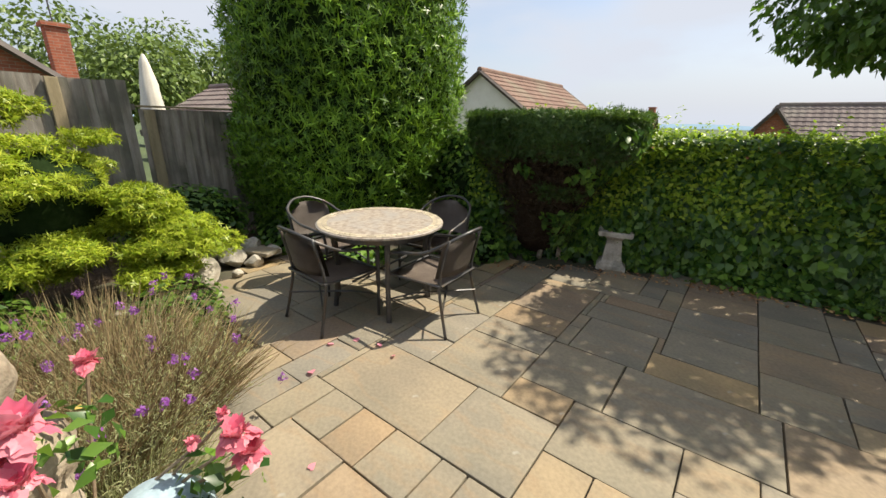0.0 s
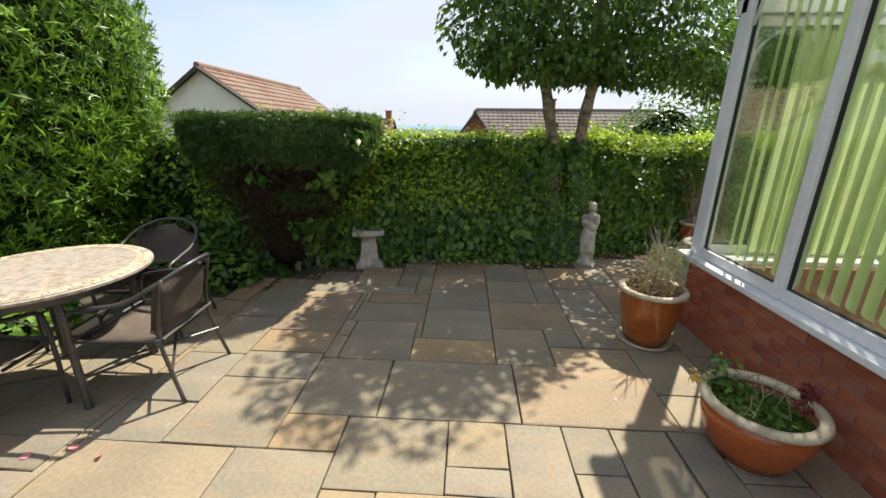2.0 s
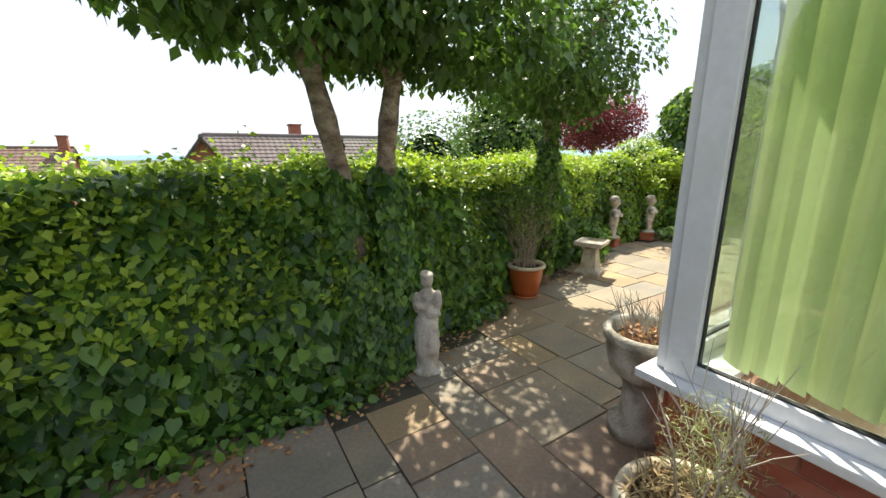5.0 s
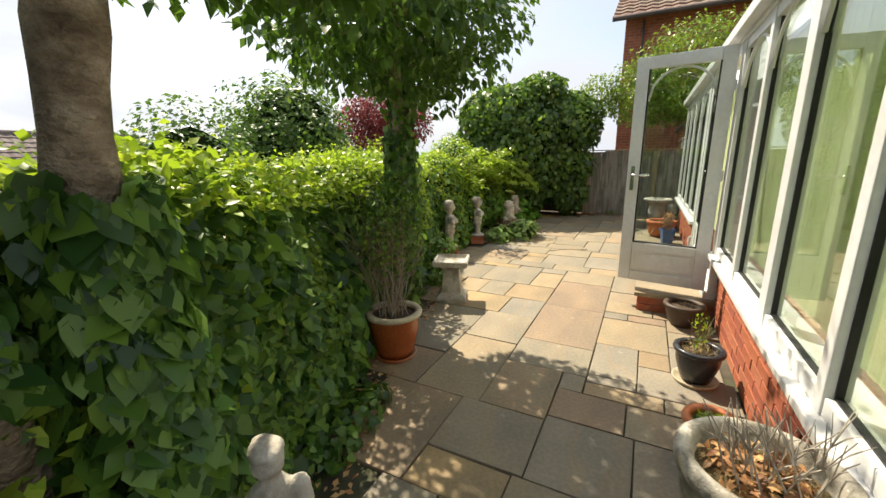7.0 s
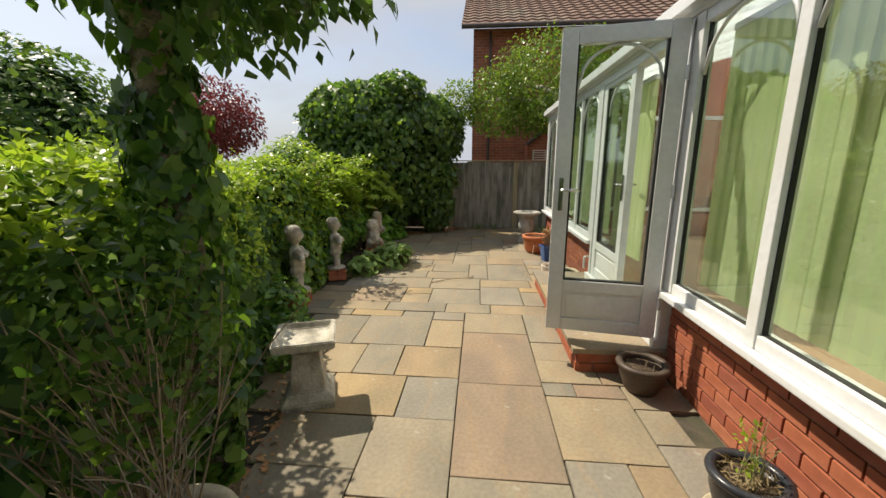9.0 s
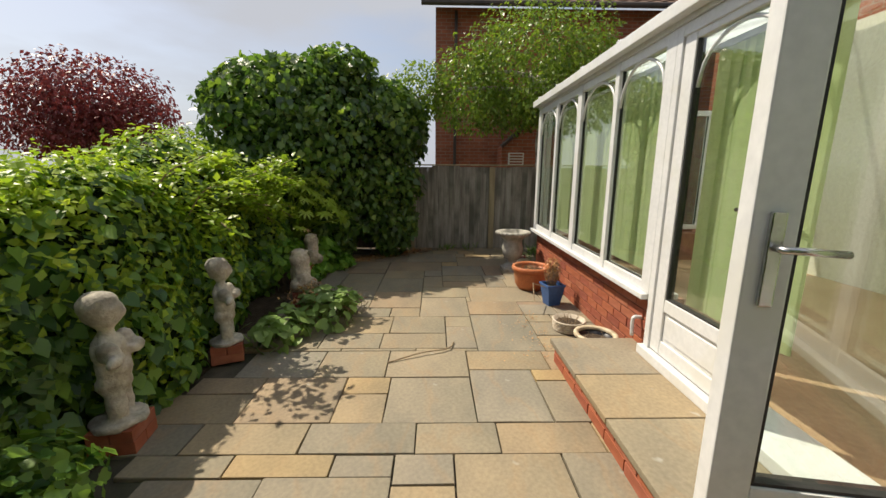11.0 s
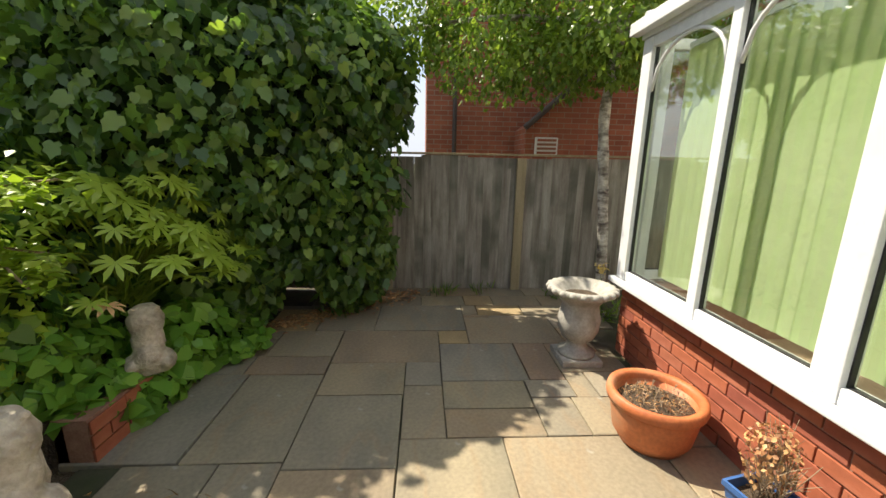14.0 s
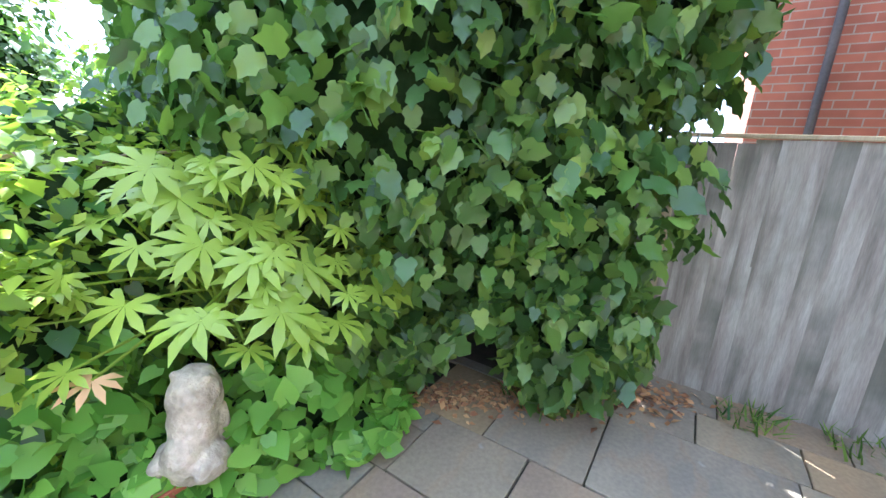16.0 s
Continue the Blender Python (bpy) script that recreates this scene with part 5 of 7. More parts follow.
BUSTC = [([(0, 0), (0.19, 0), (0.19, 0.06), (0.15, 0.09), (0.14, 0.3), (0, 0.35)], (0, 0, 0))]


def bird_bath(loc, rz):
    t = thing("bird_bath", loc, "square grey stone bird bath on a tapered pedestal", "bird bath", rz)
    bm = bmesh.new()

    def ring(h, z):
        return [bm.verts.new((a * h, b * h, z)) for a, b in ((-1, -1), (1, -1), (1, 1), (-1, 1))]
    prof = [(0.15, 0), (0.15, 0.05), (0.115, 0.09), (0.10, 0.10), (0.075, 0.34), (0.095, 0.355), (0.095, 0.375)]
    rs = [ring(h, z) for h, z in prof]
    for a, b in zip(rs, rs[1:]):
        for k in range(4):
            bm.faces.new((a[k], a[(k + 1) % 4], b[(k + 1) % 4], b[k]))
    bm.faces.new(rs[0][::-1])
    bm.faces.new(rs[-1])
    bmesh.ops.bevel(bm, geom=bm.edges[:], offset=0.006, segments=2, affect="EDGES")
    part("pedestal", bm, M_STONE, t)
    bm = bmesh.new()
    prof = [(0.11, 0.376), (0.17, 0.39), (0.175, 0.44), (0.15, 0.445), (0.13, 0.41), (0.05, 0.40)]
    rs = [ring(h, z) for h, z in prof]
    for a, b in zip(rs, rs[1:]):
        for k in range(4):
            bm.faces.new((a[k], a[(k + 1) % 4], b[(k + 1) % 4], b[k]))
    bm.faces.new(rs[0][::-1])
    bm.faces.new(rs[-1])
    bmesh.ops.bevel(bm, geom=bm.edges[:], offset=0.006, segments=2, affect="EDGES")
    part("basin", bm, M_STONE, t, "shallow square basin")
    for k in range(4):
        o = part("relief_panel", box_bm(-0.04, 0.04, -0.006, 0.004, 0.14, 0.31, 0.003), M_STONE, t)
        o.matrix_local = pose(0, 0, 0, 0, 0, 90 * k) @ pose(0, -0.089, 0.0, -5, 0, 0)
    return t


bird_bath((-0.98, 4.42, -0.01), 14)
pb = bird_bath((4.45, 5.56, -0.01), 20)
pb["label"] = "dark stained stone pedestal half hidden by the hedge"


def pot(name, loc, prof, mat, label, category="plant pot", rimmat=None, rim=None, soil=None, soilmat=None, saucer=None, sx=1, sy=1, rz=0):
    t = thing(name, loc, label, category, rz)
    part("body", lathe(prof, 40, sx=sx, sy=sy), mat, t, "", True)
    if rim:
        part("rim", lathe(rim, 40, sx=sx, sy=sy), rimmat or mat, t, "", True)
    if soil:
        r, z = soil
        part("soil", lathe([(0, z + 0.015), (r * 0.5, z + 0.012), (r * 0.9, z), (r, z - 0.01), (r, z - 0.03)], 28, wob=0.02, sx=sx, sy=sy), soilmat or M_SOIL, t)
    if saucer:
        R, m = saucer
        part("saucer", lathe([(0, 0.0), (R * 0.9, 0.0), (R, 0.03), (R * 0.97, 0.032), (R * 0.88, 0.012), (0, 0.01)], 36), m, t, "", True)
    return t


def tall_pot_prof(R, H, base=0.62, wall=0.022, z0=0.0):
    return [(0, z0), (R * base, z0), (R * (base + 0.1), z0 + H * 0.15), (R * 0.93, z0 + H * 0.6), (R * 0.97, z0 + H * 0.9), (R - 0.004, H + z0 - 0.01), (R - wall, H + z0 - 0.01), (R - wall - 0.01, z0 + H * 0.75), (0, z0 + H * 0.74)]


def roll_rim(R, H, w=0.03, h=0.035):
    return [(R - 0.03, H - h * 0.6), (R + w * 0.4, H - h * 0.6), (R + w * 0.6, H - h * 0.2), (R + w * 0.4, H + h * 0.3), (R - 0.01, H + h * 0.35), (R - 0.035, H + h * 0.1), (R - 0.03, H - h * 0.6)]


def sprigs(parent, name, n, base_r, h, mat, lean=0.35, r=0.003, seed=0, z=0.0, forks=2, label=""):
    """Thin branching stems rising from a pot or the ground."""
    rr = random.Random(seed)
    bm = bmesh.new()
    for _ in range(n):
        a, q = rr.uniform(0, 6.28), base_r * math.sqrt(rr.random())
        p = Vector((q * math.cos(a), q * math.sin(a), z))
        d = Vector((lean * rr.uniform(-1, 1), lean * rr.uniform(-1, 1), 1)).normalized()
        L = h * rr.uniform(0.5, 1.1)
        mid = p + d * L * 0.5 + Vector((rr.uniform(-1, 1), rr.uniform(-1, 1), 0)) * L * 0.08
        end = p + d * L
        tube([p, mid, end], [r, r * 0.8, r * 0.4], 4, bm)
        for _ in range(forks):
            e2 = mid + (d + Vector((rr.uniform(-0.8, 0.8), rr.uniform(-0.8, 0.8), 0.1))).normalized() * L * rr.uniform(0.25, 0.5)
            tube([mid, (mid + e2) / 2 + Vector((0, 0, 0.01)), e2], [r * 0.7, r * 0.6, r * 0.3], 4, bm)
    return part(name, bm, mat, parent, label)


def tuft(parent, name, n, c, rad, size, shape, mat, up=0.4, along=None, label=""):
    P, N = blob_points([(c, rad)], n, 0.2, 0.2, 6)
    A = None if along is None else np.tile([along], (len(P), 1)) + 0.6 * N
    return part(name, leaves(P, N + up * UP, size, shape, A, 0.5), mat, parent, label)


# amber pot with a dry grey shrub, west corner
p = pot("glazed_pot", (1.49, 2.90, 0), tall_pot_prof(0.215, 0.40, 0.68, z0=0.03), M_GLAZE, "amber glazed pot with cream rim holding dry grass", rimmat=M_CREAM, rim=roll_rim(0.215, 0.43), soil=(0.19, 0.405), saucer=(0.19, M_CREAM))
sprigs(p, "dry_growth", 60, 0.15, 0.17, M_L_STRAW, 0.7, 0.0025, 1, 0.40, 1)
sprigs(p, "dry_growth", 9, 0.08, 0.55, M_TWIG_GREY, 0.35, 0.003, 2, 0.40, 3)
tuft(p, "foliage", 900, (0.08, 0.02, 0.62), (0.16, 0.14, 0.16), 0.035, "blade", M_L_GREY, 0.2, (0, 0, 0.6))
tuft(p, "foliage", 500, (0, 0, 0.44), (0.19, 0.19, 0.06), 0.09, "blade", M_L_STRAW, 0.1)
# wide amber bowl
p = pot("glazed_bowl", (1.55, 1.85, 0), [(0, 0), (0.16, 0), (0.20, 0.08), (0.232, 0.18), (0.242, 0.29), (0.222, 0.29), (0.212, 0.2), (0, 0.19)], M_GLAZE_RED, "wide amber glazed bowl planted with weeds and moss", rimmat=M_CREAM, rim=roll_rim(0.24, 0.29), soil=(0.212, 0.235), soilmat=M_MOSS)
tuft(p, "weed_growth", 900, (0, 0, 0.255), (0.19, 0.19, 0.035), 0.035, "ovate", M_L_HEDGE)
tuft(p, "weed_growth", 120, (-0.12, 0.13, 0.34), (0.07, 0.07, 0.13), 0.04, "ovate", M_L_IVY)
tuft(p, "flower", 25, (-0.25, 0.12, 0.33), (0.03, 0.03, 0.03), 0.035, "ovate", M_L_YELLOW, label="small orange-yellow flower")
sprigs(p, "stem_growth", 10, 0.18, 0.22, M_TWIG, 0.5, 0.0025, 5, 0.28, 2)
tuft(p, "dark_sprig", 90, (0.15, -0.05, 0.36), (0.03, 0.03, 0.09), 0.04, "ovate", M_L_MAPLE)
# shallow stone bowl on a plinth
p = pot("stone_planter", (2.22, 3.51, 0), [(0, 0.0), (0.17, 0.0), (0.17, 0.06), (0.11, 0.10), (0.10, 0.26), (0.11, 0.30), (0.13, 0.33), (0.19, 0.38), (0.215, 0.47), (0.22, 0.535), (0.24, 0.55), (0.243, 0.585), (0.225, 0.60), (0.20, 0.595), (0.19, 0.575), (0.18, 0.54), (0, 0.53)], M_STONE, "carved stone bowl planter with dead moss and twigs", soil=(0.185, 0.545), soilmat=M_MOSS_DRY)
p.scale = (0.88, 0.88, 1.02)
sprigs(p, "dead_growth", 26, 0.12, 0.28, M_TWIG_GREY, 0.6, 0.0035, 3, 0.545, 3)
tuft(p, "dead_leaves", 420, (0, 0, 0.565), (0.15, 0.15, 0.02), 0.035, "ovate", M_DEBRIS)
# row along the brick wall
p = pot("clay_pot", (3.02, 3.48, 0), tall_pot_prof(0.15, 0.24), M_TERRA, "small clay pot topped with bright moss", rim=roll_rim(0.15, 0.24), soil=(0.125, 0.215), soilmat=M_MOSS)
p.scale = (0.78, 0.78, 0.85)
tuft(p, "weed_growth", 300, (0, 0, 0.225), (0.12, 0.12, 0.03), 0.03, "ovate", M_L_TOP)
p = pot("dark_pot", (3.76, 3.47, 0), tall_pot_prof(0.165, 0.25, z0=0.02), M_DARKPOT, "dark glazed pot on a saucer with a thin plant", rim=roll_rim(0.165, 0.27), soil=(0.14, 0.235), saucer=(0.165, M_CREAM))
p.scale = (0.80, 0.80, 0.85)
sprigs(p, "stem_growth", 9, 0.08, 0.35, M_L_GREY, 0.25, 0.0025, 7, 0.23, 2)
tuft(p, "foliage", 45, (0.02, 0.0, 0.42), (0.07, 0.06, 0.18), 0.035, "ovate", M_L_TOP)
tuft(p, "dry_grass", 200, (0, 0, 0.25), (0.13, 0.13, 0.04), 0.07, "blade", M_L_STRAW)
p = pot("brown_pot", (4.72, 3.48, 0), tall_pot_prof(0.165, 0.20), M_BROWNPOT, "shallow brown pot of bare soil beside the step", rim=roll_rim(0.165, 0.20), soil=(0.14, 0.175))
p.scale = (0.88, 0.88, 0.92)
sprigs(p, "stem_growth", 6, 0.1, 0.14, M_TWIG, 0.5, 0.002, 8, 0.17, 1)
p = pot("terracotta_pot", (3.20, 5.42, 0), tall_pot_prof(0.19, 0.33, 0.66, z0=0.02), M_GLAZE_RED, "red-brown glazed pot with a tall dried shrub", rimmat=M_CREAM, rim=roll_rim(0.19, 0.35), soil=(0.165, 0.325), saucer=(0.155, M_TERRA))
sprigs(p, "dry_growth", 34, 0.10, 0.85, M_TWIG, 0.28, 0.0035, 9, 0.32, 3)
sprigs(p, "dry_growth", 26, 0.12, 0.55, M_TWIG_GREY, 0.4, 0.003, 10, 0.32, 2)
tuft(p, "dry_leaves", 900, (0, 0, 0.95), (0.24, 0.22, 0.42), 0.04, "ovate", M_L_HEDGE)
# in the sun by the far windows
p = pot("wicker_basket", (7.52, 3.53, 0), [(0, 0), (0.14, 0), (0.16, 0.05), (0.17, 0.11), (0.155, 0.11), (0.145, 0.06), (0, 0.05)], M_WICKER, "white woven wicker basket with dead plants", "basket", soil=(0.145, 0.085))
p.scale = (0.82, 0.82, 0.9)
for k in range(5):
    part("weave", tube([((0.158 + 0.014 * k / 4 + 0.004 * math.sin(i * 2.6 + k * 3.1)) * math.cos(2 * math.pi * i / 48), (0.158 + 0.014 * k / 4 + 0.004 * math.sin(i * 2.6 + k * 3.1)) * math.sin(2 * math.pi * i / 48), 0.02 + 0.022 * k) for i in range(49)], 0.010, 6), M_WICKER, p, smooth=True)
sprigs(p, "dead_growth", 24, 0.12, 0.09, M_TWIG, 0.9, 0.003, 12, 0.085, 1)
p = pot("blue_bowl", (7.10, 3.46, 0), [(0, 0), (0.15, 0), (0.18, 0.06), (0.195, 0.15), (0.17, 0.15), (0.16, 0.09), (0, 0.07)], M_DARKPOT, "dark blue bowl with pale rim, mostly empty", rimmat=M_CREAM, rim=roll_rim(0.19, 0.15, 0.02, 0.03), soil=(0.16, 0.10))
p.scale = (0.84, 0.84, 0.95)
sprigs(p, "dead_growth", 14, 0.12, 0.06, M_TWIG, 0.9, 0.003, 13, 0.10, 1)
bp = thing("blue_planter", (8.22, 3.48, 0), "square blue plastic planter with a dried brown shrub", "plant pot", 12)
bp.scale = (0.76, 0.76, 0.9)
bm = bmesh.new()
rs = [[bm.verts.new((a * h, b * h, z)) for a, b in ((-1, -1), (1, -1), (1, 1), (-1, 1))] for h, z in ((0.085, 0), (0.125, 0.235), (0.135, 0.235), (0.135, 0.26), (0.12, 0.26), (0.115, 0.2))]
for a, b in zip(rs, rs[1:]):
    for k in range(4):
        bm.faces.new((a[k], a[(k + 1) % 4], b[(k + 1) % 4], b[k]))
bm.faces.new(rs[0][::-1])
bm.faces.new(rs[-1])
part("body", bm, M_BLUE, bp)
part("soil", box_bm(-0.115, 0.115, -0.115, 0.115, 0.19, 0.215), M_SOIL, bp)
sprigs(bp, "dry_growth", 40, 0.06, 0.36, M_TWIG, 0.45, 0.003, 14, 0.21, 4)
tuft(bp, "dry_leaves", 500, (0.02, 0, 0.42), (0.12, 0.11, 0.16), 0.03, "ovate", M_DEBRIS)
part("fallen_stick", tube([(-0.05, 0.1, 0.22), (0.1, 0.25, 0.25), (-0.3, 0.42, 0.16)], 0.006, 6), M_TWIG, bp)
p = pot("orange_pot", (8.82, 3.56, 0), [(0, 0), (0.17, 0), (0.21, 0.06), (0.235, 0.2), (0.24, 0.25), (0.215, 0.25), (0.205, 0.2), (0, 0.19)], M_TERRA, "wide orange terracotta pot with dead twigs", rim=roll_rim(0.245, 0.265, 0.03, 0.06), soil=(0.21, 0.215))
p.scale = (0.92, 0.92, 1.0)
sprigs(p, "dead_growth", 40, 0.16, 0.08, M_TWIG, 1.2, 0.003, 15, 0.22, 2)
tuft(p, "dead_leaves", 300, (0, 0, 0.235), (0.18, 0.18, 0.02), 0.04, "blade", M_DEBRIS)
u = pot("stone_urn", (9.69, 3.63, 0), [(0, 0.05), (0.15, 0.05), (0.155, 0.08), (0.10, 0.10), (0.075, 0.15), (0.085, 0.17), (0.13, 0.19), (0.165, 0.26), (0.175, 0.34), (0.155, 0.42), (0.15, 0.46), (0.20, 0.52), (0.265, 0.55), (0.275, 0.585), (0.25, 0.60), (0.19, 0.575), (0.15, 0.52), (0, 0.50)], M_URN, "grey stone garden urn with fluted wide rim", "urn", soil=(0.16, 0.525))
u.scale = (0.87, 0.87, 0.97)
part("plinth", box_bm(-0.17, 0.17, -0.17, 0.17, 0, 0.052, 0.01), M_URN, u)
for k in range(20):
    a = 2 * math.pi * k / 20
    o = part("rim_bead", lathe([(0, -0.028), (0.026, -0.015), (0.034, 0), (0.024, 0.016), (0, 0.024)], 8), M_URN, u, smooth=True)
    o.matrix_local = pose(0.262 * math.cos(a), 0.262 * math.sin(a), 0.575, 0, 0, 0)

# overflow pipe on the brick wall
tp = thing("overflow_pipe", (6.86, NY - 0.02, 0.1), "short white plastic pipe on the brick wall", "pipe")
part("pipe", tube(curve_pts([(0, -0.02, 0.28), (0, 0.035, 0.28), (0, 0.045, 0.24), (0, 0.04, 0.14)], 5), 0.013, 8), M_UPVC, tp, smooth=True)


# ---- fences ----
def board_fence(name, a, b, top, label, posts, group="", cap=True, gap=0.095):
    """A close-boarded fence from a to b (x, y)."""
    A, B = Vector((a[0], a[1], 0)), Vector((b[0], b[1], 0))
    L = (B - A).length
    ang = math.degrees(math.atan2(B.y - A.y, B.x - A.x))
    t = thing(name, (a[0], a[1], 0), label, "fence", ang)
    rr = random.Random(int(L * 100))
    n = int(L / gap)
    me = None
    for i in range(n):
        h = top + rr.uniform(-0.012, 0.012)
        if me is None or i % 5 == 0:
            bm = bmesh.new()
            vs = [bm.verts.new(p) for p in ((0, 0, 0), (0.11, -0.010, 0), (0.11, -0.024, 0), (0, -0.008, 0))]
            vt = [bm.verts.new((v.co.x, v.co.y, h)) for v in vs]
            bm.faces.new(vs)
            bm.faces.new(vt[::-1])
            for k in range(4):
                bm.faces.new((vs[k], vt[k], vt[(k + 1) % 4], vs[(k + 1) % 4]))
            bmesh.ops.recalc_face_normals(bm, faces=bm.faces)
            me = mesh_of("board", bm)
            me.materials.append(M_FENCE)
        o = new("board", me)
        o.parent = t
        o.matrix_local = pose(i * gap, rr.uniform(-0.004, 0.004), 0, rr.uniform(-0.4, 0.4), rr.uniform(-0.5, 0.5), 0)
    for s in posts:
        part("post", box_bm(s - 0.05, s + 0.05, -0.075, -0.026, -0.05, top - 0.01, 0.006), M_FENCE_POST, t, "pale weathered post")
    for z in (0.3, top - 0.3):
        part("rail", box_bm(0, L, 0.0, 0.05, z, z + 0.07), M_FENCE, t)
    if cap:
        part("capping", box_bm(0, L, -0.04, 0.03, top + 0.014, top + 0.036, 0.004), M_FENCE_POST, t)
    return t


board_fence("board_fence", (11.38, 8.6), (11.38, 1.0), 1.50, "weathered grey close-boarded timber fence", (3.42, 4.88, 1.7))
board_fence("board_fence", (-5.6, -2.5), (-5.6, 1.55), 1.86, "grey timber fence panels behind the golden cypress", (0.1, 1.8, 3.4), cap=False)
board_fence("board_fence", (-5.6, 1.56), (-5.6, 6.0), 1.58, "lower grey timber fence beside the tall conifer", (0.1, 1.8), cap=True)


# ---- houses beyond ----
def tiled_slope(bm, p0, p1, up, courses, wave=0.30, amp=0.03, lap=0.035):
    """A roof slope: eaves from p0 to p1, rising by the vector up, in lapped wavy courses."""
    p0, p1, up = Vector(p0), Vector(p1), Vector(up)
    run = p1 - p0
    nrm = run.cross(up).normalized()
    if nrm.z < 0:
        nrm = -nrm
    L = run.length
    k = max(2, int(L / wave * 4))
    for c in range(courses):
        a, b = up * (c / courses), up * ((c + 1) / courses)
        lo, hi, ft = [], [], []
        for i in range(k + 1):
            w = amp * (0.5 + 0.5 * math.cos(2 * math.pi * i / 4))
            q = p0 + run * (i / k)
            ft.append(bm.verts.new(q + a + nrm * 0.0))
            lo.append(bm.verts.new(q + a + nrm * (lap + w)))
            hi.append(bm.verts.new(q + b + nrm * (w * 0.9 + 0.004)))
        for i in range(k):
            bm.faces.new((lo[i], lo[i + 1], hi[i + 1], hi[i]))
            bm.faces.new((ft[i], ft[i + 1], lo[i + 1], lo[i]))


def gable_house(name, x0, x1, y0, y1, z0, eave, ridge, tile, wallmat, label, axis="x", courses=12, wave=0.3, chimney=None, over=0.25):
    """A plain pitched-roof house whose ridge runs along axis."""
    t = thing(name, (0, 0, 0), label, "house")
    bm = box_bm(x0, x1, y0, y1, z0, eave)
    part("wall", bm, wallmat, t)
    bm = bmesh.new()
    if axis == "x":
        ym = (y0 + y1) / 2
        for x in (x0, x1):
            bm = bmesh.new()
            bm.faces.new([bm.verts.new((x, y, z)) for y, z in ((y0, eave), (y1, eave), (ym, ridge - 0.05))])
            part("gable", bm, wallmat, t)
        bm = bmesh.new()
        tiled_slope(bm, (x0 - over, y0 - over, eave - 0.1), (x1 + over, y0 - over, eave - 0.1), (0, ym - y0 + over, ridge - eave + 0.1), courses, wave)
        tiled_slope(bm, (x1 + over, y1 + over, eave - 0.1), (x0 - over, y1 + over, eave - 0.1), (0, ym - y1 - over, ridge - eave + 0.1), courses, wave)
        tagged(part("roof", bm, tile, t), kind="stuff")
        part("ridge_tiles", tube([(x0 - over, ym, ridge + 0.02), (x1 + over, ym, ridge + 0.02)], 0.12, 8), tile, t)
        for x in (x0 - over, x1 + over):
            for ys in (y0 - over, y1 + over):
                part("barge_board", tube([(x, ys, eave - 0.12), (x, ym, ridge - 0.04)], 0.09, 4), M_PAINT_GREY, t)
    else:
        xm = (x0 + x1) / 2
        for y in (y0, y1):
            bm = bmesh.new()
            bm.faces.new([bm.verts.new(p) for p in ((x0, y, eave), (x1, y, eave), (xm, y, ridge - 0.05))])
            part("gable", bm, wallmat, t)
        bm = bmesh.new()
        tiled_slope(bm, (x0 - over, y1 + over, eave - 0.1), (x0 - over, y0 - over, eave - 0.1), (xm - x0 + over, 0, ridge - eave + 0.1), courses, wave)
        tiled_slope(bm, (x1 + over, y0 - over, eave - 0.1), (x1 + over, y1 + over, eave - 0.1), (xm - x1 - over, 0, ridge - eave + 0.1), courses, wave)
        tagged(part("roof", bm, tile, t), kind="stuff")
        part("ridge_tiles", tube([(xm, y0 - over, ridge + 0.02), (xm, y1 + over, ridge + 0.02)], 0.12, 8), tile, t)
        for y in (y0 - over, y1 + over):
            for xs in (x0 - over, x1 + over):
                part("barge_board", tube([(xs, y, eave - 0.12), (xm, y, ridge - 0.04)], 0.09, 4), M_PAINT_GREY, t)
    if chimney:
        cx, cy, cz, w = chimney
        st = part("chimney", box_bm(cx - w, cx + w, cy - w, cy + w, eave, cz, 0.02), wallmat, t)
        part("cap", box_bm(cx - w - 0.06, cx + w + 0.06, cy - w - 0.06, cy + w + 0.06, cz + 0.001, cz + 0.1), wallmat, st)
        part("chimney_pot", lathe([(0.12, cz + 0.1), (0.11, cz + 0.45), (0.09, cz + 0.45), (0.09, cz + 0.12)], 12), M_TERRA, st)
    return t


gable_house("far_house", 1.0, 13.0, 26.0, 33.0, -8, -0.2, 2.75, M_TILE_GREY, M_FARBRICK, "brick house with ribbed grey-brown tiled roof", "x", 14, 0.32, chimney=(6.2, 31.0, 3.5, 0.35))
gable_house("far_house", -13.4, -5.7, 15.0, 23.4, -8, 0.8, 3.55, M_TILE_RED, M_RENDER, "pale house with brown tiled roof over the hedge", "y", 14, 0.32)
gable_house("far_house", -0.25, 1.5, 25.0, 29.0, -8, 1.0, 2.45, M_TILE_GREY, M_FARBRICK, "small brick gable joined to a grey roofed house", "y", 8, 0.32)
gable_house("far_house", -19.0, -8.9, 45.0, 53.0, -9, -0.6, 2.4, M_TILE_RED, M_FARBRICK, "distant low house with end chimney", "x", 12, 0.4, chimney=(-9.2, 48.6, 3.3, 0.32))
gable_house("brick_house", -22.0, -14.0, -6.5, 2.6, -1, 2.1, 5.6, M_TILE_RED, M_FARBRICK, "red brick house with tiled gable roof", "x", 14, 0.3, chimney=(-16.0, 2.95, 3.75, 0.24))
aer = thing("television_aerial", (-16.0, 2.95, 4.05), "thin metal television aerial on a chimney", "aerial")
part("mast", tube([(0, 0, -0.2), (0, 0, 1.0)], 0.02, 6), M_METAL, aer)
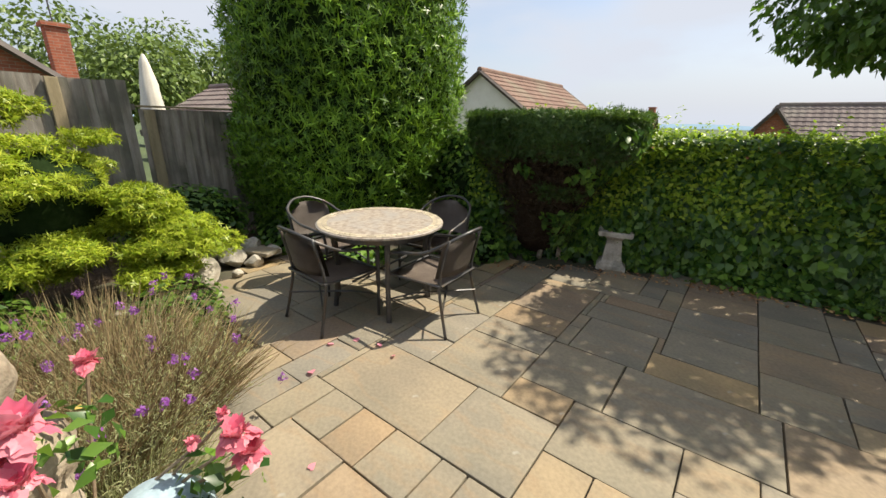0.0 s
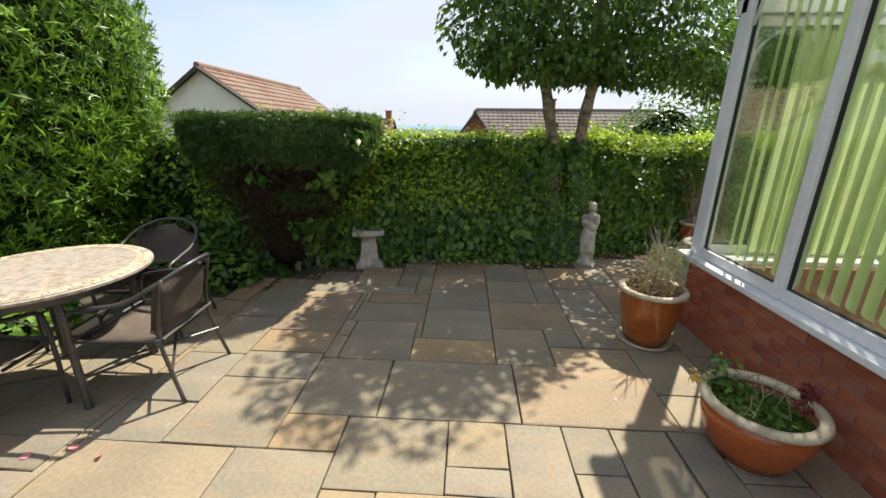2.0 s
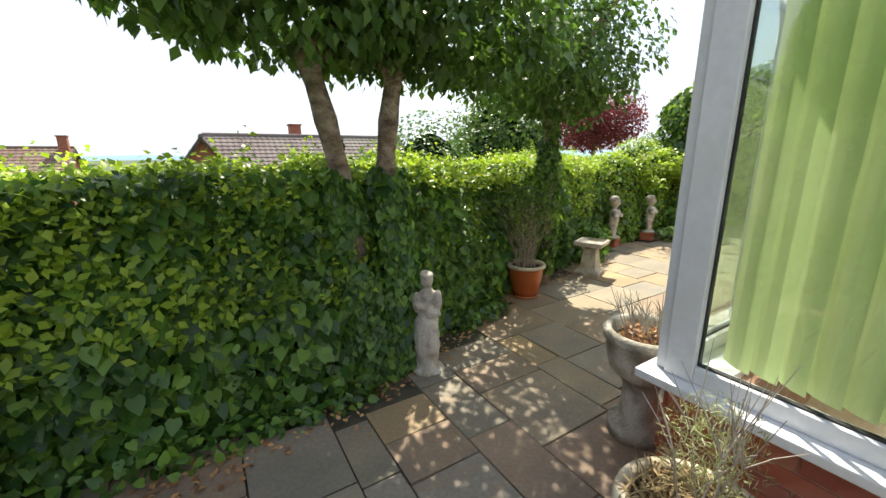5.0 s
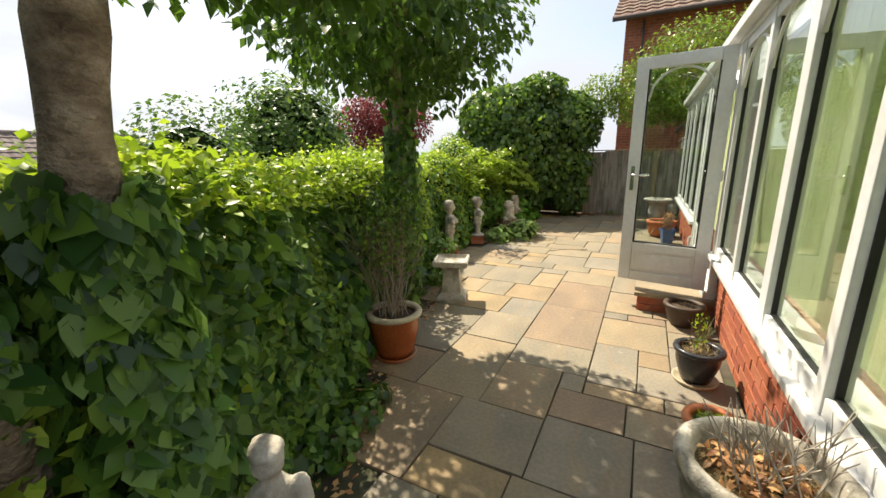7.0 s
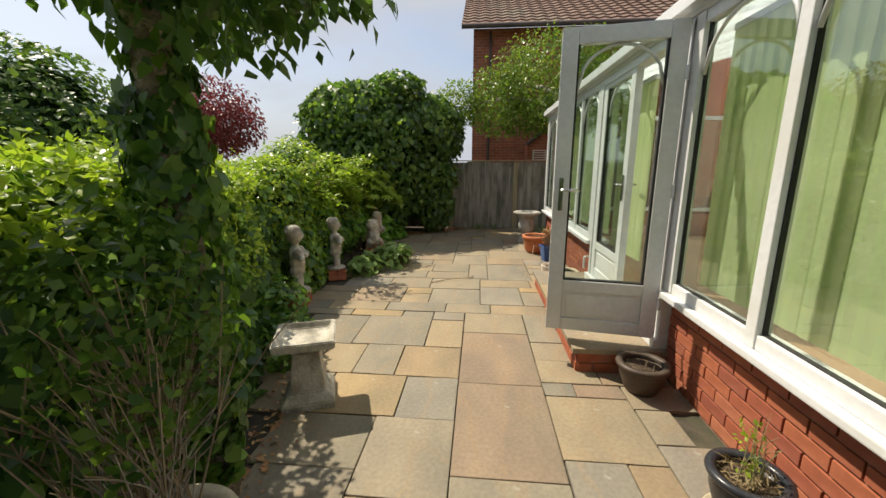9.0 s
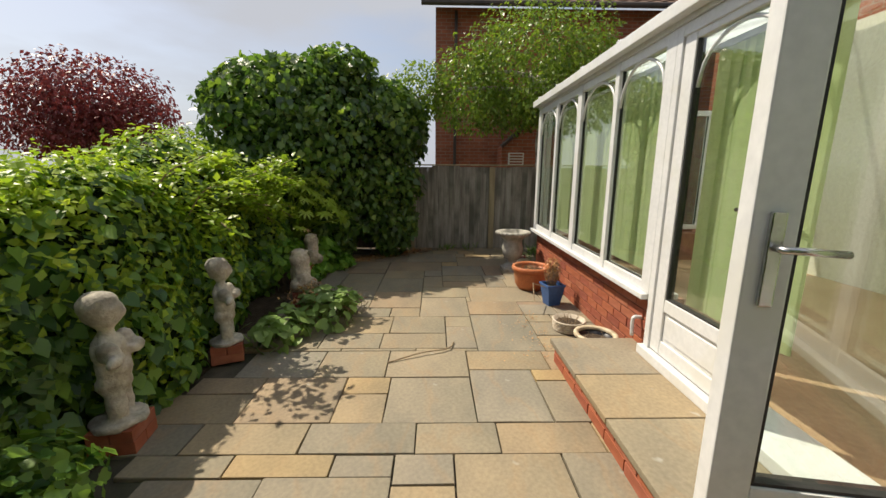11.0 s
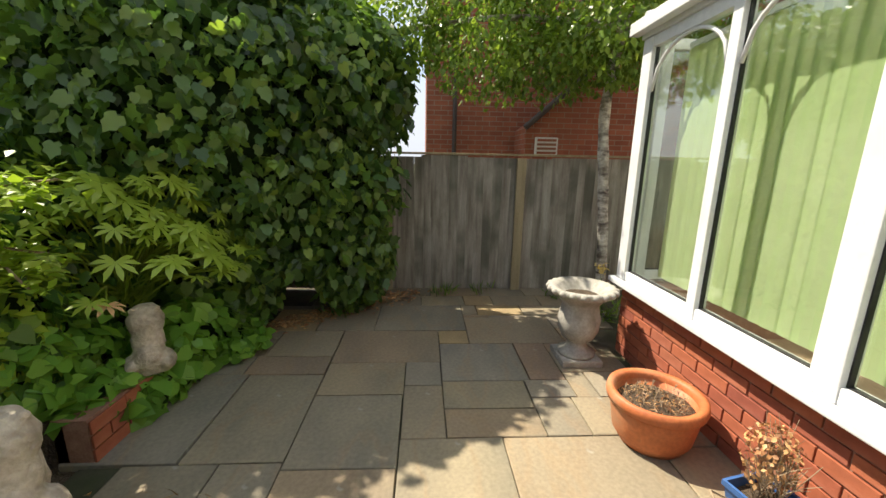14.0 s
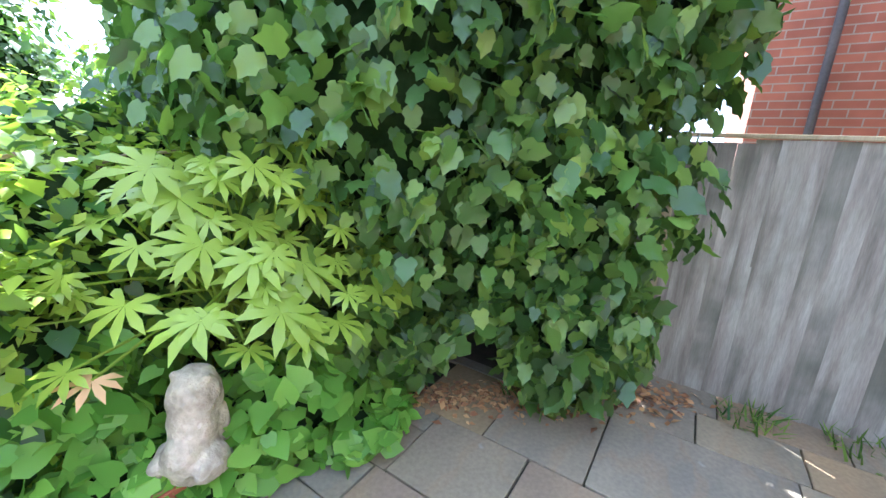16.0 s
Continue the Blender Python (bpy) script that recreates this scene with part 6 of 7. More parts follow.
part("boom", tube([(-0.5, -0.3, 0.95), (0.5, 0.3, 0.95)], 0.012, 5), M_METAL, aer)
for k in range(6):
    part("rod", tube([(-0.5 + 0.2 * k + 0.12, -0.3 + 0.12 * k - 0.2, 0.95), (-0.5 + 0.2 * k - 0.12, -0.3 + 0.12 * k + 0.2, 0.95)], 0.008, 4), M_METAL, aer)
gable_house("low_house", -17.0, -11.0, 5.8, 9.0, -1, 1.6, 2.55, M_TILE_GREY, M_RENDER, "low grey roof beyond the fence", "x", 6, 0.3)

# the neighbour's brick house past the end fence
nh = thing("neighbour_house", (0, 0, 0), "tall red brick house with brown tiled roof", "house")
part("wall", box_bm(13.6, 20, -6.0, 4.75, -0.1, 4.95), M_FARBRICK, nh)
bm = bmesh.new()
tiled_slope(bm, (13.2, 5.05, 4.9), (13.2, -6.0, 4.9), (4.5, 0, 2.6), 16, 0.3)
tagged(part("roof", bm, M_TILE_RED, nh, "brown pantile roof"), kind="stuff")
part("gutter", tube([(13.15, 5.05, 4.88), (13.15, -6.0, 4.88)], 0.06, 8), M_PAINT_GREY, nh)
part("downpipe", tube(curve_pts([(13.5, 4.3, 4.85), (13.5, 4.3, 2.4), (13.5, 4.3, 0)], 3), 0.035, 8), M_PAINT_GREY, nh, smooth=True)
# side extension: a lower gabled brick lobby with a sloping pipe and an air vent
part("side_wall", box_bm(12.9, 13.59, -4.0, 3.3, -0.1, 1.95), M_FARBRICK, nh)
part("sloping_pipe", tube([(12.86, 3.32, 1.95), (12.86, 2.75, 2.45), (12.86, 1.6, 3.4)], 0.045, 8), M_PAINT_GREY, nh)
bm = bmesh.new()
pr = [[bm.verts.new((x, y, z)) for y, z in ((3.3, 1.951), (1.4, 3.4), (-4, 3.4), (-4, 1.951))] for x in (12.9, 13.59)]
bm.faces.new(pr[0])
for k in range(4):
    bm.faces.new((pr[0][k], pr[1][k], pr[1][(k + 1) % 4], pr[0][(k + 1) % 4]))
bmesh.ops.recalc_face_normals(bm, faces=bm.faces)
part("side_gable", bm, M_FARBRICK, nh)
vt = part("vent", box_bm(12.85, 12.89, 2.82, 3.16, 1.55, 1.82, 0.01), M_UPVC, nh, "white louvred wall vent")
for k in range(4):
    part("louvre", box_bm(12.835, 12.848, 2.85, 3.13, 1.58 + 0.06 * k, 1.615 + 0.06 * k), M_FARBRICK, vt)

# closed parasol behind the fence
pa = thing("parasol", (-7.4, 2.28, 0), "closed cream canvas parasol behind the fence", "parasol")
part("pole", tube([(0, 0, 0), (0, 0, 2.35)], 0.022, 8), M_METAL, pa)
part("canopy", lathe([(0.04, 1.25), (0.15, 1.3), (0.15, 1.6), (0.11, 1.95), (0.06, 2.25), (0.02, 2.36), (0, 2.37)], 20, wob=0.10), M_FABRIC, pa, "", True)
for i, (x, y, s) in enumerate(((-30, 10.5, 1.3), (-27, 14.5, 1.2), (-33, 6.0, 1.4), (-26, 8.0, 1.0))):
    tree("far_tree", [([(x, y, -1), (x + 0.1, y, 1), (x, y, 2.5)], 0.3, 0.2)], [((x, y, 3.2 * s), (3.0 * s, 2.8 * s, 2.2 * s)), ((x - 1.5, y + 1, 2.6 * s), (2.2 * s, 2.0 * s, 1.6 * s))], 4200, 0.36, M_L_FAR, M_BARK, "broad leafy tree beyond the houses", seed=20 + i, limbs=4)
hills = bmesh.new()
k = 60
lo, hi = [], []
for i in range(k + 1):
    a = radians(-75 + 150 * i / k)
    h = 18 + 14 * math.sin(i * 0.37) + 8 * math.sin(i * 0.9 + 1)
    lo.append(hills.verts.new((2300 * math.sin(a), 2300 * math.cos(a), -20)))
    hi.append(hills.verts.new((2300 * math.sin(a), 2300 * math.cos(a), h)))
for i in range(k):
    hills.faces.new((lo[i], lo[i + 1], hi[i + 1], hi[i]))
# distance haze painted on: pale blue colour plus a glow of its own
m_h = bpy.data.materials.new("hills_painted_haze")
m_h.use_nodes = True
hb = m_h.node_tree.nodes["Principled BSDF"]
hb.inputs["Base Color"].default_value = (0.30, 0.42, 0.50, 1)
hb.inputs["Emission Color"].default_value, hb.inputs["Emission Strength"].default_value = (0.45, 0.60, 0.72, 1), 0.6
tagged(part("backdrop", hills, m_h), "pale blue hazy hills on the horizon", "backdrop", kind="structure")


# ---- lavender bed by the start ----
def stems(name, loc, n, rad, h, mat, label, lean=0.9, seed=0, thin=0.02, category="plant", extra=None):
    """A clump of fine upright stems fanning out from its foot."""
    t = plant(name, loc, label, category)
    r = np.random.default_rng(seed)
    a, q = r.uniform(0, 6.28, n), rad * np.sqrt(r.uniform(0, 1, n))
    P = np.stack([q * np.cos(a), q * np.sin(a), 0.02 + 0.25 * h * r.uniform(0, 1, n)], 1)
    D = np.stack([lean * q / rad * np.cos(a), lean * q / rad * np.sin(a), np.ones(n)], 1) + r.normal(0, 0.22, (n, 3))
    D = unit(D)
    side = unit(np.cross(D, r.normal(0, 1, (n, 3))))
    part("stem_growth", leaves(P, side, h, "stem", D * 6, 0.05), mat, t)
    return t, P + D * h, D


def spikes(parent, name, tips, D, per, length, size, shape, mat, label=""):
    Q = np.concatenate([tips - D * (length * k / per) for k in range(per)])
    N = np.concatenate([D] * per) + rng.normal(0, 0.7, (len(tips) * per, 3))
    return part(name, leaves(Q + rng.normal(0, size * 0.25, Q.shape), N, size, shape, np.concatenate([D] * per) * 1.5, 0.5), mat, parent, label)


LAV = [(-2.75, 0.30, 0.62, 0.45, 1), (-2.25, 0.42, 0.5, 0.42, 2), (-2.05, 0.05, 0.5, 0.40, 3), (-2.7, -0.35, 0.6, 0.45, 4)]
for x, y, rad, h, sd in LAV:
    t, tips, D = stems("lavender", (x, y, -0.04), 1500, rad * 0.7, h, M_L_STRAW, "straggly lavender clump with straw stems and purple flowers", 1.1, sd)
    g = rng.integers(0, len(tips), 650)
    spikes(t, "leaves", tips[g] - D[g] * 0.1, D[g], 9, 0.26, 0.032, "blade", M_L_GREY)
    f = rng.integers(0, len(tips), 26)
    for i in f[:16]:
        P, N = blob_points([(tips[i], (0.022, 0.022, 0.024))], 30, 0.2)
        part("flower_head", leaves(P, N, 0.02, "ovate"), M_L_PURPLE, t, "small purple flower head")
shrub("bed_weeds", [((-3.2, 0.9, 0.12), (0.5, 0.35, 0.22)), ((-3.3, -0.1, 0.2), (0.5, 0.5, 0.3)), ((-1.75, -0.25, 0.1), (0.35, 0.35, 0.16))], 2600, 0.06, "ovate", M_L_HEDGE, "low mixed green weeds in the flower bed", "weeds", 0.3, 0.5)
gp, tips, D = stems("grass_clump", (-1.62, 0.12, -0.03), 900, 0.28, 0.30, M_L_GREY, "tuft of grey-green grassy leaves", 1.3, 9)


# edging rocks
def rock(loc, s, sd, label):
    bm = bmesh.new()
    bmesh.ops.create_icosphere(bm, subdivisions=3, radius=1)
    r = np.random.default_rng(sd)
    planes = unit(r.normal(0, 1, (9, 3)))
    off = r.uniform(0.55, 0.9, 9)
    for v in bm.verts:
        p = np.array(v.co[:])
        for nn, o in zip(planes, off):
            e = p @ nn - o
            if e > 0:
                p = p - e * nn
        v.co = Vector(p * np.array(s))
    ob = part("edging_rock", bm, M_STONE, None)
    ob.location = loc
    return tagged(ob, label, "rock", group="rocks edging the bed")


for i, (x, y, z, s) in enumerate(((-3.95, 1.30, 0.10, (0.24, 0.20, 0.17)), (-4.12, 1.72, 0.08, (0.16, 0.14, 0.12)), (-3.95, 1.85, 0.05, (0.11, 0.1, 0.08)), (-4.3, 2.0, 0.1, (0.2, 0.13, 0.13)), (-3.6, 0.95, 0.06, (0.2, 0.12, 0.09)), (-4.1, 2.15, 0.05, (0.13, 0.1, 0.08)), (-3.78, 1.6, 0.03, (0.07, 0.06, 0.05)), (-4.45, 1.6, 0.12, (0.14, 0.16, 0.12)))):
    rock((x, y, z), s, 40 + i, "rough pale limestone rock edging the bed")
rb = thing("flat_stone", (-4.0, 1.98, 0.10), "flat sandy stone slab laid on the rocks", "rock", 20)
part("stone", box_bm(-0.16, 0.16, -0.11, 0.11, 0, 0.045, 0.012), M_SLAB, rb)
fs = thing("flat_stone", (-3.25, 0.75, 0.10), "long flat sandy stone at the edge of the bed", "rock", 35)
part("stone", box_bm(-0.26, 0.26, -0.10, 0.10, -0.1, 0.045, 0.012), M_SLAB, fs)

# figure and roses at the bed's near end
statue("stone_bust", (-1.50, -0.10, -0.04), 120, 1.02, BUST, BUSTC, "weathered stone bust half hidden by roses", M_STONE_TAN)


def rose(parent, c, s):
    for k, (r0, n) in enumerate(((0.25, 9), (0.6, 14), (1.0, 18))):
        a = np.linspace(0, 6.28, n, endpoint=False) + k
        D = np.stack([np.cos(a), np.sin(a), 0.9 - 0.35 * k + 0 * a], 1)
        P = np.array([c]) + D * s * 0.35 * r0
        part("petals", leaves(P, np.stack([-np.cos(a) * 0.8, -np.sin(a) * 0.8, 0.5 + 0 * a], 1) if k < 2 else D + UP, s * 0.62, "fig", D + 0.6 * UP, 0.15), M_L_PINK, parent, "pink petals")


rs = plant("rose_bush", (0, 0, 0), "rose bush with blowsy pink blooms", "rose bush")
for c, s in (((-1.03, 0.36, 0.62), 0.075), ((-1.0, 0.38, 0.56), 0.07), ((-1.06, -0.03, 0.90), 0.085), ((-1.08, -0.06, 0.83), 0.075), ((-1.00, -0.05, 0.82), 0.06), ((-1.46, 0.14, 0.80), 0.055), ((-1.1, 0.36, 0.66), 0.028), ((-1.15, 0.28, 0.58), 0.03)):
    rose(rs, c, s)
    part("stem", tube(curve_pts([(-1.35, 0.0, 0.0), ((c[0] - 1.35) / 2 - 0.05, c[1] / 2, 0.35), (c[0], c[1], c[2] - 0.02)], 5), 0.005, 6), M_TWIG, rs)
tuft(rs, "leaves", 60, (-1.1, 0.3, 0.45), (0.14, 0.14, 0.10), 0.06, "ovate", M_L_IVY)
tuft(rs, "leaves", 60, (-1.3, 0.05, 0.68), (0.2, 0.14, 0.10), 0.06, "ovate", M_L_IVY)
tuft(rs, "yellow_bud", 4, (-1.42, 0.1, 0.66), (0.06, 0.05, 0.03), 0.03, "ovate", M_L_YELLOW)
bb = thing("blue_bowl", (-1.17, 0.16, 0.0), "pale blue glazed bowl upside down among leaves", "bowl")
part("bowl", lathe([(0.16, 0.30), (0.15, 0.38), (0.10, 0.44), (0, 0.455)], 28), M_BLUEPALE, bb, "", True)
part("stake", tube([(0, 0, 0), (0, 0, 0.44)], 0.02, 8), M_TWIG, bb)

# ---- far bed: retaining bricks, fatsia, geranium, litter ----
bw = tagged(part("bed_wall", box_bm(8.72, 9.62, 6.34, 6.50, -0.05, 0.225), M_MORTAR), "low brick edging of the raised bed", "wall", kind="structure")
lay_bricks(bw, 8.72, 9.62, 6.33, "x", 0.235, -1)
tagged(part("raised_soil", box_bm(8.72, 11.3, 6.45, 8.5, -0.05, 0.21), M_SOIL), "dark soil of the raised bed", "soil", kind="structure")
shrub("trailing_ivy", [((9.62, 6.42, 0.22), (0.42, 0.30, 0.26)), ((9.85, 6.22, 0.08), (0.3, 0.25, 0.12)), ((8.8, 6.85, 0.4), (0.6, 0.4, 0.38)), ((9.0, 6.5, 0.2), (0.3, 0.2, 0.12)), ((10.2, 6.5, 0.25), (0.4, 0.35, 0.3)), ((9.25, 6.32, 0.10), (0.35, 0.10, 0.14))], 3200, 0.10, "ivy", M_L_IVY_BRIGHT, "bright green ivy trailing over the bed wall", "ivy", 0.5, 0.6)
ft = plant("fatsia", (0, 0, 0), "fatsia shrub with large glossy fingered leaves", "shrub")
r = random.Random(4)
FOOT = Vector((9.6, 6.75, 0.2))
for k in range(150):
    a = r.uniform(0, 6.28)
    q = 0.72 * math.sqrt(r.random())
    e = Vector((9.60 + q * math.cos(a), 6.55 + q * math.sin(a) * 0.8, 0.75 + 0.72 * (1 - (q / 0.72) ** 2) * r.uniform(0.55, 1.0) + r.uniform(-0.1, 0.1)))
    s = FOOT + Vector((r.uniform(-0.1, 0.1), r.uniform(-0.1, 0.1), r.uniform(0.2, 0.5)))
    part("stalk", tube(curve_pts([s, (s + e) / 2 + Vector((0, 0, 0.06)), e], 3), 0.005, 5), M_L_FATSIA, ft)
    outw = np.array([[e.x - 9.6, e.y - 6.75, -0.15]])
    nrm = np.array([[0.3 * (e.x - 9.6) - 0.12, 0.3 * (e.y - 6.7) - 0.2 - r.uniform(0, 0.5), 0.95]])
    part("leaf", leaves(np.array([e[:]]), nrm, r.uniform(0.10, 0.165), "hand", outw * 3, 0.15), M_L_FATSIA if k != 7 else M_DEBRIS, ft)
gr = shrub("geranium", [((7.75, 5.75, 0.14), (0.38, 0.30, 0.2)), ((7.3, 6.05, 0.12), (0.33, 0.26, 0.16)), ((8.1, 5.95, 0.1), (0.3, 0.25, 0.14))], 420, 0.10, "ivy", M_L_GREY_GREEN, "spreading plant with pale scalloped green leaves", "plant", 0.4, 0.0, up=0.9)
tuft(gr, "dry_growth", 300, (8.0, 5.8, 0.10), (0.45, 0.35, 0.08), 0.10, "blade", M_L_STRAW)
tuft(gr, "red_leaves", 160, (8.0, 6.05, 0.22), (0.35, 0.2, 0.08), 0.04, "ovate", M_DEBRIS)
shrub("hedge_foot_ivy", [((4.9, 6.0, 0.12), (0.35, 0.25, 0.2)), ((5.3, 6.25, 0.2), (0.4, 0.25, 0.3)), ((2.3, 5.2, 0.05), (0.5, 0.2, 0.15)), ((0.0, 4.6, 0.03), (1.3, 0.15, 0.12))], 2600, 0.055, "ivy", M_L_IVY, "small-leaved ivy spilling from the hedge foot", "ivy", 0.4, 0.0)

for x, y, n in ((11.15, 4.55, 70), (11.2, 4.1, 40), (10.6, 5.6, 60), (11.1, 3.3, 50)):
    w = plant("grass_tuft", (x, y, -0.02), "small tuft of weedy grass at the fence foot", "weeds", group="weeds at the fence")
    tuft(w, "grass_growth", n, (0, 0, 0.05), (0.14, 0.16, 0.05), 0.11, "blade", M_L_HEDGE, 0.1, (0, 0, 1.2))
# slim silver birch by the end window
tree("birch", [([(10.98, 2.86, -0.05), (11.0, 2.88, 0.6), (11.0, 2.95, 1.3), (11.05, 2.98, 2.0), (11.0, 2.9, 2.8)], 0.055, 0.05)], [((11.3, 3.0, 3.3), (1.1, 1.5, 0.9)), ((11.2, 4.2, 2.75), (0.7, 0.7, 0.75)), ((11.5, 2.2, 3.0), (0.9, 0.9, 0.8)), ((11.0, 3.6, 2.4), (0.5, 0.6, 0.35)), ((10.8, 3.1, 2.5), (0.6, 0.6, 0.4)), ((11.25, 5.0, 2.75), (0.5, 0.55, 0.5))], 19000, 0.075, M_L_BIRCH, M_BIRCH, "birch with flaking white bark and hanging leaves", seed=12)
lily = plant("bulb_plant", (10.55, 3.05, -0.03), "small strappy plant with pale yellow flower", "plant")
sprigs(lily, "stem", 3, 0.04, 0.5, M_L_HEDGE, 0.1, 0.004, 3, 0, 0)
tuft(lily, "leaves", 120, (0, 0, 0.08), (0.25, 0.22, 0.08), 0.16, "blade", M_L_HEDGE, 0.1, (0, 0, 1))
tuft(lily, "flower", 30, (0.02, 0.02, 0.5), (0.05, 0.05, 0.04), 0.05, "ovate", M_L_YELLOW, label="pale yellow flower")
tuft(lily, "bract", 40, (0.0, 0.25, 0.03), (0.12, 0.1, 0.03), 0.05, "ovate", M_L_MAPLE)


def litter(name, n, fx, mat, size, label, seed=0, z=0.008):
    r = np.random.default_rng(seed)
    P = fx(r, n)
    P[:, 2] += z
    tagged(part(name, leaves(P, np.tile(UP, (len(P), 1)), size, "ovate", None, 0.25), mat), label, "leaf litter", kind="stuff")


def along_edge(r, n):
    x = r.uniform(-2.0, 5.5, n)
    y = np.array([patio_edge(v) for v in x]) + r.normal(-0.03, 0.07, n)
    return np.stack([x, y, 0 * x], 1)


def end_corner(r, n):
    t = r.uniform(0, 1, n)
    return np.stack([10.2 + 1.0 * t + r.normal(0, 0.08, n), 6.2 - 1.3 * t + r.normal(0, 0.1, n), 0 * t], 1)


litter("fallen_leaves", 900, along_edge, M_DEBRIS, 0.04, "brown fallen leaves along the hedge foot", 1)
litter("fallen_leaves", 900, end_corner, M_DEBRIS, 0.05, "brown fallen leaves in the far corner", 2)
litter("bed_litter", 1500, lambda r, n: np.stack([r.uniform(-3.6, -1.5, n), r.uniform(-0.8, 0.9, n), -0.03 + 0 * r.uniform(0, 1, n)], 1), M_DEBRIS, 0.05, "dry brown leaf litter on the bed", 3)
litter("crumbs", 260, lambda r, n: np.stack([r.uniform(6.9, 8.0, n), 3.75 + np.abs(r.normal(0, 0.15, n)), 0 * r.uniform(0, 1, n)], 1), M_DEBRIS, 0.016, "scattered crumbs of soil and dead leaf by the pots", 4)
for x, y in ((-1.95, 1.58), (-1.78, 1.62), (-2.05, 1.42), (-1.62, 1.60), (-1.28, 0.72), (-1.9, 1.15)):
    ob = part("fallen_petal", leaves(np.array([[x, y, 0.008]]), UP.copy(), 0.05, "ivy", None, 0.3), M_L_PINK)
    tagged(ob, "single pink rose petal lying on the slabs", "petal", group="fallen petals")
stk = thing("fallen_stick", (6.9, 4.75, 0.006), "thin bent dry stick lying on the patio", "stick")
part("stick", tube(curve_pts([(0, 0.35, 0), (0.12, 0.1, 0.02), (0.2, -0.1, 0.015), (0.34, -0.16, 0.005)], 5), 0.006, 6), M_TWIG, stk)


# ---- slabs ----
# slabs whose places are known, as (x0, y0, x1, y1)
SLABS_WEST = [(-0.35, 1.95, 0.45, 2.5), (0.45, 1.95, 1.3, 2.5), (0.05, 1.65, 0.35, 1.95), (-0.85, 1.95, -0.35, 2.45), (-0.25, 2.5, 0.3, 2.75), (0.35, 2.5, 0.7, 3.0), (0.75, 2.75, 1.0, 3.0), (0.75, 2.5, 1.3, 2.75), (-0.75, 2.5, -0.25, 3.0), (-0.2, 2.8, 0.35, 3.3), (-1.0, 3.6, -0.35, 3.8), (1.0, 2.75, 1.4, 3.25), (-0.2, 3.3, 0.35, 3.75), (-0.75, 3.4, -0.25, 3.6), (-0.8, 3.05, -0.2, 3.4), (-1.0, 1.15, -0.55, 1.7), (-1.4, 0.85, -1.15, 1.1), (-1.4, 1.75, -0.85, 2.25), (-0.8, 1.7, -0.55, 1.95), (-0.5, 1.5, 0.05, 1.95), (-1.8, 1.15, -1.0, 1.7)]
SLABS_MID = [(3.95, 4.1, 4.7, 4.6), (4.05, 3.6, 4.6, 4.1), (3.5, 4.1, 3.9, 4.6), (3.0, 4.65, 3.75, 5.1), (3.75, 4.65, 4.25, 5.1), (4.3, 4.65, 4.75, 5.0), (4.7, 4.1, 5.5, 4.65), (3.55, 3.8, 4.05, 4.1), (3.05, 4.25, 3.5, 4.6), (2.5, 4.25, 2.95, 4.75)]
SLABS_EAST = [(7.85, 4.4, 8.4, 4.9), (8.1, 4.9, 8.65, 5.45), (8.45, 4.4, 8.85, 4.9), (8.3, 3.55, 8.85, 4.35), (7.9, 3.85, 8.3, 4.4), (7.45, 4.65, 7.85, 5.15), (7.6, 4.4, 7.85, 4.65), (7.1, 3.85, 7.9, 4.4), (7.15, 4.4, 7.6, 4.65), (9.65, 4.65, 10.2, 5.45), (9.4, 4.1, 9.95, 4.65), (9.25, 4.9, 9.65, 5.45), (9.4, 4.65, 9.65, 4.9), (8.85, 4.65, 9.35, 4.9), (9.1, 4.1, 9.4, 4.65), (9.95, 3.6, 10.5, 4.35), (9.4, 3.8, 9.95, 4.05), (10.2, 4.4, 10.8, 5.2), (10.2, 5.2, 10.7, 5.7), (9.75, 5.45, 10.15, 5.95), (9.95, 4.4, 10.2, 4.65)]


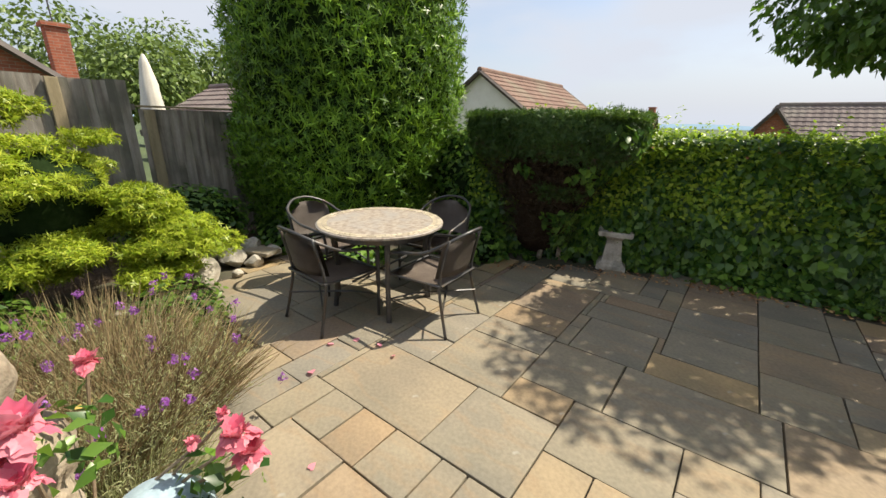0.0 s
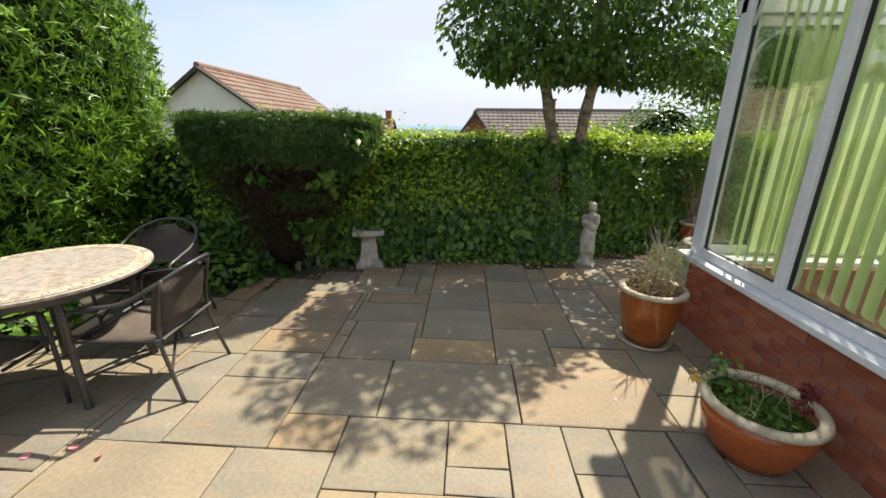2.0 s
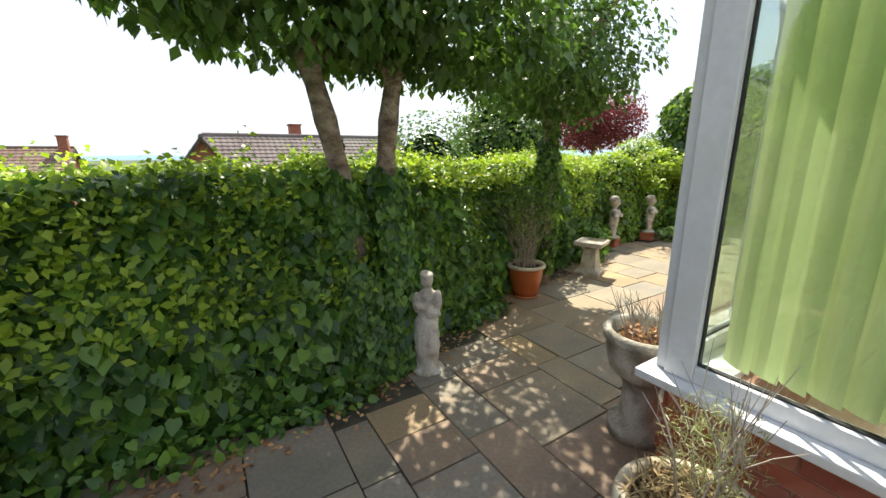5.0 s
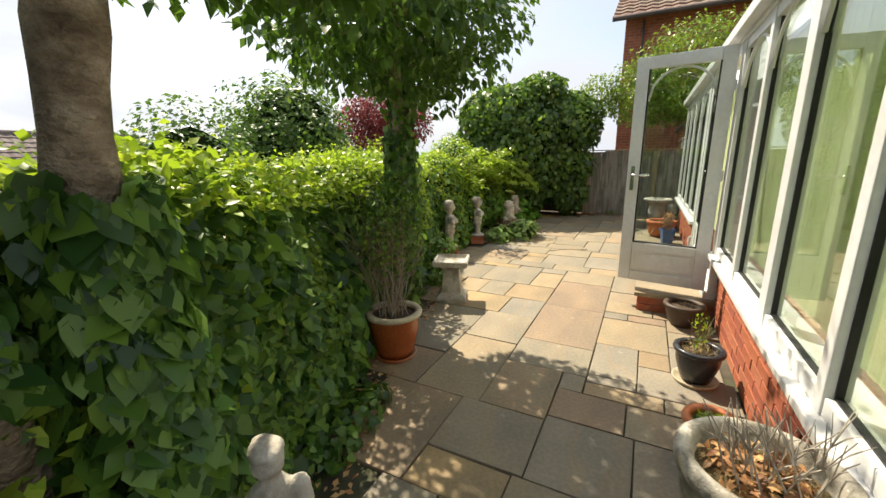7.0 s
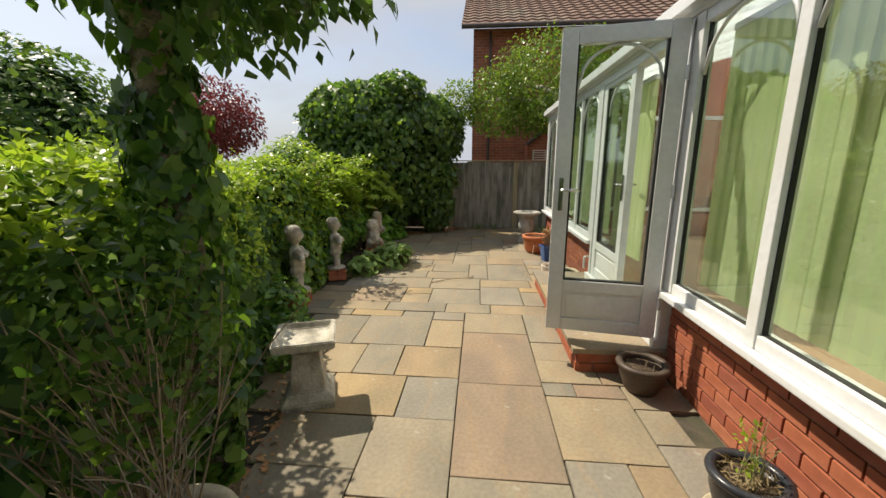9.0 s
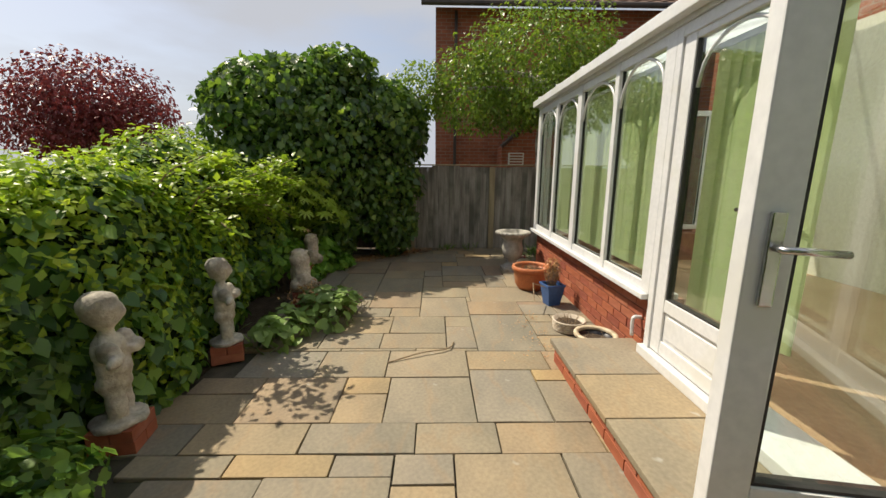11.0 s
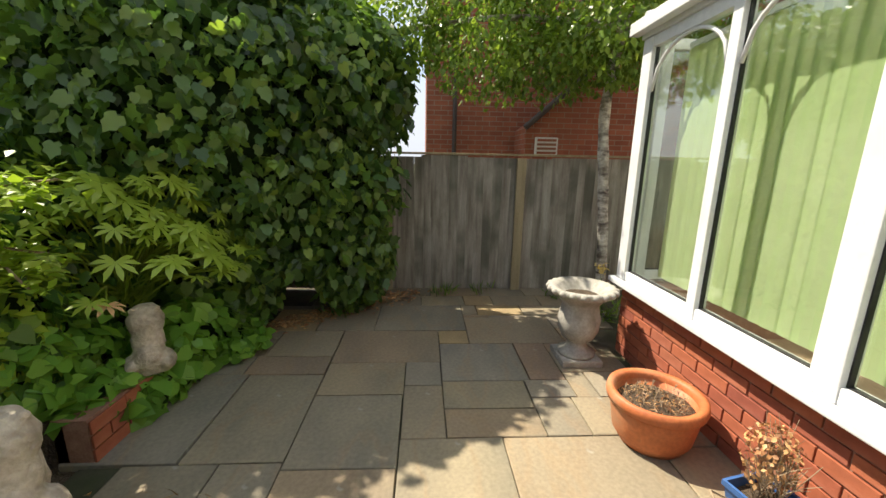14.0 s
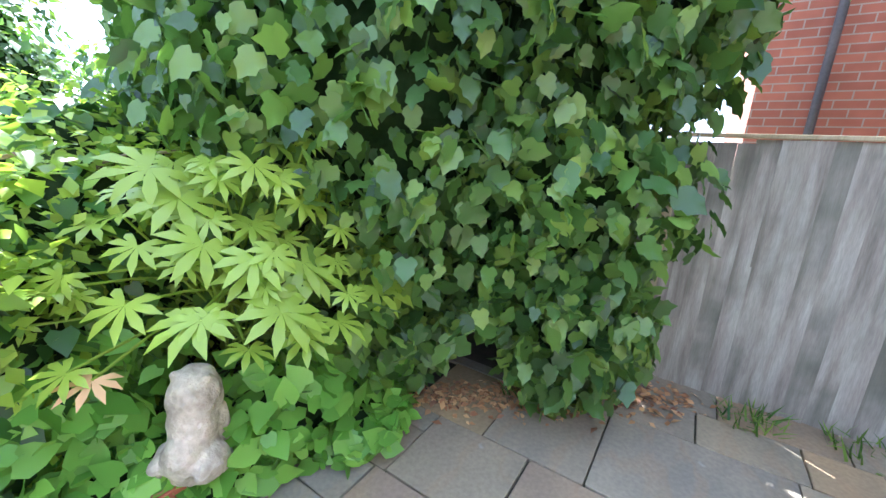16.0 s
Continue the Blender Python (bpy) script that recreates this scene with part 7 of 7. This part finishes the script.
def ashlar(x0, x1, y0, y1, fixed, seed, u=0.05):
    """Fills a region with rectangular slabs around the fixed ones: (x, y, width, depth)."""
    r = random.Random(seed)
    nx, ny = int(round((x1 - x0) / u)), int(round((y1 - y0) / u))
    used = np.zeros((ny, nx), bool)
    cells = []
    for a, b, c, d in fixed:
        i0, j0, i1, j1 = (int(round(v)) for v in ((a - x0) / u, (b - y0) / u, (c - x0) / u, (d - y0) / u))
        used[j0:j1, i0:i1] = True
        cells.append([i0, j0, i1, j1])
    for _ in range(2):
        for q in cells:
            i0, j0, i1, j1 = q
            if i0 > 1 and not used[j0:j1, i0 - 1].any() and used[j0:j1, max(0, i0 - 3)].any():
                used[j0:j1, i0 - 1] = True
                q[0] -= 1
            if i1 < nx - 3 and not used[j0:j1, i1].any() and used[j0:j1, i1 + 2].any():
                used[j0:j1, i1] = True
                q[2] += 1
            i0, j0, i1, j1 = q
            if j0 > 3 and not used[j0 - 1, i0:i1].any() and used[j0 - 3, i0:i1].any():
                used[j0 - 1, i0:i1] = True
                q[1] -= 1
            if j1 < ny - 3 and not used[j1, i0:i1].any() and used[j1 + 2, i0:i1].any():
                used[j1, i0:i1] = True
                q[3] += 1
    out = [(x0 + q[0] * u, y0 + q[1] * u, (q[2] - q[0]) * u, (q[3] - q[1]) * u) for q in cells]
    lens = (6, 9, 10, 11, 12, 16)
    for j in range(ny):
        for i in range(nx):
            if used[j, i]:
                continue
            w, h = r.choice(lens), r.choice((6, 9, 10, 11, 12))
            k = 0
            while k < w + 3 and i + k < nx and not used[j, i + k]:
                k += 1
            w = k if k <= w + 3 and k < w + 3 else w
            m = 1
            while m < h + 3 and j + m < ny and not used[j + m, i:i + w].any():
                m += 1
            h = m if m < h + 3 else h
            used[j:j + h, i:i + w] = True
            out.append((x0 + i * u, y0 + j * u, w * u, h * u))
    return out


patio = tagged(part("patio", box_bm(-4.6, 11.4, -3.0, 6.4, -0.12, -0.022), M_JOINT), "patio of weathered sandstone slabs with dark joints", "pavement", kind="structure")
r = random.Random(11)
for x, y, w, h in ashlar(-4.6, 11.4, -2.6, 6.5, SLABS_WEST + SLABS_MID + SLABS_EAST, 5):
    cx, cy = x + w / 2, y + h / 2
    if min(w, h) < 0.04 or cy > patio_edge(cx) + 0.05 or cy < bed_edge(cx) or (cx > WX and cy < NY - 0.1):
        continue
    g = 0.0045
    bm = box_bm(-w / 2 + g, w / 2 - g, -h / 2 + g, h / 2 - g, -0.04, 0, 0.005)
    for v in bm.verts:
        v.co.x += r.uniform(-0.003, 0.003)
        v.co.y += r.uniform(-0.003, 0.003)
    ob = part("slab", bm, M_SLAB, patio)
    ob.matrix_local = pose(cx, cy, r.uniform(-0.003, 0.003), r.uniform(-0.25, 0.25), r.uniform(-0.25, 0.25), 0)
lay_bricks(wall_w, -2.6, NY - 0.02, WX, "y", SILL_Z - 0.04, -1)
lay_bricks(wall_n1, WX - 0.015, DOOR0 - 0.03, NY - 0.045, "x", SILL_Z - 0.04, 1)
lay_bricks(wall_n2, DOOR1 + 0.03, EX, NY - 0.045, "x", SILL_Z - 0.04, 1)
lay_bricks(step, 4.92, 6.93, 3.835, "x", 0.15, 1)
lay_bricks(step, NY, 3.83, 4.915, "y", 0.15, -1)
lay_bricks(step, NY, 3.83, 6.935, "y", 0.15, 1)
